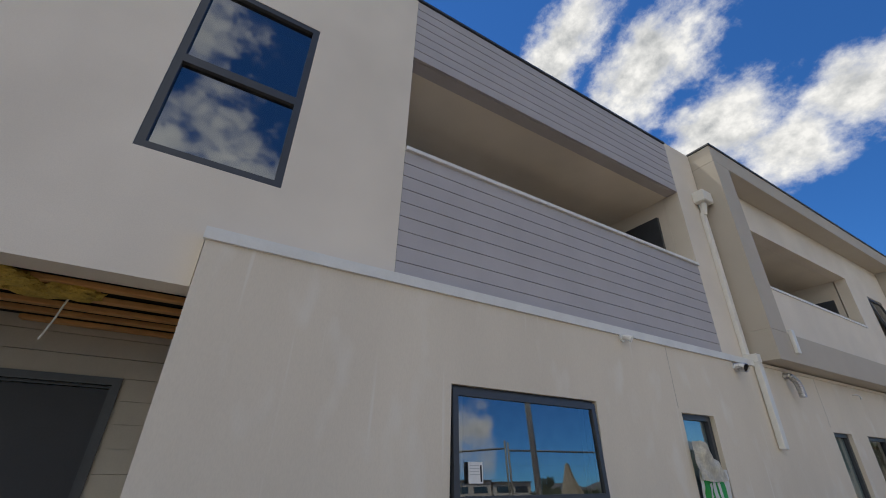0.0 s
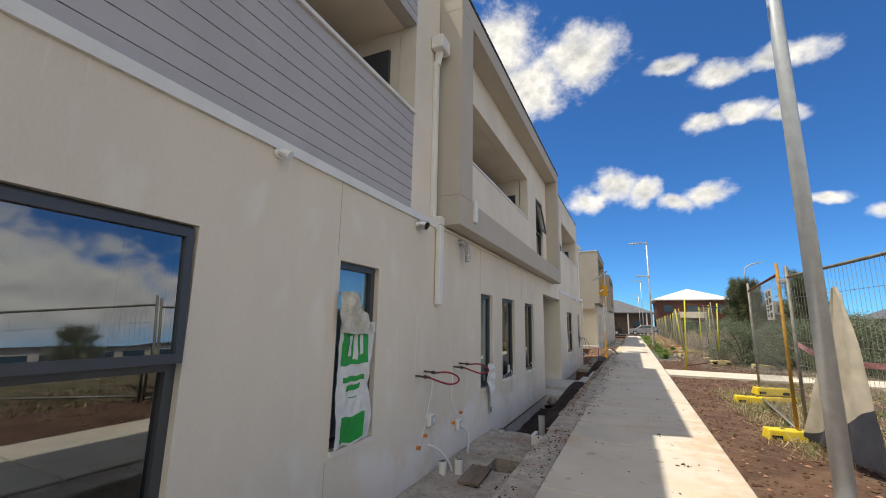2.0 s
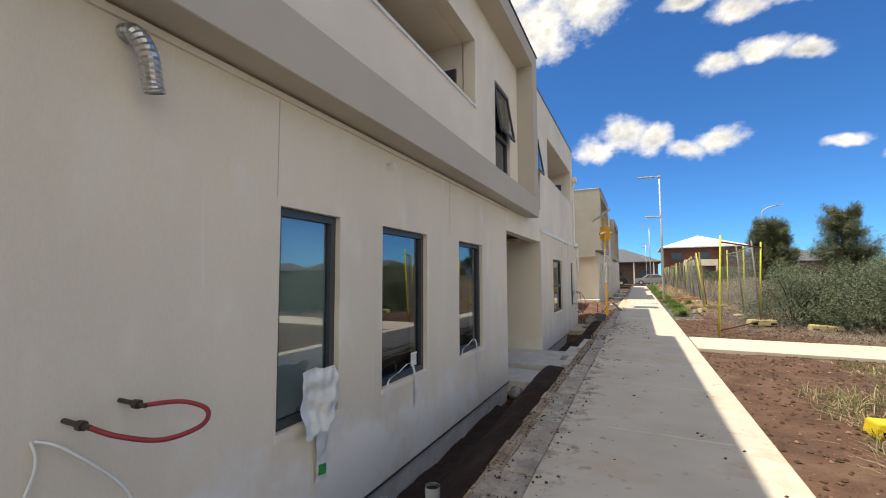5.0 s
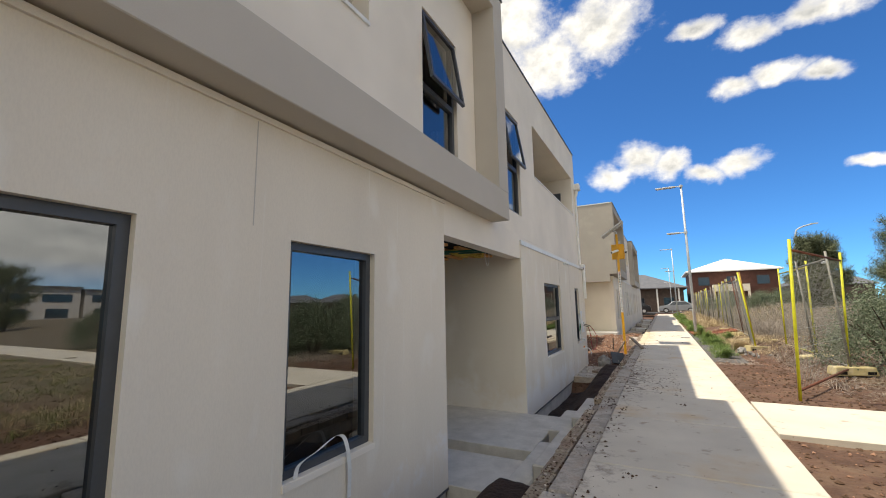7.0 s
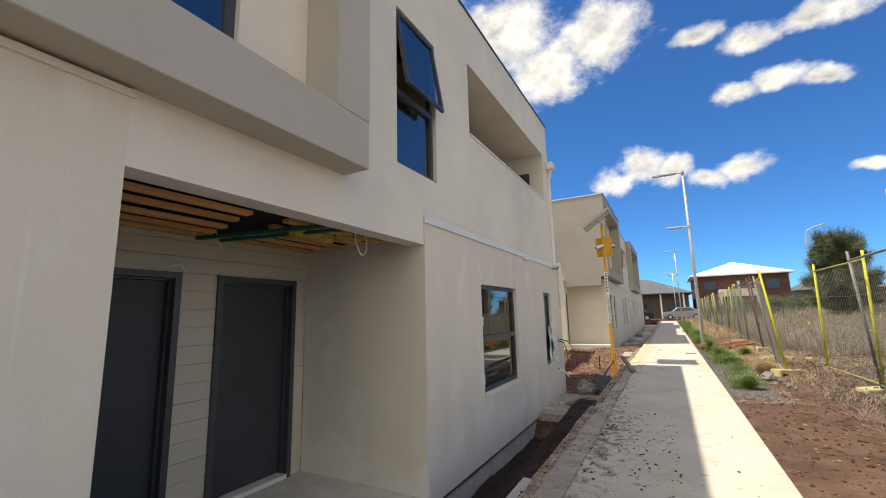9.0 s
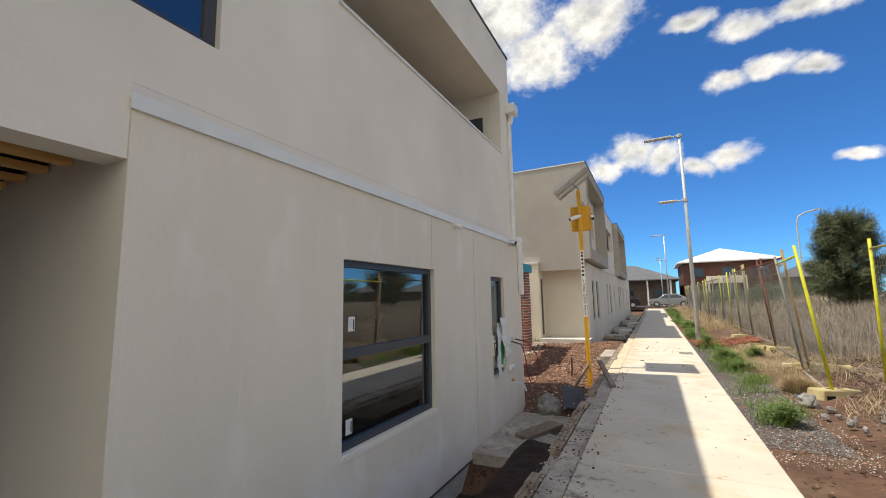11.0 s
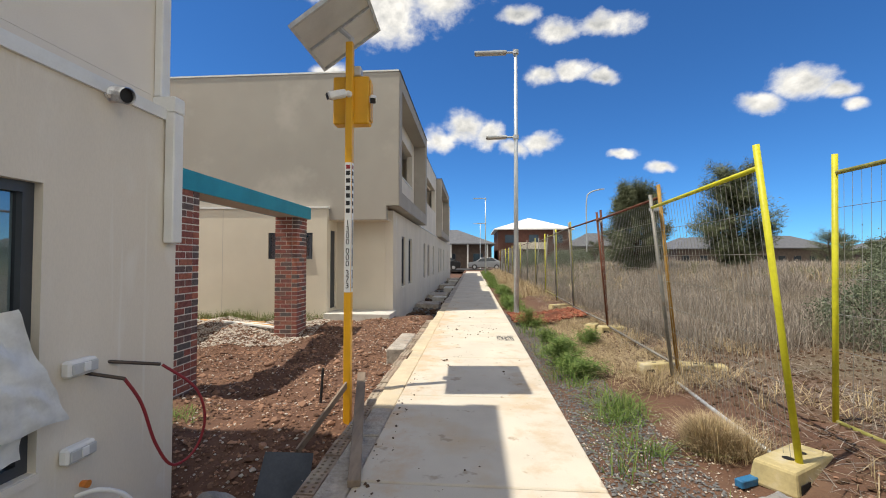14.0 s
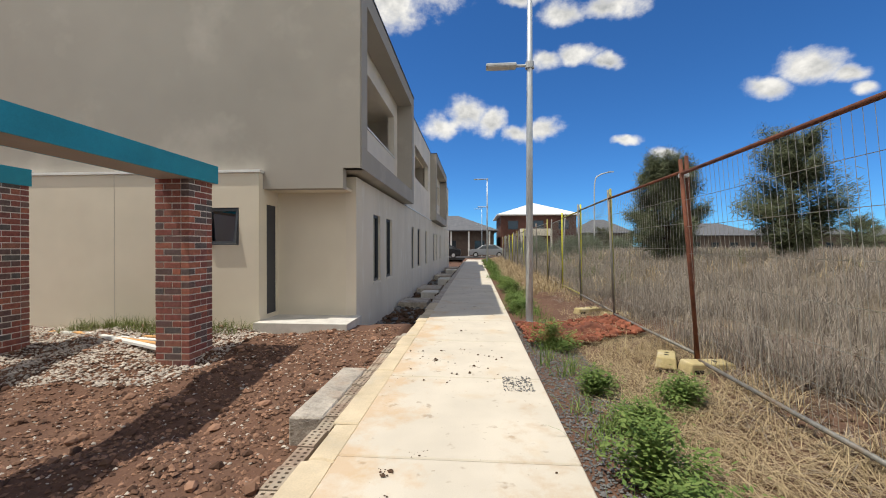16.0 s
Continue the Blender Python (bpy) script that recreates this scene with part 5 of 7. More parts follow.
pit_slab(4.6, 8.15, -0.50, -1.40, -0.98, 6.30, 6.75)
pit_slab(19.7, 21.75, -0.55, -1.35, -0.98, 20.75, 21.25)
t = thing("plank", "grey brown timber plank lying beside a pit", "plank", (-1.5, 6.2, -0.48))
bm = bmesh.new()
tbox(bm, pose(-1.40, 5.98, -0.470, 0, 1, 4), 0.24, 0.56, 0.035, bevel=0.004)
part("board", bm, M_OLDWOOD, t)
t = thing("plank", "weathered timber plank lying over a pit", "plank", (-1.3, 20.7, -0.48))
bm = bmesh.new()
tbox(bm, pose(-1.33, 20.78, -0.512, 0, 3, -22), 0.22, 0.85, 0.045, bevel=0.004)
part("board", bm, M_OLDWOOD, t)


def pvc(x, y, z0, z1, r, material, label):
    t = thing("pipe_stub", label, "pipe", (x, y, z0))
    bm = bmesh.new()
    tube(bm, [(x, y, z0), (x, y, z1)], r, 16, cap=False)
    part("pipe", bm, material, t, smooth=True)
    bm = bmesh.new()
    tube(bm, [(x, y, z1 - 0.03), (x, y, z1)], r * 1.0, 16, cap=False)
    tube(bm, [(x, y, z1 - 0.02), (x, y, z1 - 0.018)], r * 0.86, 16)
    part("opening", bm, M_BLACK, t)
    bm = bmesh.new()
    tube(bm, [(x, y, z1 - 0.05), (x, y, z1 + 0.002)], r * 1.06, 16, cap=False)
    part("collar", bm, material, t, smooth=True)


pvc(-1.12, 8.30, -0.9, -0.24, 0.05, M_GREY_PVC, "grey plastic drain pipe standing in the trench")
pvc(-1.62, 6.02, -0.62, -0.34, 0.045, M_WHITE, "white plastic pipe stub in the concrete")
pvc(-1.78, 5.92, -0.62, -0.36, 0.045, M_WHITE, "white plastic pipe stub in the concrete")
pvc(-1.72, 8.05, -0.62, -0.46, 0.05, M_GREY_PVC, "grey plastic pipe socket in the concrete")
t = thing("concrete_channel", "pale concrete corner block lying in the strip", "block", (-0.95, 7.75, -0.5))
part("base", one_box(-1.12, -0.80, 7.55, 7.80, -0.50, -0.46), M_WHITE, t)
part("upstand", one_box(-1.12, -1.07, 7.55, 7.80, -0.459, -0.36), M_WHITE, t)
part("upstand", one_box(-1.068, -0.80, 7.55, 7.60, -0.459, -0.38), M_WHITE, t)

for x0, x1, y0, y1, top in ((-1.24, -1.005, 12.68, 13.95, -0.40), (-1.0, -0.775, 12.78, 14.05, -0.25), (-1.27, -0.995, 14.46, 15.62, -0.40), (-0.99, -0.775, 14.62, 15.90, -0.25), (-1.25, -0.75, 19.7, 20.0, -0.42), (-1.0, -0.73, 25.3, 26.6, -0.035)):
    t = thing("concrete_block", "pale precast concrete block set beside the path", "block", (x0, y0, top), group="precast blocks")
    part("block", one_box(x0, x1, y0, y1, -0.78, top, bevel=0.014), M_SLAB if y0 > 25 else M_BLOCK, t)


def stone(x, y, z, s, seed, material=None, label="rough grey lump of broken concrete"):
    bm = bmesh.new()
    bmesh.ops.create_icosphere(bm, subdivisions=3, radius=1.0)
    for v in bm.verts:
        n = v.co.normalized()
        k = 1 + 0.35 * noise.noise(n * 1.6 + Vector((seed, 0, 0))) + 0.12 * noise.noise(n * 5 + Vector((seed, 3, 0)))
        v.co = Vector((n.x * s[0], n.y * s[1], n.z * s[2])) * k
    bmesh.ops.translate(bm, verts=bm.verts, vec=(x, y, z + s[2] * 0.7))
    return solid("rubble_stone", bm, material or M_STONE, label, "stone", group="loose stones")


stone(-1.44, 21.80, -0.55, (0.19, 0.17, 0.18), 1)
stone(-1.75, 8.5, -0.85, (0.14, 0.2, 0.16), 2)
stone(-1.6, 8.8, -0.95, (0.13, 0.16, 0.14), 3)
stone(-1.0, 8.75, -0.85, (0.2, 0.2, 0.16), 4)
stone(-1.7, 12.5, -0.8, (0.12, 0.12, 0.1), 5)
stone(1.85, 21.4, -0.02, (0.10, 0.12, 0.09), 6)
for k in range(12):
    stone(rnd.uniform(1.75, 2.5), rnd.uniform(20.2, 21.4), 0.0, [rnd.uniform(0.015, 0.05) for _ in "xyz"], 30 + k, label="broken rubble stone lying on the verge")
t = thing("slate_panel", "dark grey slate sheet leaning on the kerb", "panel", (-1.10, 22.14, -0.3))
bm = bmesh.new()
tbox(bm, pose(-1.09, 22.16, -0.34, 38, 8, 18), 0.36, 0.46, 0.02)
part("sheet", bm, M_SLATE, t)

# ---- the vacant lot ----
def pillar(x0, y0, z0, z1):
    w = 0.47
    t = thing("brick_pillar", "square red-brown brick pillar with pale mortar joints", "pillar", (x0 + w / 2, y0 + w / 2, z0), group="carport pillars")
    part("mortar_core", one_box(x0 + 0.006, x0 + w - 0.006, y0 + 0.006, y0 + w - 0.006, z0 - 0.3, z1), M_MORTAR, t)
    n = round((z1 - z0) / 0.086)
    for c in range(-2, n):
        z = z0 + c * 0.086 + 0.005
        for side in range(4):
            runs = ((0.0, 0.23), (0.24, 0.355)) if (c + side) % 2 else ((0.0, 0.115), (0.125, 0.355))
            for a, b in runs:
                d = rnd.uniform(-0.002, 0.003)
                ob = new("brick", BRICK_ME[round(b - a, 3)])
                ob.parent, ob.matrix_parent_inverse = t, Matrix.Translation(t.location).inverted()
                ob.matrix_basis = Matrix.Translation((x0 + w / 2, y0 + w / 2, z)) @ Matrix.Rotation(side * math.pi / 2, 4, "Z") @ Matrix.Translation((-w / 2 + a, -w / 2 - d, 0))


BRICK_ME = {}
for ln in (0.23, 0.115):
    bm = bmesh.new()
    box(bm, 0, ln - 0.004, 0, 0.11, 0, 0.071, bevel=0.003)
    me = bpy.data.meshes.new("brick")
    bmesh.ops.recalc_face_normals(bm, faces=bm.faces[:])
    bm.to_mesh(me)
    bm.free()
    me.materials.append(M_BRICK)
    BRICK_ME[ln] = me
pillar(-3.70, 23.75, -0.40, 2.14)
pillar(-3.76, 27.30, -0.38, 2.17)
pillar(-6.60, 27.30, -0.38, 2.17)
pillar(-6.60, 23.75, -0.40, 2.14)
for x in (-3.72, -6.62):
    t = thing("steel_beam", "teal painted steel beam resting on brick pillars", "beam", (x, 25.7, 2.17), group="carport beams")
    y0, y1, z0, z1 = 23.73, 27.79, 2.172, 2.42
    part("web", one_box(x + 0.0, x + 0.02, y0, y1, z0, z1), M_TEAL, t)
    part("web", one_box(x + 0.49, x + 0.51, y0, y1, z0, z1), M_TEAL, t)
    part("flange", one_box(x + 0.021, x + 0.489, y0, y1, z1 - 0.02, z1), M_TEAL, t)
    part("flange", one_box(x + 0.021, x + 0.489, y0, y1, z0, z0 + 0.012), M_NBWALL, t, "pale lining under the beam")
    part("end_plate", one_box(x + 0.021, x + 0.489, y0, y0 + 0.012, z0 + 0.013, z1 - 0.021), M_TEAL, t)


def solar_pole():
    x, y = -0.965, 23.285
    t = thing("camera_pole", "amber yellow camera pole with solar panel and white lettered strip", "camera pole", (x, y, -0.35))
    part("pole", one_box(x - 0.036, x + 0.036, y - 0.036, y + 0.036, -0.6, 3.55, bevel=0.005), M_SOLAR_POLE, t)
    cab = part("cabinet", one_box(x - 0.19, x + 0.19, y + 0.038, y + 0.17, 2.72, 3.22, bevel=0.012), M_SOLAR_POLE, t, "yellow steel equipment cabinet")
    part("cabinet_door", one_box(x + 0.191, x + 0.205, y + 0.05, y + 0.16, 2.76, 3.18, bevel=0.004), M_SOLAR_POLE, cab)
    for foot, tip, wide in (((x + 0.005, y - 0.075, 3.0), (x - 0.17, y - 0.17, 2.93), 0.075), ((x + 0.225, y + 0.07, 3.0), (x + 0.25, y - 0.03, 2.93), 0.07)):
        aim = look(foot, tip)
        ln = (Vector(tip) - Vector(foot)).length
        cm = bmesh.new()
        tbox(cm, aim @ Matrix.Translation((0, 0, -ln * 0.55)), wide, wide, ln * 0.9, bevel=0.014)
        c = part("security_camera", cm, M_WHITE, t, "white bullet camera")
        cm = bmesh.new()
        tbox(cm, aim @ Matrix.Translation((0, 0, -ln * 1.02)), wide * 0.8, wide * 0.8, 0.012, bevel=0.004)
        part("lens", cm, M_BLACK, c, "black camera lens")
        cm = bmesh.new()
        tube(cm, [(foot[0], foot[1] + 0.038, foot[2]), (foot[0], foot[1] + 0.01, foot[2]), aim @ Vector((0, 0, -ln * 0.15))], 0.034, 12, 0.02)
        part("bracket", cm, M_WHITE, c)
    part("junction_box", one_box(x - 0.03, x + 0.10, y + 0.04, y + 0.14, 3.23, 3.33, bevel=0.008), M_GREY_PVC, t, "small grey junction box over the cabinet")
    base = Matrix.Translation((x - 0.12, y + 0.0, 3.72)) @ Matrix.Rotation(radians(-35), 4, "Y") @ Matrix.Rotation(radians(6), 4, "X")
    bm = bmesh.new()
    tbox(bm, base, 0.78, 1.02, 0.012)
    pan = part("solar_panel", bm, M_PANELBACK, t, "solar panel with pale back sheet")
    for cx, cy, sx, sy in ((-0.39, 0, 0.03, 1.04), (0.39, 0, 0.03, 1.04), (0, -0.51, 0.75, 0.03), (0, 0.51, 0.75, 0.03), (0, 0.0, 0.75, 0.025)):
        bm = bmesh.new()
        tbox(bm, base @ Matrix.Translation((cx, cy, -0.012)), sx, sy, 0.04)
        part("panel_frame", bm, M_STEEL, pan, "aluminium panel frame")
    bm = bmesh.new()
    tbox(bm, base @ Matrix.Translation((0, 0, 0.011)), 0.74, 1.0, 0.006)
    part("cells", bm, M_SLATE, pan, "dark blue solar cells")
    bm = bmesh.new()
    tube(bm, [(x, y, 3.4), (x, y + 0.05, 3.62), base @ Vector((0.0, 0, -0.02))], 0.028, 8)
    part("mast_head", bm, M_STEEL, t)
    strip = part("label_strip", one_box(x - 0.033, x + 0.033, y - 0.0375, y - 0.0366, 0.98, 2.30), M_WHITE, t, "white strip with black stacked digits")
    part("label_strip", one_box(x + 0.0366, x + 0.0375, y - 0.033, y + 0.033, 0.98, 2.30), M_WHITE, t, "white strip with black stacked digits")
    for side in (0, 1):
        part("mark_badge", one_box(x - 0.02, x + 0.02, y - 0.0386, y - 0.0377, 2.235, 2.275) if side else one_box(x + 0.0377, x + 0.0386, y - 0.02, y + 0.02, 2.235, 2.275), M_RED, strip, "small red badge")
    z = 2.215
    for k in range(6):
        part("mark_bar", one_box(x - 0.02, x + 0.02, y - 0.0386, y - 0.0377, z - 0.045, z), M_BLACK, strip)
        part("mark_bar", one_box(x + 0.0377, x + 0.0386, y - 0.02, y + 0.02, z - 0.045, z), M_BLACK, strip)
        z -= 0.077
    z = 1.715
    for ch in "1300 000 373":
        if ch == " ":
            z -= 0.03
            continue
        cu = bpy.data.curves.new("digit", "FONT")
        cu.body, cu.size, cu.align_x, cu.extrude = ch, 0.082, "CENTER", 0.0006
        tmp = bpy.data.objects.new("digit", cu)
        me = bpy.data.meshes.new_from_object(tmp)
        bpy.data.objects.remove(tmp)
        me.materials.append(M_BLACK)
        for m in (Matrix.Translation((x, y - 0.0386, z - 0.058)) @ Matrix.Rotation(radians(90), 4, "X"),
                  Matrix.Translation((x + 0.0386, y, z - 0.058)) @ Matrix.Rotation(radians(90), 4, "Z") @ Matrix.Rotation(radians(90), 4, "X")):
            ob = new("digit", me)
            ob.parent, ob.matrix_basis = strip, m
        z -= 0.064
    bm = bmesh.new()
    tbox(bm, look((-1.06, 22.93, -0.11), (-0.97, 23.25, 0.05)), 0.022, 0.06, 0.85)
    part("brace", bm, M_OLDWOOD, t, "timber brace propping the pole")


M_PANELBACK = mat("panel_back", (0.62, 0.62, 0.6), 0.6, vary=0.06)
solar_pole()
t = thing("timber_post", "grey timber offcut leaning on the path edge", "timber", (-0.62, 23.0, -0.1))
bm = bmesh.new()
tbox(bm, look((-0.575, 22.32, 0.115), (-0.77, 23.1, 0.21)), 0.075, 0.045, 1.6, bevel=0.004)
part("offcut", bm, M_OLDWOOD, t)
t = thing("steel_picket", "dark steel picket standing in the soil", "stake", (-1.35, 23.6, -0.3))
bm = bmesh.new()
tube(bm, [(-1.36, 23.55, -0.5), (-1.34, 23.6, 0.12)], 0.016, 6)
part("picket", bm, M_BLACK, t)
for k in range(4):
    t = thing("timber_board", "pale timber board lying on the rubble", "timber", (-5.2, 28.5, -0.2), group="loose boards")
    bm = bmesh.new()
    tbox(bm, pose(-5.6 + 0.25 * k, 28.45 - 0.16 * k, -0.16 + 0.012 * k, 0, 0, 84 - 6 * k), 0.09, 2.2, 0.035)
    part("board", bm, M_TRIM if k % 2 else M_TIMBER, t)


def scatter_stones(name, label, count, area, size, material, seed, zoff=0.0):
    """Loose stones as one mesh, each a squashed lump lying on the ground."""
    r = random.Random(seed)
    base = [Vector(p) for p in ((1, 0, 0), (-1, 0, 0), (0, 1, 0), (0, -1, 0), (0, 0, 1), (0, 0, -1))]
    tri = ((0, 2, 4), (2, 1, 4), (1, 3, 4), (3, 0, 4), (2, 0, 5), (1, 2, 5), (3, 1, 5), (0, 3, 5))
    if size > 0.016:
        g = 0.618
        base = [Vector(p).normalized() for p in ((-g, 1, 0), (g, 1, 0), (-g, -1, 0), (g, -1, 0), (0, -g, 1), (0, g, 1), (0, -g, -1), (0, g, -1), (1, 0, -g), (1, 0, g), (-1, 0, -g), (-1, 0, g))]
        tri = ((0, 11, 5), (0, 5, 1), (0, 1, 7), (0, 7, 10), (0, 10, 11), (1, 5, 9), (5, 11, 4), (11, 10, 2), (10, 7, 6), (7, 1, 8), (3, 9, 4), (3, 4, 2), (3, 2, 6), (3, 6, 8), (3, 8, 9), (4, 9, 5), (2, 4, 11), (6, 2, 10), (8, 6, 7), (9, 8, 1))
    vs, fs = [], []
    for _ in range(count):
        x, y = r.uniform(area[0], area[1]), r.uniform(area[2], area[3])
        s = size * (0.35 + r.random() ** 3 * 2.2)
        if -1.46 < x < -0.93 and (6.24 < y < 6.81 or 20.69 < y < 21.31) or 0.1 < zoff < 0.2 and (8.1 < y < 12.7 or 15.8 < y < 19.8):
            continue
        a = r.random() * 6.3
        c, d = math.cos(a), math.sin(a)
        z = (0.001 if -0.4 < x < 1.07 else ground_z(x, y)) + zoff
        k = len(vs)
        for p in base:
            q = Vector((p.x * s * r.uniform(0.7, 1.4), p.y * s * r.uniform(0.6, 1.1), p.z * s * r.uniform(0.4, 0.8)))
            vs.append((x + q.x * c - q.y * d, y + q.x * d + q.y * c, z + q.z + s * 0.25))
        fs += [(a_ + k, b_ + k, c_ + k) for a_, b_, c_ in tri]
    ob = new(name, fast_mesh(name, vs, fs, material))
    return tagged(ob, label, "stones", kind="stuff")


M_CLOD = leaf_mat("clay_clods", (0.37, 0.215, 0.145), (0.075, 0.042, 0.030), 0.95, 0.0)
M_PALESTONE = leaf_mat("pale_stones", (0.62, 0.56, 0.49), (0.36, 0.31, 0.27), 0.95, 0.0)
M_BLUESTONE = leaf_mat("blue_gravel", (0.20, 0.20, 0.20), (0.11, 0.11, 0.115), 0.9, 0.0)
M_DARKSOIL = leaf_mat("soil_crumbs", (0.12, 0.07, 0.045), (0.07, 0.045, 0.03), 0.95, 0.0)
scatter_stones("rubble", "red clay clods and broken rubble over the lot", 46000, (-8, -0.78, 22.2, 29.0), 0.0125, M_CLOD, 1)
scatter_stones("rubble", "large clay clods lying over the lot", 1500, (-7, -0.85, 22.2, 29.0), 0.024, M_CLOD, 21)
scatter_stones("strip_rubble", "small broken chips on the rough slab", 900, (-1.88, -0.76, 4.6, 8.1), 0.009, M_PALESTONE, 22, 0.15)
scatter_stones("rubble", "pale stones lying among the clay rubble", 8500, (-8, -0.78, 22.2, 29.0), 0.0095, M_PALESTONE, 2)
scatter_stones("rubble", "pale crushed stone heap before the far wall", 17000, (-8, -3.0, 26.6, 29.05), 0.013, M_PALESTONE, 3, 0.01)
scatter_stones("soil_crumbs", "dark soil crumbs on bare earth", 9000, (1.1, 4.5, 4.0, 20.0), 0.011, M_DARKSOIL, 4)
scatter_stones("soil_crumbs", "brown soil crumbs on bare earth", 5000, (1.1, 4.5, 4.0, 22.0), 0.011, M_CLOD, 14)
scatter_stones("soil_crumbs", "dark soil crumbs and litter behind the fence", 12000, (2.3, 7.0, 20.0, 27.0), 0.012, M_DARKSOIL, 24)
scatter_stones("gravel", "grey crushed gravel beside the footpath", 34000, (1.09, 1.75, 19.6, 29.5), 0.006, M_BLUESTONE, 5, 0.005)
scatter_stones("gravel", "pale crushed gravel beside the footpath", 4500, (1.09, 1.9, 19.2, 23), 0.0042, M_PALESTONE, 6, 0.005)
M_REDCLAY = leaf_mat("red_clay", (0.30, 0.105, 0.062), (0.13, 0.045, 0.03), 0.95, 0.0)


def clay_heap(cx, cy, rx, ry, height):
    """A low uneven heap of dug clay."""
    bm = bmesh.new()
    g = []
    for i in range(41):
        row = []
        for j in range(41):
            u, v = i / 20 - 1, j / 20 - 1
            x, y = cx + rx * u, cy + ry * v
            d = math.hypot(u, v)
            k = (1 - soft(0.15, 1.0, d)) * height * (1 + 0.7 * noise.noise(Vector((x * 4, y * 4, 2))) + 0.35 * noise.noise(Vector((x * 13, y * 13, 5))))
            row.append(bm.verts.new((x, y, ground_z(x, y) - 0.02 + k)))
        g.append(row)
    for i in range(40):
        for j in range(40):
            bm.faces.new((g[i][j], g[i + 1][j], g[i + 1][j + 1], g[i][j + 1]))
    return solid("clay_heap", bm, mat("dug_red_clay", (0.19, 0.07, 0.045), 0.97, vary=0.3, scale=9, fine=30, bump=1.0, depth=0.02), "low heap of red dug clay by the lamp post", "soil", "stuff")


clay_heap(1.95, 28.3, 0.88, 0.7, 0.16)
scatter_stones("red_soil", "red clay clods round the lamp post", 1500, (1.15, 2.7, 27.7, 29.0), 0.03, M_REDCLAY, 7, 0.07)
scatter_stones("strip_rubble", "dark soil clods and rubble along the wall", 6000, (-1.9, -0.76, 8.2, 20), 0.018, M_DARKSOIL, 8)
scatter_stones("strip_rubble", "pale rubble along the wall", 2500, (-1.9, -0.76, 4.0, 22.3), 0.014, M_PALESTONE, 9, 0.12)
scatter_stones("strip_rubble", "dark soil and rubble along the far fronts", 5000, (-1.78, -0.62, 30.6, 57), 0.035, M_DARKSOIL, 15, 0.02)
scatter_stones("strip_rubble", "grey rubble along the far fronts", 1500, (-1.78, -0.62, 30.6, 57), 0.04, M_BLUESTONE, 16, 0.03)
scatter_stones("path_debris", "dark crumbs of soil on the footpath", 240, (-0.38, 1.0, 1, 40), 0.006, M_DARKSOIL, 10)
scatter_stones("path_debris", "dark crumbs of soil along the path edge", 900, (-0.6, -0.25, 7, 24), 0.007, M_DARKSOIL, 11)
scatter_stones("path_debris", "dark soil crumbs trodden over the footpath", 420, (-0.4, 0.35, 15.2, 17.9), 0.006, M_DARKSOIL, 17)
scatter_stones("path_debris", "small patch of dark gravel on the footpath", 420, (0.70, 0.97, 25.9, 26.3), 0.0055, M_BLUESTONE, 12)
scatter_stones("path_debris", "crumbs of soil scattered over the footpath", 70, (-0.35, 0.9, 26, 27.2), 0.008, M_DARKSOIL, 13)

crumb_rnd = random.Random(40)
for k in range(16):
    cx, cy = crumb_rnd.uniform(-0.25, 0.8), crumb_rnd.uniform(23.5, 28.5) if k % 2 else crumb_rnd.uniform(5.0, 19.0)
    scatter_stones("path_debris", "loose dark crumbs lying together on the footpath", crumb_rnd.randint(6, 16), (cx - 0.05, cx + 0.07, cy - 0.05, cy + 0.05), 0.008, M_DARKSOIL, 50 + k)
scatter_stones("kerb_debris", "dark crumbs and soil over the broken kerb", 2600, (-0.71, -0.40, 4.0, 20.5), 0.0065, M_DARKSOIL, 71, 0.225)
scatter_stones("kerb_debris", "pale mortar chips over the broken kerb", 1500, (-0.71, -0.42, 3.5, 21.5), 0.0065, M_PALESTONE, 72, 0.222)

# ---- fences ----
M_FENCE_STEEL = mat("dull_fence_steel", (0.25, 0.245, 0.225), 0.6, metal=0.25, vary=0.2, scale=9, fine=60, bump=0.05, stain=(0.24, 0.15, 0.08), stain_scale=4, stain_cut=0.55)
M_YELLOW_DULL = mat("faded_fence_yellow", (0.40, 0.38, 0.10), 0.65, vary=0.25, scale=5, fine=50, bump=0.08, stain=(0.28, 0.20, 0.10), stain_scale=5, stain_cut=0.52)


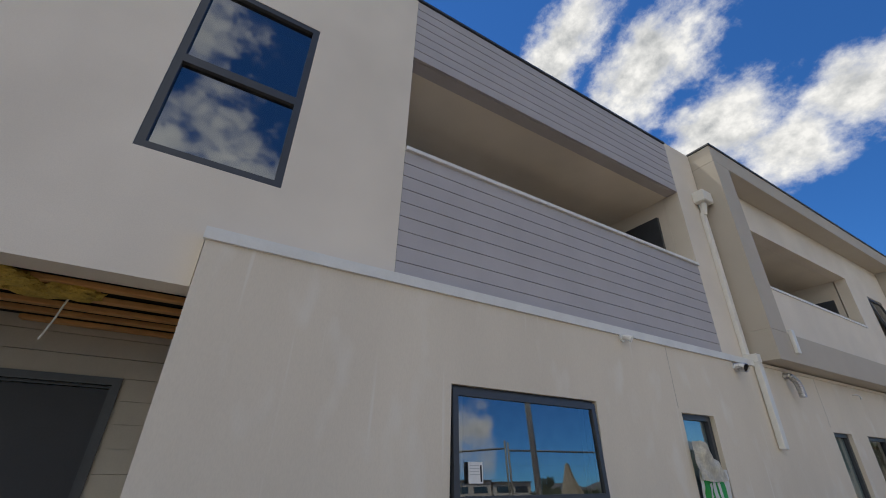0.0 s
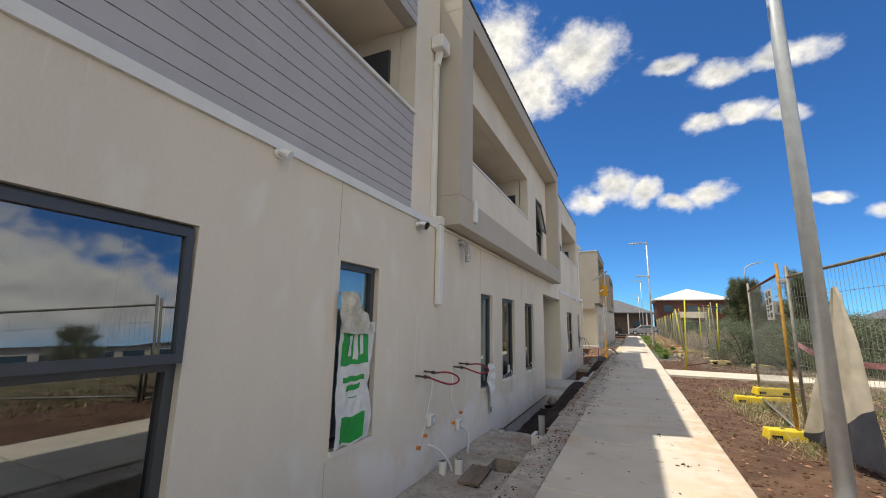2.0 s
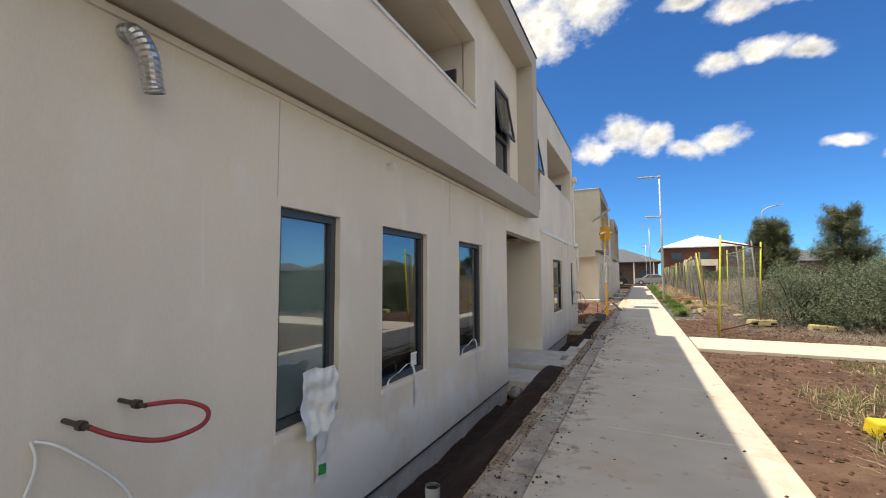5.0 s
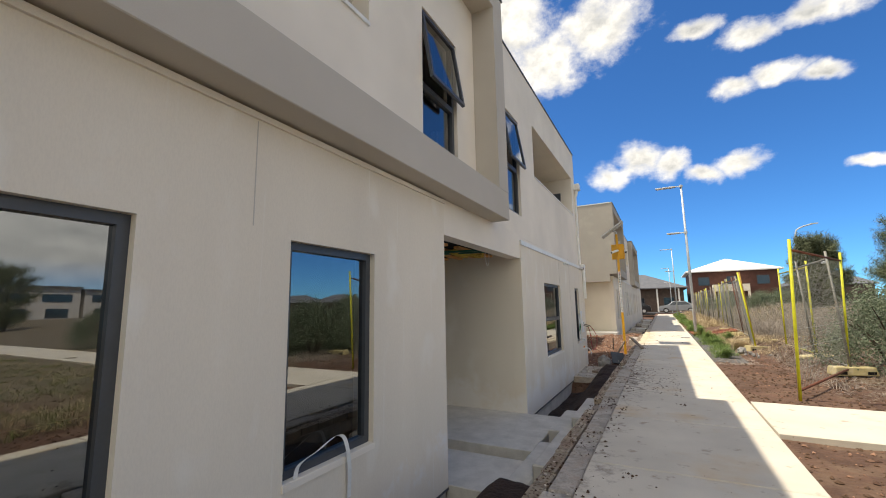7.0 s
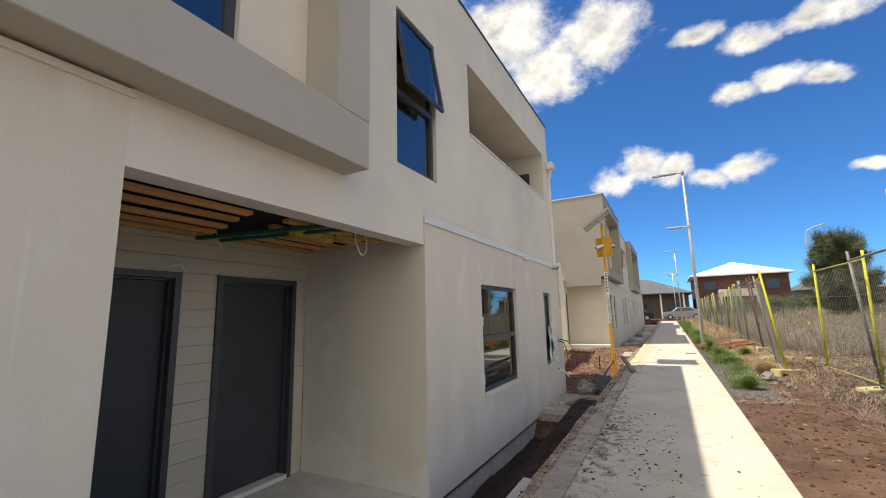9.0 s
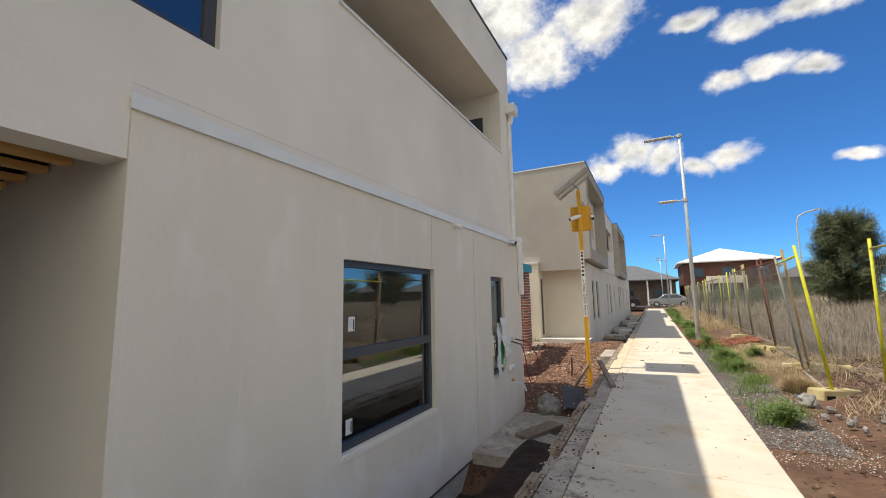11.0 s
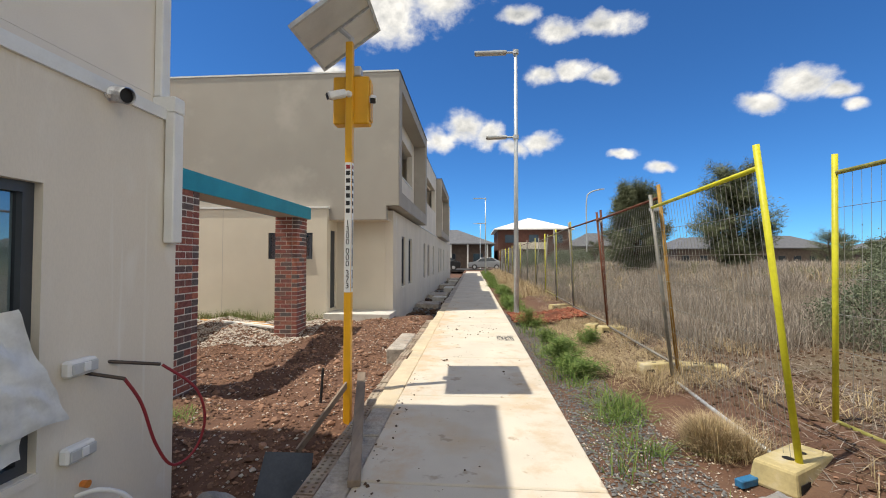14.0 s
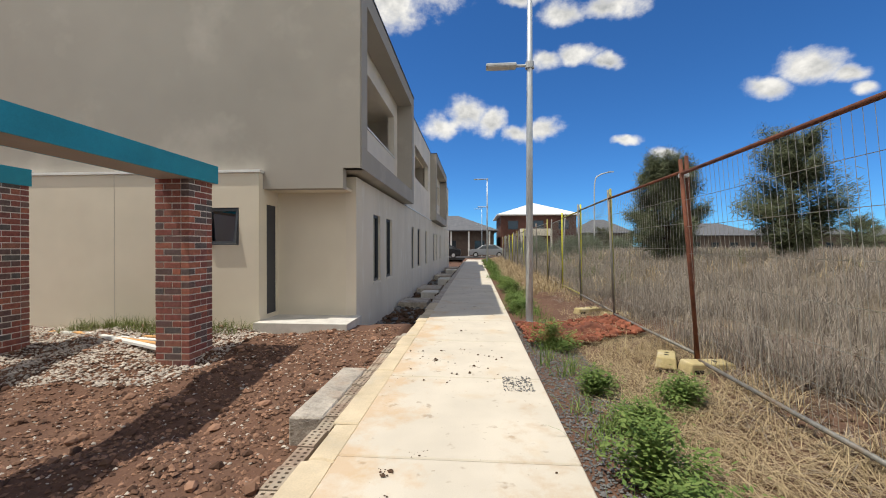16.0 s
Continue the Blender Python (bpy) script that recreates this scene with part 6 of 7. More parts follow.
def fence_panel(post_a, post_b, rail, length=2.4, foot_rail=None):
    """One temporary fence panel in its own axes: x along it, z up."""
    t = thing("temporary_fence", "temporary steel mesh fence panel standing in block feet", "fence panel", group="site fence")
    for x, m in ((0.0, post_a), (length, post_b)):
        bm = bmesh.new()
        tube(bm, [(x, 0, 0.02), (x, 0, 2.12)], 0.019, 10)
        part("post", bm, m, t, smooth=True)
    for z, m in ((1.98, rail), (0.16, foot_rail or M_FENCE_STEEL)):
        bm = bmesh.new()
        tube(bm, [(0.02, 0, z), (length - 0.02, 0, z)], 0.017, 8)
        part("rail", bm, m, t, smooth=True)
    bm = bmesh.new()
    n = int(length / 0.065)
    for i in range(1, n):
        x = i * length / n
        j = rnd.uniform(-0.006, 0.006)
        tube(bm, [(x, 0.004, 0.17), (x + j, 0.004, 1.1), (x, 0.004, 1.98)], 0.0016, 3, cap=False)
    for i in range(1, 7):
        z = 0.16 + i * 1.82 / 7
        tube(bm, [(0.02, -0.002, z), (length * 0.3, -0.002, z + rnd.uniform(-0.01, 0.01)), (length * 0.7, -0.002, z + rnd.uniform(-0.01, 0.01)), (length - 0.02, -0.002, z)], 0.0024, 3, cap=False)
    part("wire_mesh", bm, M_WIRE, t)["kind"] = "stuff"
    return t


def stand(t, a, b, lean=0.0, z=0.0):
    """Puts a panel from a to b on the ground."""
    a, b = Vector(a), Vector(b)
    d = b - a
    return Matrix.Translation((a.x, a.y, z)) @ Matrix.Rotation(math.atan2(d.y, d.x), 4, "Z") @ Matrix.Rotation(radians(lean), 4, "X")


def clamp(x, y, z):
    bm = bmesh.new()
    tbox(bm, pose(x, y, z), 0.09, 0.05, 0.04, bevel=0.006)
    return solid("steel_coupler", bm, M_STEEL, "steel clamp joining two fence posts", "clamp", group="fence clamps")


f_near = fence_panel(M_OCHRE, M_FENCE_STEEL, M_RUST, 2.7)
f_near.matrix_basis = stand(f_near, (1.98, 7.62), (2.24, 10.30), 0, -0.10)
f_steel = fence_panel(M_FENCE_STEEL, M_FENCE_STEEL, M_FENCE_STEEL)
f_steel.matrix_basis = stand(f_steel, (2.06, 7.58), (2.3, 5.2), 0, -0.14)
copy_thing(f_steel, stand(f_steel, (2.34, 5.15), (4.2, 3.65), 0, -0.1))
f_yel = fence_panel(M_YELLOW, M_YELLOW, M_RUST, 2.75, M_RUST)
f_yel.matrix_basis = stand(f_yel, (1.67, 15.72), (2.86, 18.15), 3, -0.06)
f_mix = fence_panel(M_YELLOW, M_YELLOW, M_YELLOW_DULL, 2.2, M_YELLOW_DULL)
f_mix.matrix_basis = stand(f_mix, (2.94, 22.42), (2.98, 20.25), -1, -0.02)
f_short = fence_panel(M_FENCE_STEEL, M_FENCE_STEEL, M_FENCE_STEEL, 2.08)
f_short.matrix_basis = stand(f_short, (2.96, 20.22), (2.90, 18.16), 3, -0.02)
f_yr = fence_panel(M_YELLOW, M_FENCE_STEEL, M_YELLOW, 1.93, M_STEEL)
f_yr.matrix_basis = stand(f_yr, (2.22, 21.76), (2.42, 23.75), -6, -0.10)
f_cr = fence_panel(M_OCHRE, M_RUST, M_RUST, 2.62)
f_cr.matrix_basis = stand(f_cr, (2.50, 23.78), (2.62, 26.40), -5, 0.02)
f_rs = fence_panel(M_RUST, M_FENCE_STEEL, M_RUST)
f_rs.matrix_basis = stand(f_rs, (2.63, 26.46), (2.64, 28.86), -3, 0.06)
f_dull = fence_panel(M_YELLOW_DULL, M_FENCE_STEEL, M_FENCE_STEEL)
f_dull.matrix_basis = stand(f_dull, (2.65, 28.9), (2.74, 31.28), -2, 0.08)
yy, xx = 31.32, 2.75
k = 0
while yy < 62:
    src = (f_mix, f_steel, f_dull, f_rs)[k % 4]
    nx = 2.78 + rnd.uniform(-0.12, 0.12) + 0.01 * (yy - 29)
    copy_thing(src, stand(src, (xx, yy), (nx, yy + 2.38), rnd.uniform(-4, 4), 0.08))
    xx, yy, k = nx, yy + 2.44, k + 1
for x, y, z in ((2.02, 7.60, 1.8), (2.26, 23.765, 1.86), (2.48, 26.43, 1.98), (2.78, 18.18, 1.9)):
    clamp(x, y, z)


def block_foot(material, label):
    t = thing("fence_counterweight", label, "fence foot", group="fence feet")
    bm = bmesh.new()
    box(bm, -0.31, 0.31, -0.12, 0.12, 0.0, 0.14)
    bmesh.ops.scale(bm, vec=(0.92, 0.86, 1), verts=[v for v in bm.verts if v.co.z > 0.1])
    bmesh.ops.bevel(bm, geom=bm.edges[:], offset=0.018, segments=2, affect="EDGES", profile=0.5)
    part("block", bm, material, t)
    # slots and sockets are surface patches, their inner shade painted near-black
    for x in (-0.2, 0.2):
        part("slot", one_box(x - 0.06, x + 0.06, -0.1205, -0.1165, 0.02, 0.07), M_DARK, t)
    for x in (-0.09, 0.09):
        bm = bmesh.new()
        tube(bm, [(x, 0, 0.1405), (x, 0, 0.143)], 0.03, 12)
        part("socket", bm, M_DARK, t)
    return t


foot_a = block_foot(M_FOOT, "bright yellow plastic fence foot on the soil")
foot_a.matrix_basis = pose(1.90, 7.55, -0.05, 0, 0, 6) @ Matrix.Scale(0.85, 4)
for x, y, z, a in ((2.08, 10.12, -0.04, 4), (2.48, 10.30, -0.04, 20), (2.40, 10.32, 0.10, 12)):
    copy_thing(foot_a, pose(x, y, z, 0, 0, a))
foot_b = block_foot(M_FOOT_OLD, "weathered yellow concrete fence foot on dry grass")
foot_b.matrix_basis = pose(2.92, 18.2, 0.0, 0, 0, 15)
for x, y, z, a in ((4.0, 17.8, 0.02, 0), (2.98, 20.25, 0.04, 20), (2.24, 21.86, 0.06, 35), (2.42, 24.0, 0.12, 5), (2.84, 23.95, 0.12, -10), (2.66, 26.35, 0.14, 12), (2.4, 26.6, 0.14, 65), (2.85, 29.45, 0.12, 8), (2.5, 29.9, 0.12, 20), (2.65, 33.8, 0.1, 0), (2.6, 38.7, 0.1, 30), (2.75, 43.6, 0.1, 10)):
    copy_thing(foot_b, pose(x, y, z - 0.07, rnd.uniform(-4, 4), rnd.uniform(-4, 4), a) @ Matrix.Scale(0.8 if y > 22 else 1.0, 4))

t = thing("steel_offcut", "short blue painted steel bar lying beside a fence foot", "bar", (1.98, 21.78, 0))
bm = bmesh.new()
tbox(bm, pose(1.98, 21.78, ground_z(1.98, 21.78) + 0.02, 0, 0, 24), 0.34, 0.05, 0.045, bevel=0.005)
part("bar", bm, mat("blue_paint", (0.03, 0.17, 0.36), 0.45, vary=0.2, scale=12, fine=80, bump=0.08), t)

# shade cloth on the near fence
def hanging(lo, hi):
    """A strip of the cloth between two lines across it, given as depth at both sides."""
    bm = bmesh.new()
    n, m = 24, 40
    a, b = Vector((2.06, 7.58, 0)), Vector((2.3, 5.2, 0))
    g = []
    for j in range(m + 1):
        row = []
        for i in range(n + 1):
            u = i / n
            top, low = lo[0] + (lo[1] - lo[0]) * u, hi[0] + (hi[1] - hi[0]) * u
            v = top + (low - top) * j / m
            s0, s1 = 0.435 - 0.315 * v ** 1.1, 0.465 + 0.25 * v ** 0.9
            p = a + (b - a) * (s0 + (s1 - s0) * u)
            fold = 0.05 * math.sin(u * 9 + v * 2) * (0.3 + v) + 0.03 * noise.noise(Vector((u * 4, v * 4, 0)))
            row.append(bm.verts.new((p.x - 0.04 - abs(fold) - 0.05 * v, p.y, 1.62 - 1.56 * v + 0.04 * noise.noise(Vector((u * 5, v, 7))))))
        g.append(row)
    for j in range(m):
        for i in range(n):
            bm.faces.new((g[j][i], g[j][i + 1], g[j + 1][i + 1], g[j + 1][i]))
    return bm


cloth = thing("shade_cloth", "grey shade cloth with navy plastic hem hanging on a fence", "cloth", (2.2, 7.0, 0))
part("cloth", hanging((0.0, 0.0), (0.97, 0.66)), M_CLOTH, cloth, smooth=True)
part("hem", hanging((0.97, 0.66), (1.0, 1.0)), M_CLOTH_DARK, cloth, "navy plastic lower part", smooth=True)
t = thing("sign_board", "white fence sign with black block lettering", "sign", (2.12, 9.0, 1.4))
bm = bmesh.new()
tbox(bm, pose(2.085, 8.52, 1.55, 0, 0, 84.5), 0.46, 0.012, 0.42)
sgn = part("board", bm, M_WHITE, t)
face = pose(2.085, 8.52, 1.55, 0, 0, 84.5)
cu = bpy.data.curves.new("lettering", "FONT")
cu.body, cu.size, cu.align_x, cu.extrude, cu.offset = "HIRE", 0.175, "CENTER", 0.001, 0.004
tmp = bpy.data.objects.new("lettering", cu)
me = bpy.data.meshes.new_from_object(tmp)
bpy.data.objects.remove(tmp)
me.materials.append(M_BLACK)
ob = new("lettering", me)
ob.parent = sgn
ob.matrix_basis = face @ Matrix(((0, 1, 0, 0.03), (0, 0, 1, 0.0075), (1, 0, 0, 0), (0, 0, 0, 1)))
for k in range(4):
    bm = bmesh.new()
    tbox(bm, face @ Matrix.Translation((-0.12, 0.0075, -0.15 + 0.1 * k)), 0.13, 0.003, 0.07)
    part("lettering_bar", bm, M_BLACK, sgn)
M_TAPE = mat("barrier_tape", (0.75, 0.35, 0.36), 0.5, vary=0.3, scale=12, fine=40, bump=0.05)
bm = bmesh.new()
pts = smooth_path([(2.1, 7.75, 1.05), (2.45, 7.9, 0.86), (3.0, 8.0, 0.80), (3.6, 8.0, 0.88), (4.2, 7.8, 0.8)], 6)
prev = None
for i, p in enumerate(pts):
    w = Vector((0, 0.012 * math.sin(i), 0.035))
    cur = (bm.verts.new(p - w), bm.verts.new(p + w))
    if prev:
        bm.faces.new((prev[0], cur[0], cur[1], prev[1]))
    prev = cur
solid("barrier_tape", bm, M_TAPE, "faded red and white barrier tape tied along a fence", "tape")


# ---- street lamps ----
M_GALV = mat("bright_galvanised_pole", (0.58, 0.63, 0.68), 0.38, metal=0.35, vary=0.07, scale=10, fine=60, bump=0.03)


def street_lamp(x, y):
    t = thing("street_lamp", "galvanised street lamp with two flat luminaires", "street lamp", (x, y, 0), group="path lamps")
    bm = bmesh.new()
    tube(bm, [(x, y, -0.1), (x, y, 3.3), (x, y, 6.42)], 0.062, 16, 0.04)
    part("pole", bm, M_GALV, t, smooth=True)
    bm = bmesh.new()
    tube(bm, [(x, y, -0.1), (x, y, 0.03)], 0.16, 16, 0.12)
    part("base", bm, M_BLOCK, t, "concrete footing collar")
    for z, ln in ((6.36, 1.0), (4.28, 0.72)):
        bm = bmesh.new()
        tube(bm, [(x, y, z - 0.05), (x, y, z + 0.05)], 0.072, 16)
        part("collar", bm, M_STEEL, t)
        bm = bmesh.new()
        tube(bm, [(x - 0.06, y, z), (x - 0.24, y, z)], 0.025, 8)
        part("arm", bm, M_STEEL, t)
        hd = part("luminaire", one_box(x - ln, x - 0.22, y - 0.09, y + 0.09, z - 0.03, z + 0.03, bevel=0.015), M_STEEL, t, "flat grey luminaire")
        part("diffuser", one_box(x - ln + 0.04, x - 0.34, y - 0.07, y + 0.07, z - 0.036, z - 0.0305), M_PANELBACK, hd)


for x, y in ((1.54, 5.15), (1.34, 29.1), (1.34, 53.0), (1.34, 77.0)):
    street_lamp(x, y)
t = thing("street_lamp", "tall far street lamp with curved arm", "street lamp", (17, 80, 0))
bm = bmesh.new()
tube(bm, smooth_path([(16.9, 80, 0), (16.9, 80, 6), (16.95, 80, 10.2), (17.6, 80, 11.2), (19, 80, 11.6)], 5), 0.09, 8)
part("mast", bm, M_STEEL, t)
part("luminaire", one_box(18.7, 19.5, 79.9, 80.1, 11.55, 11.68), M_STEEL, t)

# ---- plants ----
def tufts(name, label, material, count, area, height, blades, seed, width=0.006, keep=None, spread=0.12):
    r = random.Random(seed)
    vs, fs = [], []
    for _ in range(count):
        x, y = r.uniform(area[0], area[1]), r.uniform(area[2], area[3])
        if keep and not keep(x, y):
            continue
        z = ground_z(x, y) - 0.01
        h = height * r.uniform(0.45, 1.25)
        for _b in range(blades):
            a = r.random() * 6.283
            lean = r.random() ** 1.3 * spread * 3.0
            ox, oy = r.gauss(0, spread * 0.5), r.gauss(0, spread * 0.5)
            hh = h * r.uniform(0.5, 1.1)
            dx, dy = math.cos(a), math.sin(a)
            wx, wy = -dy * width, dx * width
            k = len(vs)
            bx, by = x + ox, y + oy
            vs += [(bx - wx, by - wy, z), (bx + wx, by + wy, z),
                   (bx + dx * lean * 0.4 + wx * 0.7, by + dy * lean * 0.4 + wy * 0.7, z + hh * 0.6), (bx + dx * lean * 0.4 - wx * 0.7, by + dy * lean * 0.4 - wy * 0.7, z + hh * 0.6),
                   (bx + dx * lean, by + dy * lean, z + hh * (1 - 0.3 * lean))]
            fs += [(k, k + 1, k + 2, k + 3), (k + 3, k + 2, k + 4)]
    return tagged(new(name, fast_mesh(name, vs, fs, material)), label, "grass", kind="stuff")


def patchy(scale, cut, seed):
    return lambda x, y: noise.noise(Vector((x * scale, y * scale, seed))) > cut


off_side = lambda f: (lambda x, y: f(x, y) and not (13.6 < y < 15.5))
tufts("dry_grass", "straw-coloured dry grass over the verge", M_DRY, 1100, (2.1, 4.0, 20.5, 34), 0.14, 9, 1, 0.003, patchy(1.3, 0.12, 1))
tufts("dry_grass", "grey dry stalks standing behind the fence", M_GREY_GRASS, 10000, (2.85, 13, 24.6, 42), 0.55, 11, 2, 0.003, patchy(0.7, -0.02, 2), 0.2)
tufts("dry_grass", "flattened straw over the verge by the fence", M_DRY, 800, (1.8, 2.75, 23.5, 29.3), 0.10, 14, 32, 0.0028, patchy(1.2, -0.12, 32), 0.22)
tufts("litter", "flattened dry stalks and mulch on bare earth", M_GREY_GRASS, 5000, (2.3, 9, 16, 34), 0.05, 8, 22, 0.0035, None, 0.14)
tufts("dry_grass", "grey dry stalks over the far field", M_GREY_GRASS, 7000, (3.0, 45, 40, 95), 0.7, 7, 3, 0.016, None, 0.3)
tufts("dry_grass", "straw-coloured dry grass over the far field", M_DRY, 6400, (3.2, 45, 31, 95), 0.55, 7, 4, 0.010, patchy(0.25, -0.05, 4), 0.25)
tufts("field_grass", "olive green grass patches in the field", M_GREEN_GRASS, 6400, (3.2, 40, 29, 80), 0.5, 7, 5, 0.010, patchy(0.22, 0.05, 9), 0.22)
tufts("field_grass", "short dry olive lawn behind the fence", M_GREEN_GRASS, 9000, (2.6, 14, -4, 13.5), 0.08, 6, 6, 0.005, patchy(0.7, -0.3, 3), 0.07)
tufts("field_grass", "short straw lawn behind the fence", M_DRY, 6000, (2.6, 14, -4, 13.5), 0.07, 6, 7, 0.005, None, 0.07)
tufts("dry_grass", "sparse dry grass round the fence feet", M_DRY, 260, (1.7, 2.9, 6.6, 11.5), 0.13, 10, 8, 0.004)
tufts("field_grass", "sparse green grass round the fence feet", M_GREEN_GRASS, 240, (1.75, 2.9, 6.6, 11.5), 0.12, 10, 9, 0.004)
tufts("dry_grass", "dry stalks and litter beyond the branching path", M_GREY_GRASS, 800, (2.2, 6, 16, 22), 0.16, 8, 10, 0.003, patchy(0.9, -0.1, 6))
tufts("dry_grass", "straw grass along the distant verge", M_DRY, 1500, (1.6, 3.0, 33, 62), 0.3, 8, 11, 0.007)
tufts("weed_grass", "fresh green grass blades along the path", M_WEED, 420, (1.2, 1.75, 20.4, 33), 0.22, 10, 12, 0.004, patchy(1.4, 0.05, 12), 0.10)
tufts("weed_grass", "fresh green grass clumps by the gravel", M_WEED, 15, (1.40, 1.75, 21.8, 23.4), 0.17, 34, 17, 0.004, None, 0.14)
tufts("lot_weeds", "sparse green weeds at a pillar foot", M_WEED, 14, (-3.1, -2.5, 22.9, 23.4), 0.13, 16, 18, 0.004, None, 0.10)
tufts("lot_weeds", "sparse green weeds at the far wall", M_GREEN_GRASS, 140, (-6.5, -3.4, 28.5, 29.0), 0.22, 9, 13, 0.005)
tufts("dry_grass", "pale straw along the foot of the fence", M_DRY, 300, (2.0, 2.9, 23.3, 29.5), 0.17, 14, 31, 0.0035, patchy(1.5, -0.05, 31), 0.14)
tufts("pale_tussock", "pale straw tussock beside a fence foot", M_DRY, 5, (1.93, 2.03, 22.15, 22.3), 0.25, 700, 14, 0.0026, None, 0.10)
tufts("pale_tussock", "pale straw tussock by the fence rail", M_DRY, 3, (1.95, 2.10, 22.05, 22.2), 0.22, 170, 15, 0.0025, None, 0.11)


def weed(seed, radius, height, leaves):
    r = random.Random(seed)
    t = thing("weed", "leafy green weed growing beside the footpath", "weed", group="path weeds")
    vs, fs, fl, ff = [], [], [], []
    bm = bmesh.new()
    for s in range(14):
        a, q = r.random() * 6.283, r.random()
        top = Vector((math.cos(a) * radius * q, math.sin(a) * radius * q, height * (1.05 - 0.6 * q) * r.uniform(0.7, 1.1)))
        tube(bm, smooth_path([(0.15 * top.x, 0.15 * top.y, 0), (0.6 * top.x, 0.6 * top.y, top.z * 0.6), top], 3), 0.004, 4, 0.002)
        for _ in range(leaves):
            f = r.uniform(0.15, 1.05)
            p = Vector((top.x * f, top.y * f, top.z * min(1, f ** 0.8))) + Vector((r.gauss(0, 0.05), r.gauss(0, 0.05), r.gauss(0, 0.03)))
            p.z = max(0.01, p.z)
            b, l, w = r.random() * 6.283, r.uniform(0.02, 0.055), r.uniform(0.005, 0.012)
            d = Vector((math.cos(b), math.sin(b), r.uniform(-0.3, 0.6))).normalized()
            sd = Vector((-d.y, d.x, r.uniform(-0.3, 0.3))).normalized() * w
            k = len(vs)
            vs += [p, p + d * l * 0.5 + sd, p + d * l, p + d * l * 0.5 - sd]
            fs.append((k, k + 1, k + 2, k + 3))
    part("stem", bm, M_WEED, t)
    lo = new("foliage", fast_mesh("foliage", vs, fs, M_WEED))
    lo.parent = t
    return t


weeds = [weed(1, 0.34, 0.34, 190), weed(2, 0.26, 0.24, 140), weed(3, 0.38, 0.26, 170)]
spots = [(1.42, 24.55, 0), (1.50, 26.0, 1), (1.45, 27.6, 0), (1.45, 20.5, 1), (1.62, 25.2, 1), (1.55, 24.1, 2), (2.1, 25.6, 1)]
yy = 30.6
while yy < 60:
    spots.append((1.30 + rnd.uniform(-0.05, 0.35), yy, rnd.randrange(3)))
    yy += rnd.uniform(0.35, 0.8)
used = set()
for x, y, k in spots:
    m = pose(x, y, ground_z(x, y), 0, 0, rnd.uniform(0, 360)) @ Matrix.Scale(rnd.uniform(0.85, 1.2), 4)
    if k not in used:
        used.add(k)
        weeds[k].matrix_basis = m
    else:
        c = copy_thing(weeds[k], pose(x, y, ground_z(x, y), 0, 0, rnd.uniform(0, 360)))


def shrub(seed, rx, ry, h, leaves, material, label, lw=0.03):
    r = random.Random(seed)
    t = thing("shrub", label, "shrub", group="field shrubs")
    bm = bmesh.new()
    for s in range(12):
        a = r.random() * 6.283
        q = Vector((math.cos(a) * rx * 0.75, math.sin(a) * ry * 0.75, h * r.uniform(0.5, 0.85)))
        tube(bm, smooth_path([(0.1 * q.x, 0.1 * q.y, -0.05), (0.45 * q.x, 0.45 * q.y, q.z * 0.6), q], 3), 0.02, 5, 0.006)
    part("limb", bm, M_BARK, t)
    vs, fs = [], []
    clumps = []
    for _ in range(90):
        a, el = r.random() * 6.283, math.asin(r.uniform(-0.1, 1.0))
        rad = r.uniform(0.72, 1.02)
        clumps.append(Vector((math.cos(a) * math.cos(el) * rx * rad, math.sin(a) * math.cos(el) * ry * rad, h * (0.12 + 0.86 * max(0.0, math.sin(el)) * rad))))
    for _ in range(leaves):
        c = r.choice(clumps)
        p = c + Vector((r.gauss(0, 0.15 * rx), r.gauss(0, 0.15 * ry), r.gauss(0, 0.09 * h)))
        p.z = max(0.02, p.z)
        d = Vector((r.gauss(0, 1), r.gauss(0, 1), r.gauss(0.4, 1))).normalized()
        sd = d.orthogonal().normalized()
        sd = (sd + d.cross(sd) * r.uniform(-1, 1)).normalized() * lw * 0.4
        l = lw * r.uniform(0.7, 1.6)
        k = len(vs)
        vs += [p, p + d * l * 0.5 + sd, p + d * l, p + d * l * 0.5 - sd]
        fs.append((k, k + 1, k + 2, k + 3))
    lo = new("crown", fast_mesh("crown", vs, fs, material))
    lo.parent = t
    return t


sb = shrub(1, 1.0, 1.0, 1.45, 15000, M_SALTBUSH, "dense grey-green saltbush in the dry field", 0.035)
sb.matrix_basis = pose(3.75, 18.9, 0)
for i in range(15):
    x = 5.0 + (i % 8) * 1.35 + rnd.uniform(-0.3, 0.3)
    y = 17.6 + (i // 8) * 1.5 + rnd.uniform(-0.4, 0.4) - 0.12 * (i % 8)
    copy_thing(sb, pose(x, y, -0.05, 0, 0, rnd.uniform(0, 360)))
for x, y in ((8.6, 23.6), (8.6, 26.0), (9.5, 28), (14, 33), (7.5, 52), (5.5, 58), (9.5, 55)):
    copy_thing(sb, pose(x, y, ground_z(x, y) - 0.05, 0, 0, rnd.uniform(0, 360)))

for x, y, k in ((7.0, 66, 1.7), (9.4, 63, 1.6), (11.8, 65, 1.8), (5.2, 68, 1.3), (14.5, 63, 1.6)):
    copy_thing(sb, pose(x, y, -0.1, 0, 0, 50 * x) @ Matrix.Scale(k, 4))
copy_thing(sb, pose(5.75, 24.9, -0.02, 0, 0, 70) @ Matrix.Scale(0.78, 4))


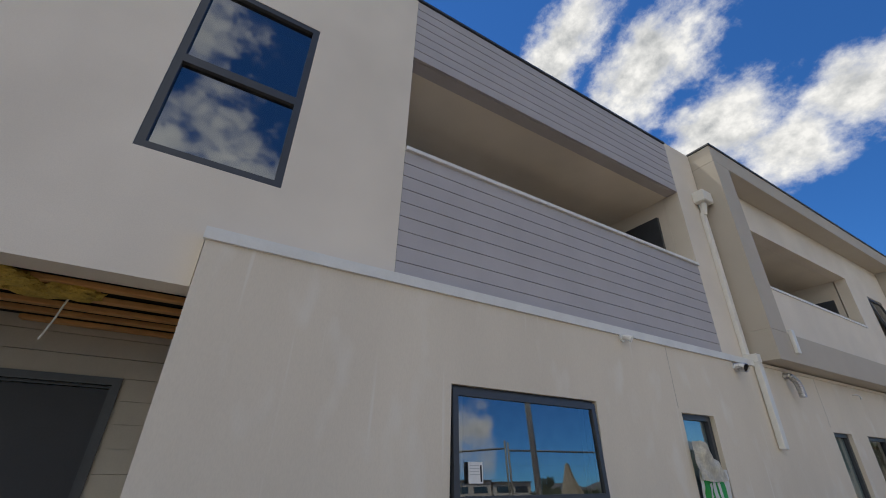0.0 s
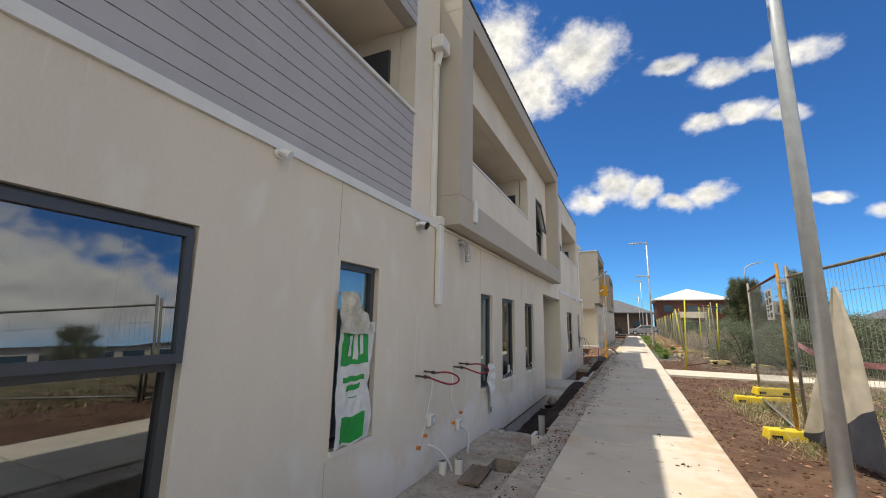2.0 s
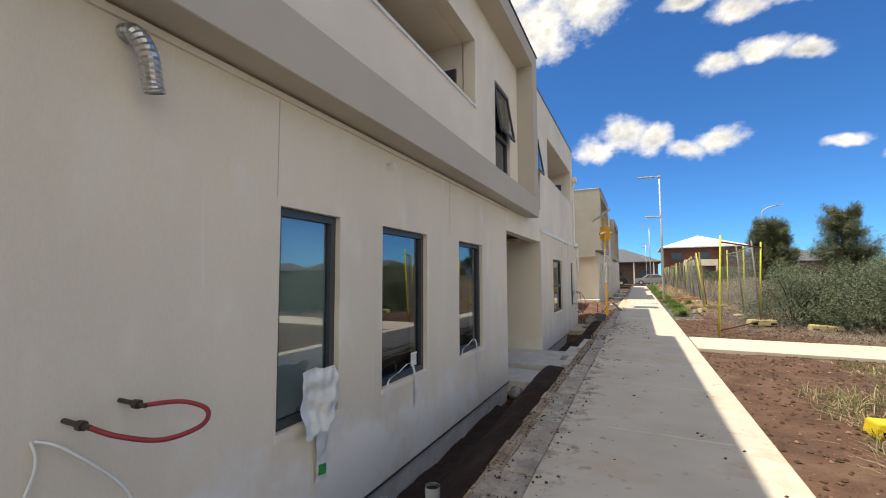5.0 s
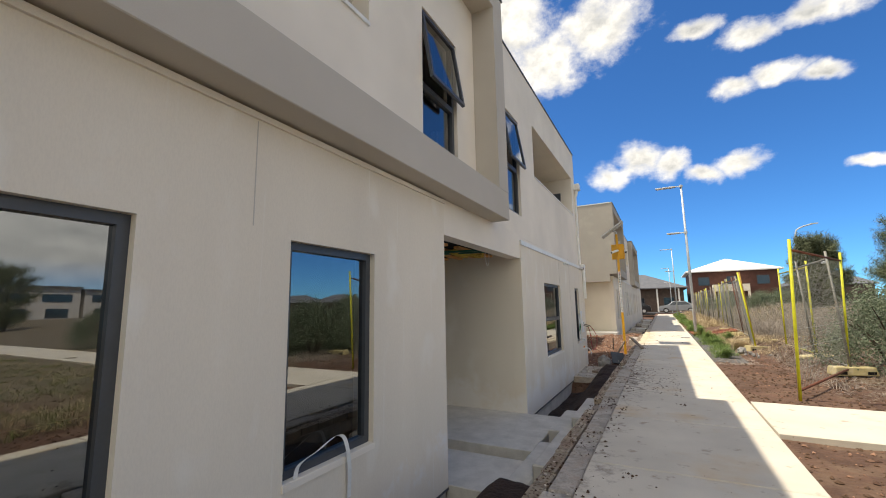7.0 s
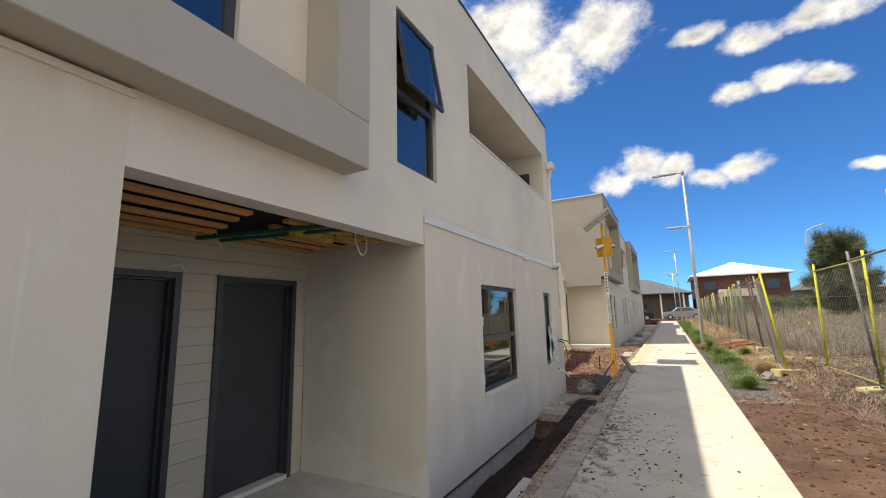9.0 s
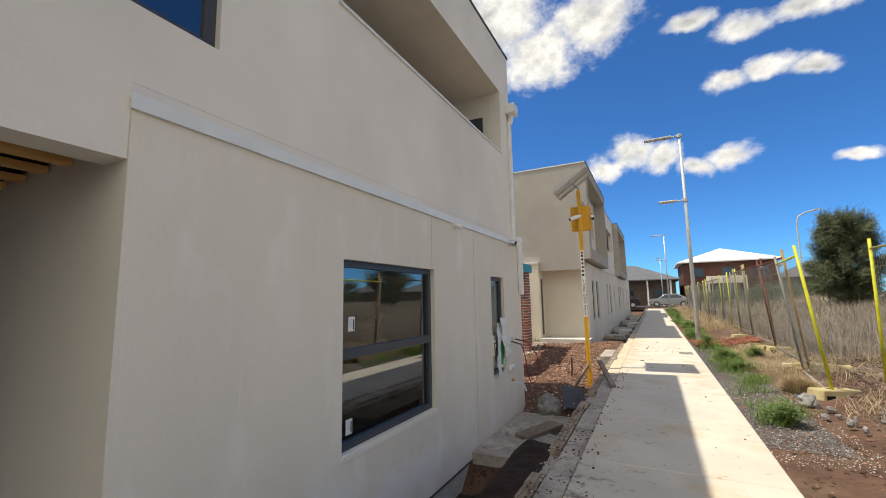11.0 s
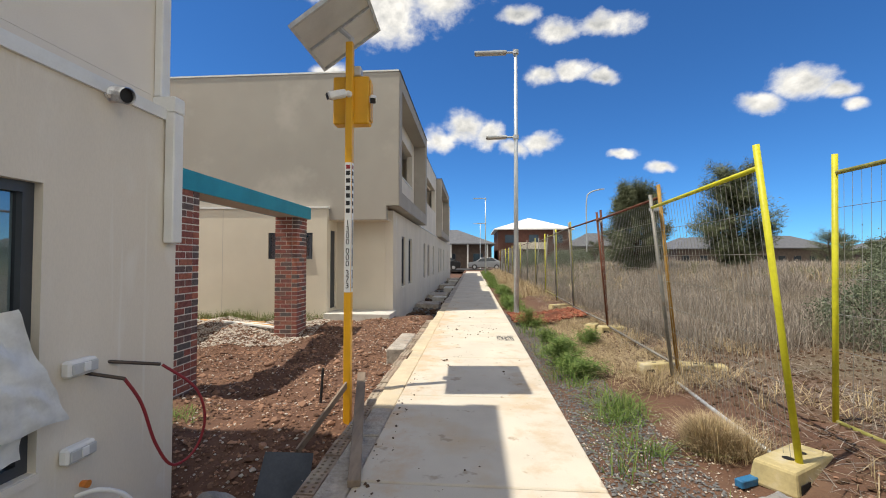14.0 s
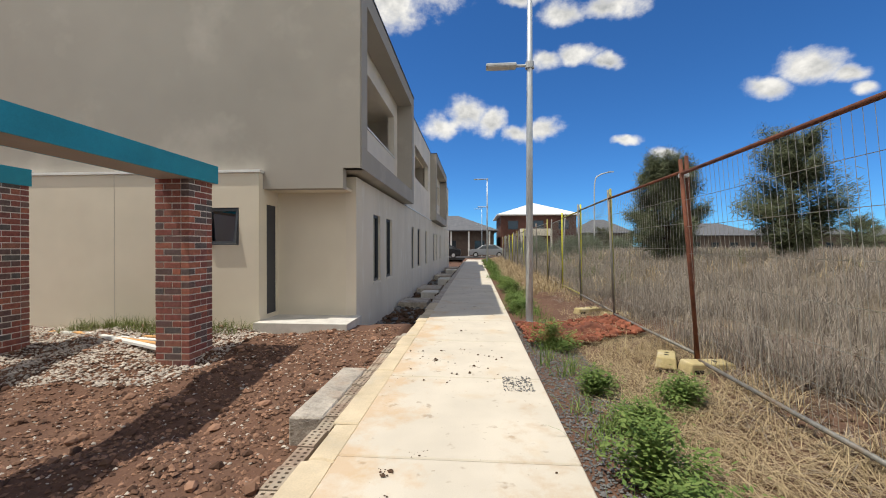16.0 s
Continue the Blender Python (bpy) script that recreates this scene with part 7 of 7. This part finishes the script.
def tree(seed, h, w, x, y, label, dens=1.0):
    r = random.Random(seed)
    t = thing("tree", label, "tree", (0, 0, 0))
    bm = bmesh.new()
    tube(bm, smooth_path([(0, 0, -0.2), (0.1, 0.05, h * 0.35), (-0.05, 0.1, h * 0.7), (0.05, 0, h * 0.97)], 5), 0.16, 8, 0.02)
    tips = []
    for s in range(90):
        z0 = h * r.uniform(0.03, 0.86)
        a = r.random() * 6.283
        k = z0 / h
        reach = w * 0.5 * min(1.0, 0.55 + 1.6 * k) * (1.08 - 0.85 * k ** 2.2) * r.uniform(0.6, 1.1)
        tip = Vector((math.cos(a) * reach, math.sin(a) * reach, z0 + h * 0.13 * r.uniform(0.5, 1.5)))
        tube(bm, smooth_path([(0, 0, z0), (tip.x * 0.5, tip.y * 0.5, z0 + (tip.z - z0) * 0.35), tip], 3), 0.025, 5, 0.006)
        tips.append((Vector((0, 0, z0)), tip))
    part("trunk", bm, M_BARK, t)
    vs, fs = [], []
    for _ in range(int(16000 * dens)):
        a, b = r.choice(tips)
        f = r.uniform(0.3, 1.08)
        p = a + (b - a) * f + Vector((r.gauss(0, 0.035 * w), r.gauss(0, 0.035 * w), r.gauss(0, 0.035 * h)))
        d = Vector((r.gauss(0, 0.6) + (b - a).x * 0.3, r.gauss(0, 0.6) + (b - a).y * 0.3, r.gauss(0.3, 0.9))).normalized()
        sd = d.orthogonal().normalized() * 0.014
        l = r.uniform(0.12, 0.3)
        k = len(vs)
        vs += [p - sd, p + sd, p + d * l]
        fs.append((k, k + 1, k + 2))
    lo = new("crown", fast_mesh("crown", vs, fs, M_CASUARINA))
    lo.parent = t
    t.matrix_basis = pose(x, y, ground_z(x, y))
    return t


tree(3, 4.35, 2.7, 8.1, 39.3, "dark green casuarina tree standing in the field", 3.4)
tree(5, 4.45, 2.9, 10.9, 36.6, "grey-green casuarina tree in the field", 2.0)
tb = tree(8, 5.0, 4.2, 42, 70, "distant dark green tree by the houses", 0.8)
for x, y, s in ((-5.2, 64, 1), (30, 88, 1), (52, 80, 1), (70, 95, 1), (24, 100, 1), (60, 60, 1), (38, 20, 1), (34, 6, 1)):
    copy_thing(tb, pose(x, y, 0, 0, 0, 40 * x))


# ---- distant houses and cars ----
M_BRICKWALL = mat("far_red_brick", (0.13, 0.06, 0.048), 0.9, vary=0.15, scale=2, fine=12, bump=0.1)
M_FARWALL = mat("far_brown_brick", (0.13, 0.10, 0.085), 0.9, vary=0.15, scale=2, fine=12, bump=0.1)
M_ROOFWHITE = mat("white_metal_roof", (0.80, 0.80, 0.80), 0.5, vary=0.03, scale=1)
M_ROOFGREY = mat("grey_tile_roof", (0.13, 0.135, 0.15), 0.8, vary=0.12, scale=2, fine=12, bump=0.3, depth=0.02)
M_FARGLASS = mat("far_window_glass", (0.03, 0.04, 0.05), 0.1, vary=0.05, bump=0, spec=0.8)


def hip_house(x0, x1, y0, y1, z_eave, z_ridge, wall, roof, label, storeys=1, over=0.6):
    t = thing("house", label, "house", ((x0 + x1) / 2, y0, 0))
    body = part("wall", one_box(x0, x1, y0, y1, -0.3, z_eave), wall, t)
    bm = bmesh.new()
    a, b, c, d = x0 - over, x1 + over, y0 - over, y1 + over
    run = min(b - a, d - c) / 2
    if b - a >= d - c:
        r0, r1 = (a + run, (c + d) / 2, z_ridge), (b - run, (c + d) / 2, z_ridge)
    else:
        r0, r1 = ((a + b) / 2, c + run, z_ridge), ((a + b) / 2, d - run, z_ridge)
    v = [bm.verts.new(p) for p in ((a, c, z_eave), (b, c, z_eave), (b, d, z_eave), (a, d, z_eave), r0, r1, (a, c, z_eave + 0.16), (b, c, z_eave + 0.16), (b, d, z_eave + 0.16), (a, d, z_eave + 0.16))]
    fs = [(0, 3, 2, 1), (0, 1, 7, 6), (1, 2, 8, 7), (2, 3, 9, 8), (3, 0, 6, 9)]
    fs += [(6, 7, 5, 4), (8, 9, 4, 5), (7, 8, 5), (9, 6, 4)] if b - a >= d - c else [(6, 7, 4), (7, 8, 5, 4), (8, 9, 5), (9, 6, 4, 5)]
    for f in fs:
        bm.faces.new([v[i] for i in f])
    part("roof", bm, roof, t)
    n = max(2, int((x1 - x0) / 3.2))
    for s in range(storeys):
        zb = 0.9 + s * z_eave / storeys
        for i in range(n):
            xc = x0 + (i + 0.5) * (x1 - x0) / n
            w = part("window", one_box(xc - 0.75, xc + 0.75, y0 - 0.04, y0 + 0.1, zb, zb + 1.3), M_WINFRAME, t)
            part("pane", one_box(xc - 0.68, xc + 0.68, y0 - 0.05, y0 - 0.041, zb + 0.07, zb + 1.23), M_FARGLASS, w)
    return t


wh = hip_house(4.2, 15.2, 83, 95, 5.9, 8.3, M_BRICKWALL, M_ROOFWHITE, "two-storey red brick house with white hipped metal roof", 2)
part("balcony", one_box(7.0, 11.5, 81.6, 82.94, 2.9, 3.9), M_RENDER, wh, "pale rendered balcony front")
part("balcony_post", one_box(7.0, 7.25, 81.6, 81.85, -0.2, 2.88), M_RENDER, wh)
part("balcony_post", one_box(11.2, 11.5, 81.6, 81.85, -0.2, 2.88), M_RENDER, wh)
gh = hip_house(-9.5, 3.2, 83, 94, 3.6, 6.3, M_FARWALL, M_ROOFGREY, "single-storey brick house with grey hipped tile roof")
for x in (-3.2, -0.6, 2.4):
    part("verandah_post", one_box(x, x + 0.22, 81.8, 82.02, -0.2, 3.58), M_TRIM, gh, "white verandah post")
part("verandah_roof", one_box(-5.0, 3.4, 81.6, 82.98, 3.585, 3.7), M_ROOFGREY, gh)
for x, y, w, zr in ((44, 110, 15, 6.4), (62, 112, 16, 6.8), (84, 108, 15, 6.2), (106, 112, 18, 6.6), (54, 135, 16, 7.6), (26, 128, 14, 8.5), (120, 90, 16, 6.4)):
    hip_house(x, x + w, y, y + 11, zr * 0.55, zr, M_FARWALL, M_ROOFGREY, "distant suburban house with grey hipped roof")
M_FARWHITE = mat("far_white_render", (0.55, 0.51, 0.46), 0.9, vary=0.05, scale=1)
for k in range(7):
    y0 = -8 + 13.2 * k
    t = thing("terrace_house", "distant white two-storey terrace house with flat roof", "house", (92, y0, 0), group="far terrace")
    part("wall", one_box(92, 101, y0, y0 + 12.6, -0.3, 5.6 + 0.4 * (k % 2)), M_FARWHITE, t)
    part("roof", one_box(91.6, 101.4, y0 - 0.2, y0 + 12.8, 5.605 + 0.4 * (k % 2), 5.85 + 0.4 * (k % 2)), M_ROOFGREY, t)
    for a, c in ((1.2, 5.6), (7.2, 11.4)):
        part("window", one_box(91.95, 92.1, y0 + a, y0 + c, 3.4, 4.8), M_FARGLASS, t)
        part("window", one_box(91.95, 92.1, y0 + a + 0.6, y0 + c - 0.4, 0.6, 2.2), M_FARGLASS, t)
solid("road", one_box(-60, 60, 70, 77.5, -0.25, 0.0), mat("asphalt", (0.055, 0.055, 0.057), 0.9, vary=0.15, scale=1, fine=50, bump=0.3), "grey asphalt cross street beyond the path", "road", "structure")


def car(x, y, a, paint, label):
    t = thing("car", label, "car")
    prof = [(-2.2, 0.28), (-2.25, 0.7), (-2.1, 0.92), (-1.2, 1.0), (-0.55, 1.5), (0.9, 1.54), (1.7, 1.08), (2.15, 0.98), (2.25, 0.6), (2.2, 0.28)]
    bm = bmesh.new()
    L = [bm.verts.new((px, -0.86 + (0.14 if pz > 1.2 else 0), pz)) for px, pz in prof]
    R = [bm.verts.new((px, 0.86 - (0.14 if pz > 1.2 else 0), pz)) for px, pz in prof]
    bm.faces.new(L)
    bm.faces.new(R[::-1])
    for i in range(len(prof)):
        j = (i + 1) % len(prof)
        bm.faces.new((L[i], L[j], R[j], R[i]))
    bmesh.ops.bevel(bm, geom=bm.edges[:], offset=0.05, segments=2, affect="EDGES", profile=0.5)
    body = part("body", bm, paint, t)
    for s in (-1, 1):
        bm = bmesh.new()
        bm.faces.new([bm.verts.new((px, s * (0.875 if pz < 1.1 else 0.765), pz)) for px, pz in ((-1.0, 1.03), (-0.5, 1.44), (0.85, 1.48), (1.5, 1.08))])
        part("side_glass", bm, M_FARGLASS, body)
        for wx in (-1.4, 1.4):
            bm = bmesh.new()
            tube(bm, [(wx, s * 0.70, 0.33), (wx, s * 0.89, 0.33)], 0.33, 20)
            wl = part("wheel", bm, M_BLACK, t)
            bm = bmesh.new()
            tube(bm, [(wx, s * 0.885, 0.33), (wx, s * 0.90, 0.33)], 0.2, 16)
            part("rim", bm, M_STEEL, wl)
    bm = bmesh.new()
    bm.faces.new([bm.verts.new(p) for p in ((-1.18, -0.7, 1.03), (-1.18, 0.7, 1.03), (-0.62, 0.62, 1.47), (-0.62, -0.62, 1.47))])
    part("windscreen", bm, M_FARGLASS, body)
    for s in (-1, 1):
        part("headlight", one_box(-2.27, -2.18, s * 0.75 - 0.15, s * 0.75 + 0.08 * 0 + 0.05, 0.68, 0.82), M_WHITE, body)
    t.matrix_basis = pose(x, y, 0.0, 0, 0, a)


car(1.9, 72.0, 0, mat("silver_paint", (0.35, 0.37, 0.40), 0.3, metal=0.5, vary=0.03, bump=0), "silver hatchback parked on the cross street")
car(-3.4, 68.5, 0, mat("black_paint", (0.02, 0.02, 0.022), 0.3, vary=0.03, bump=0), "dark car parked beside the last house")
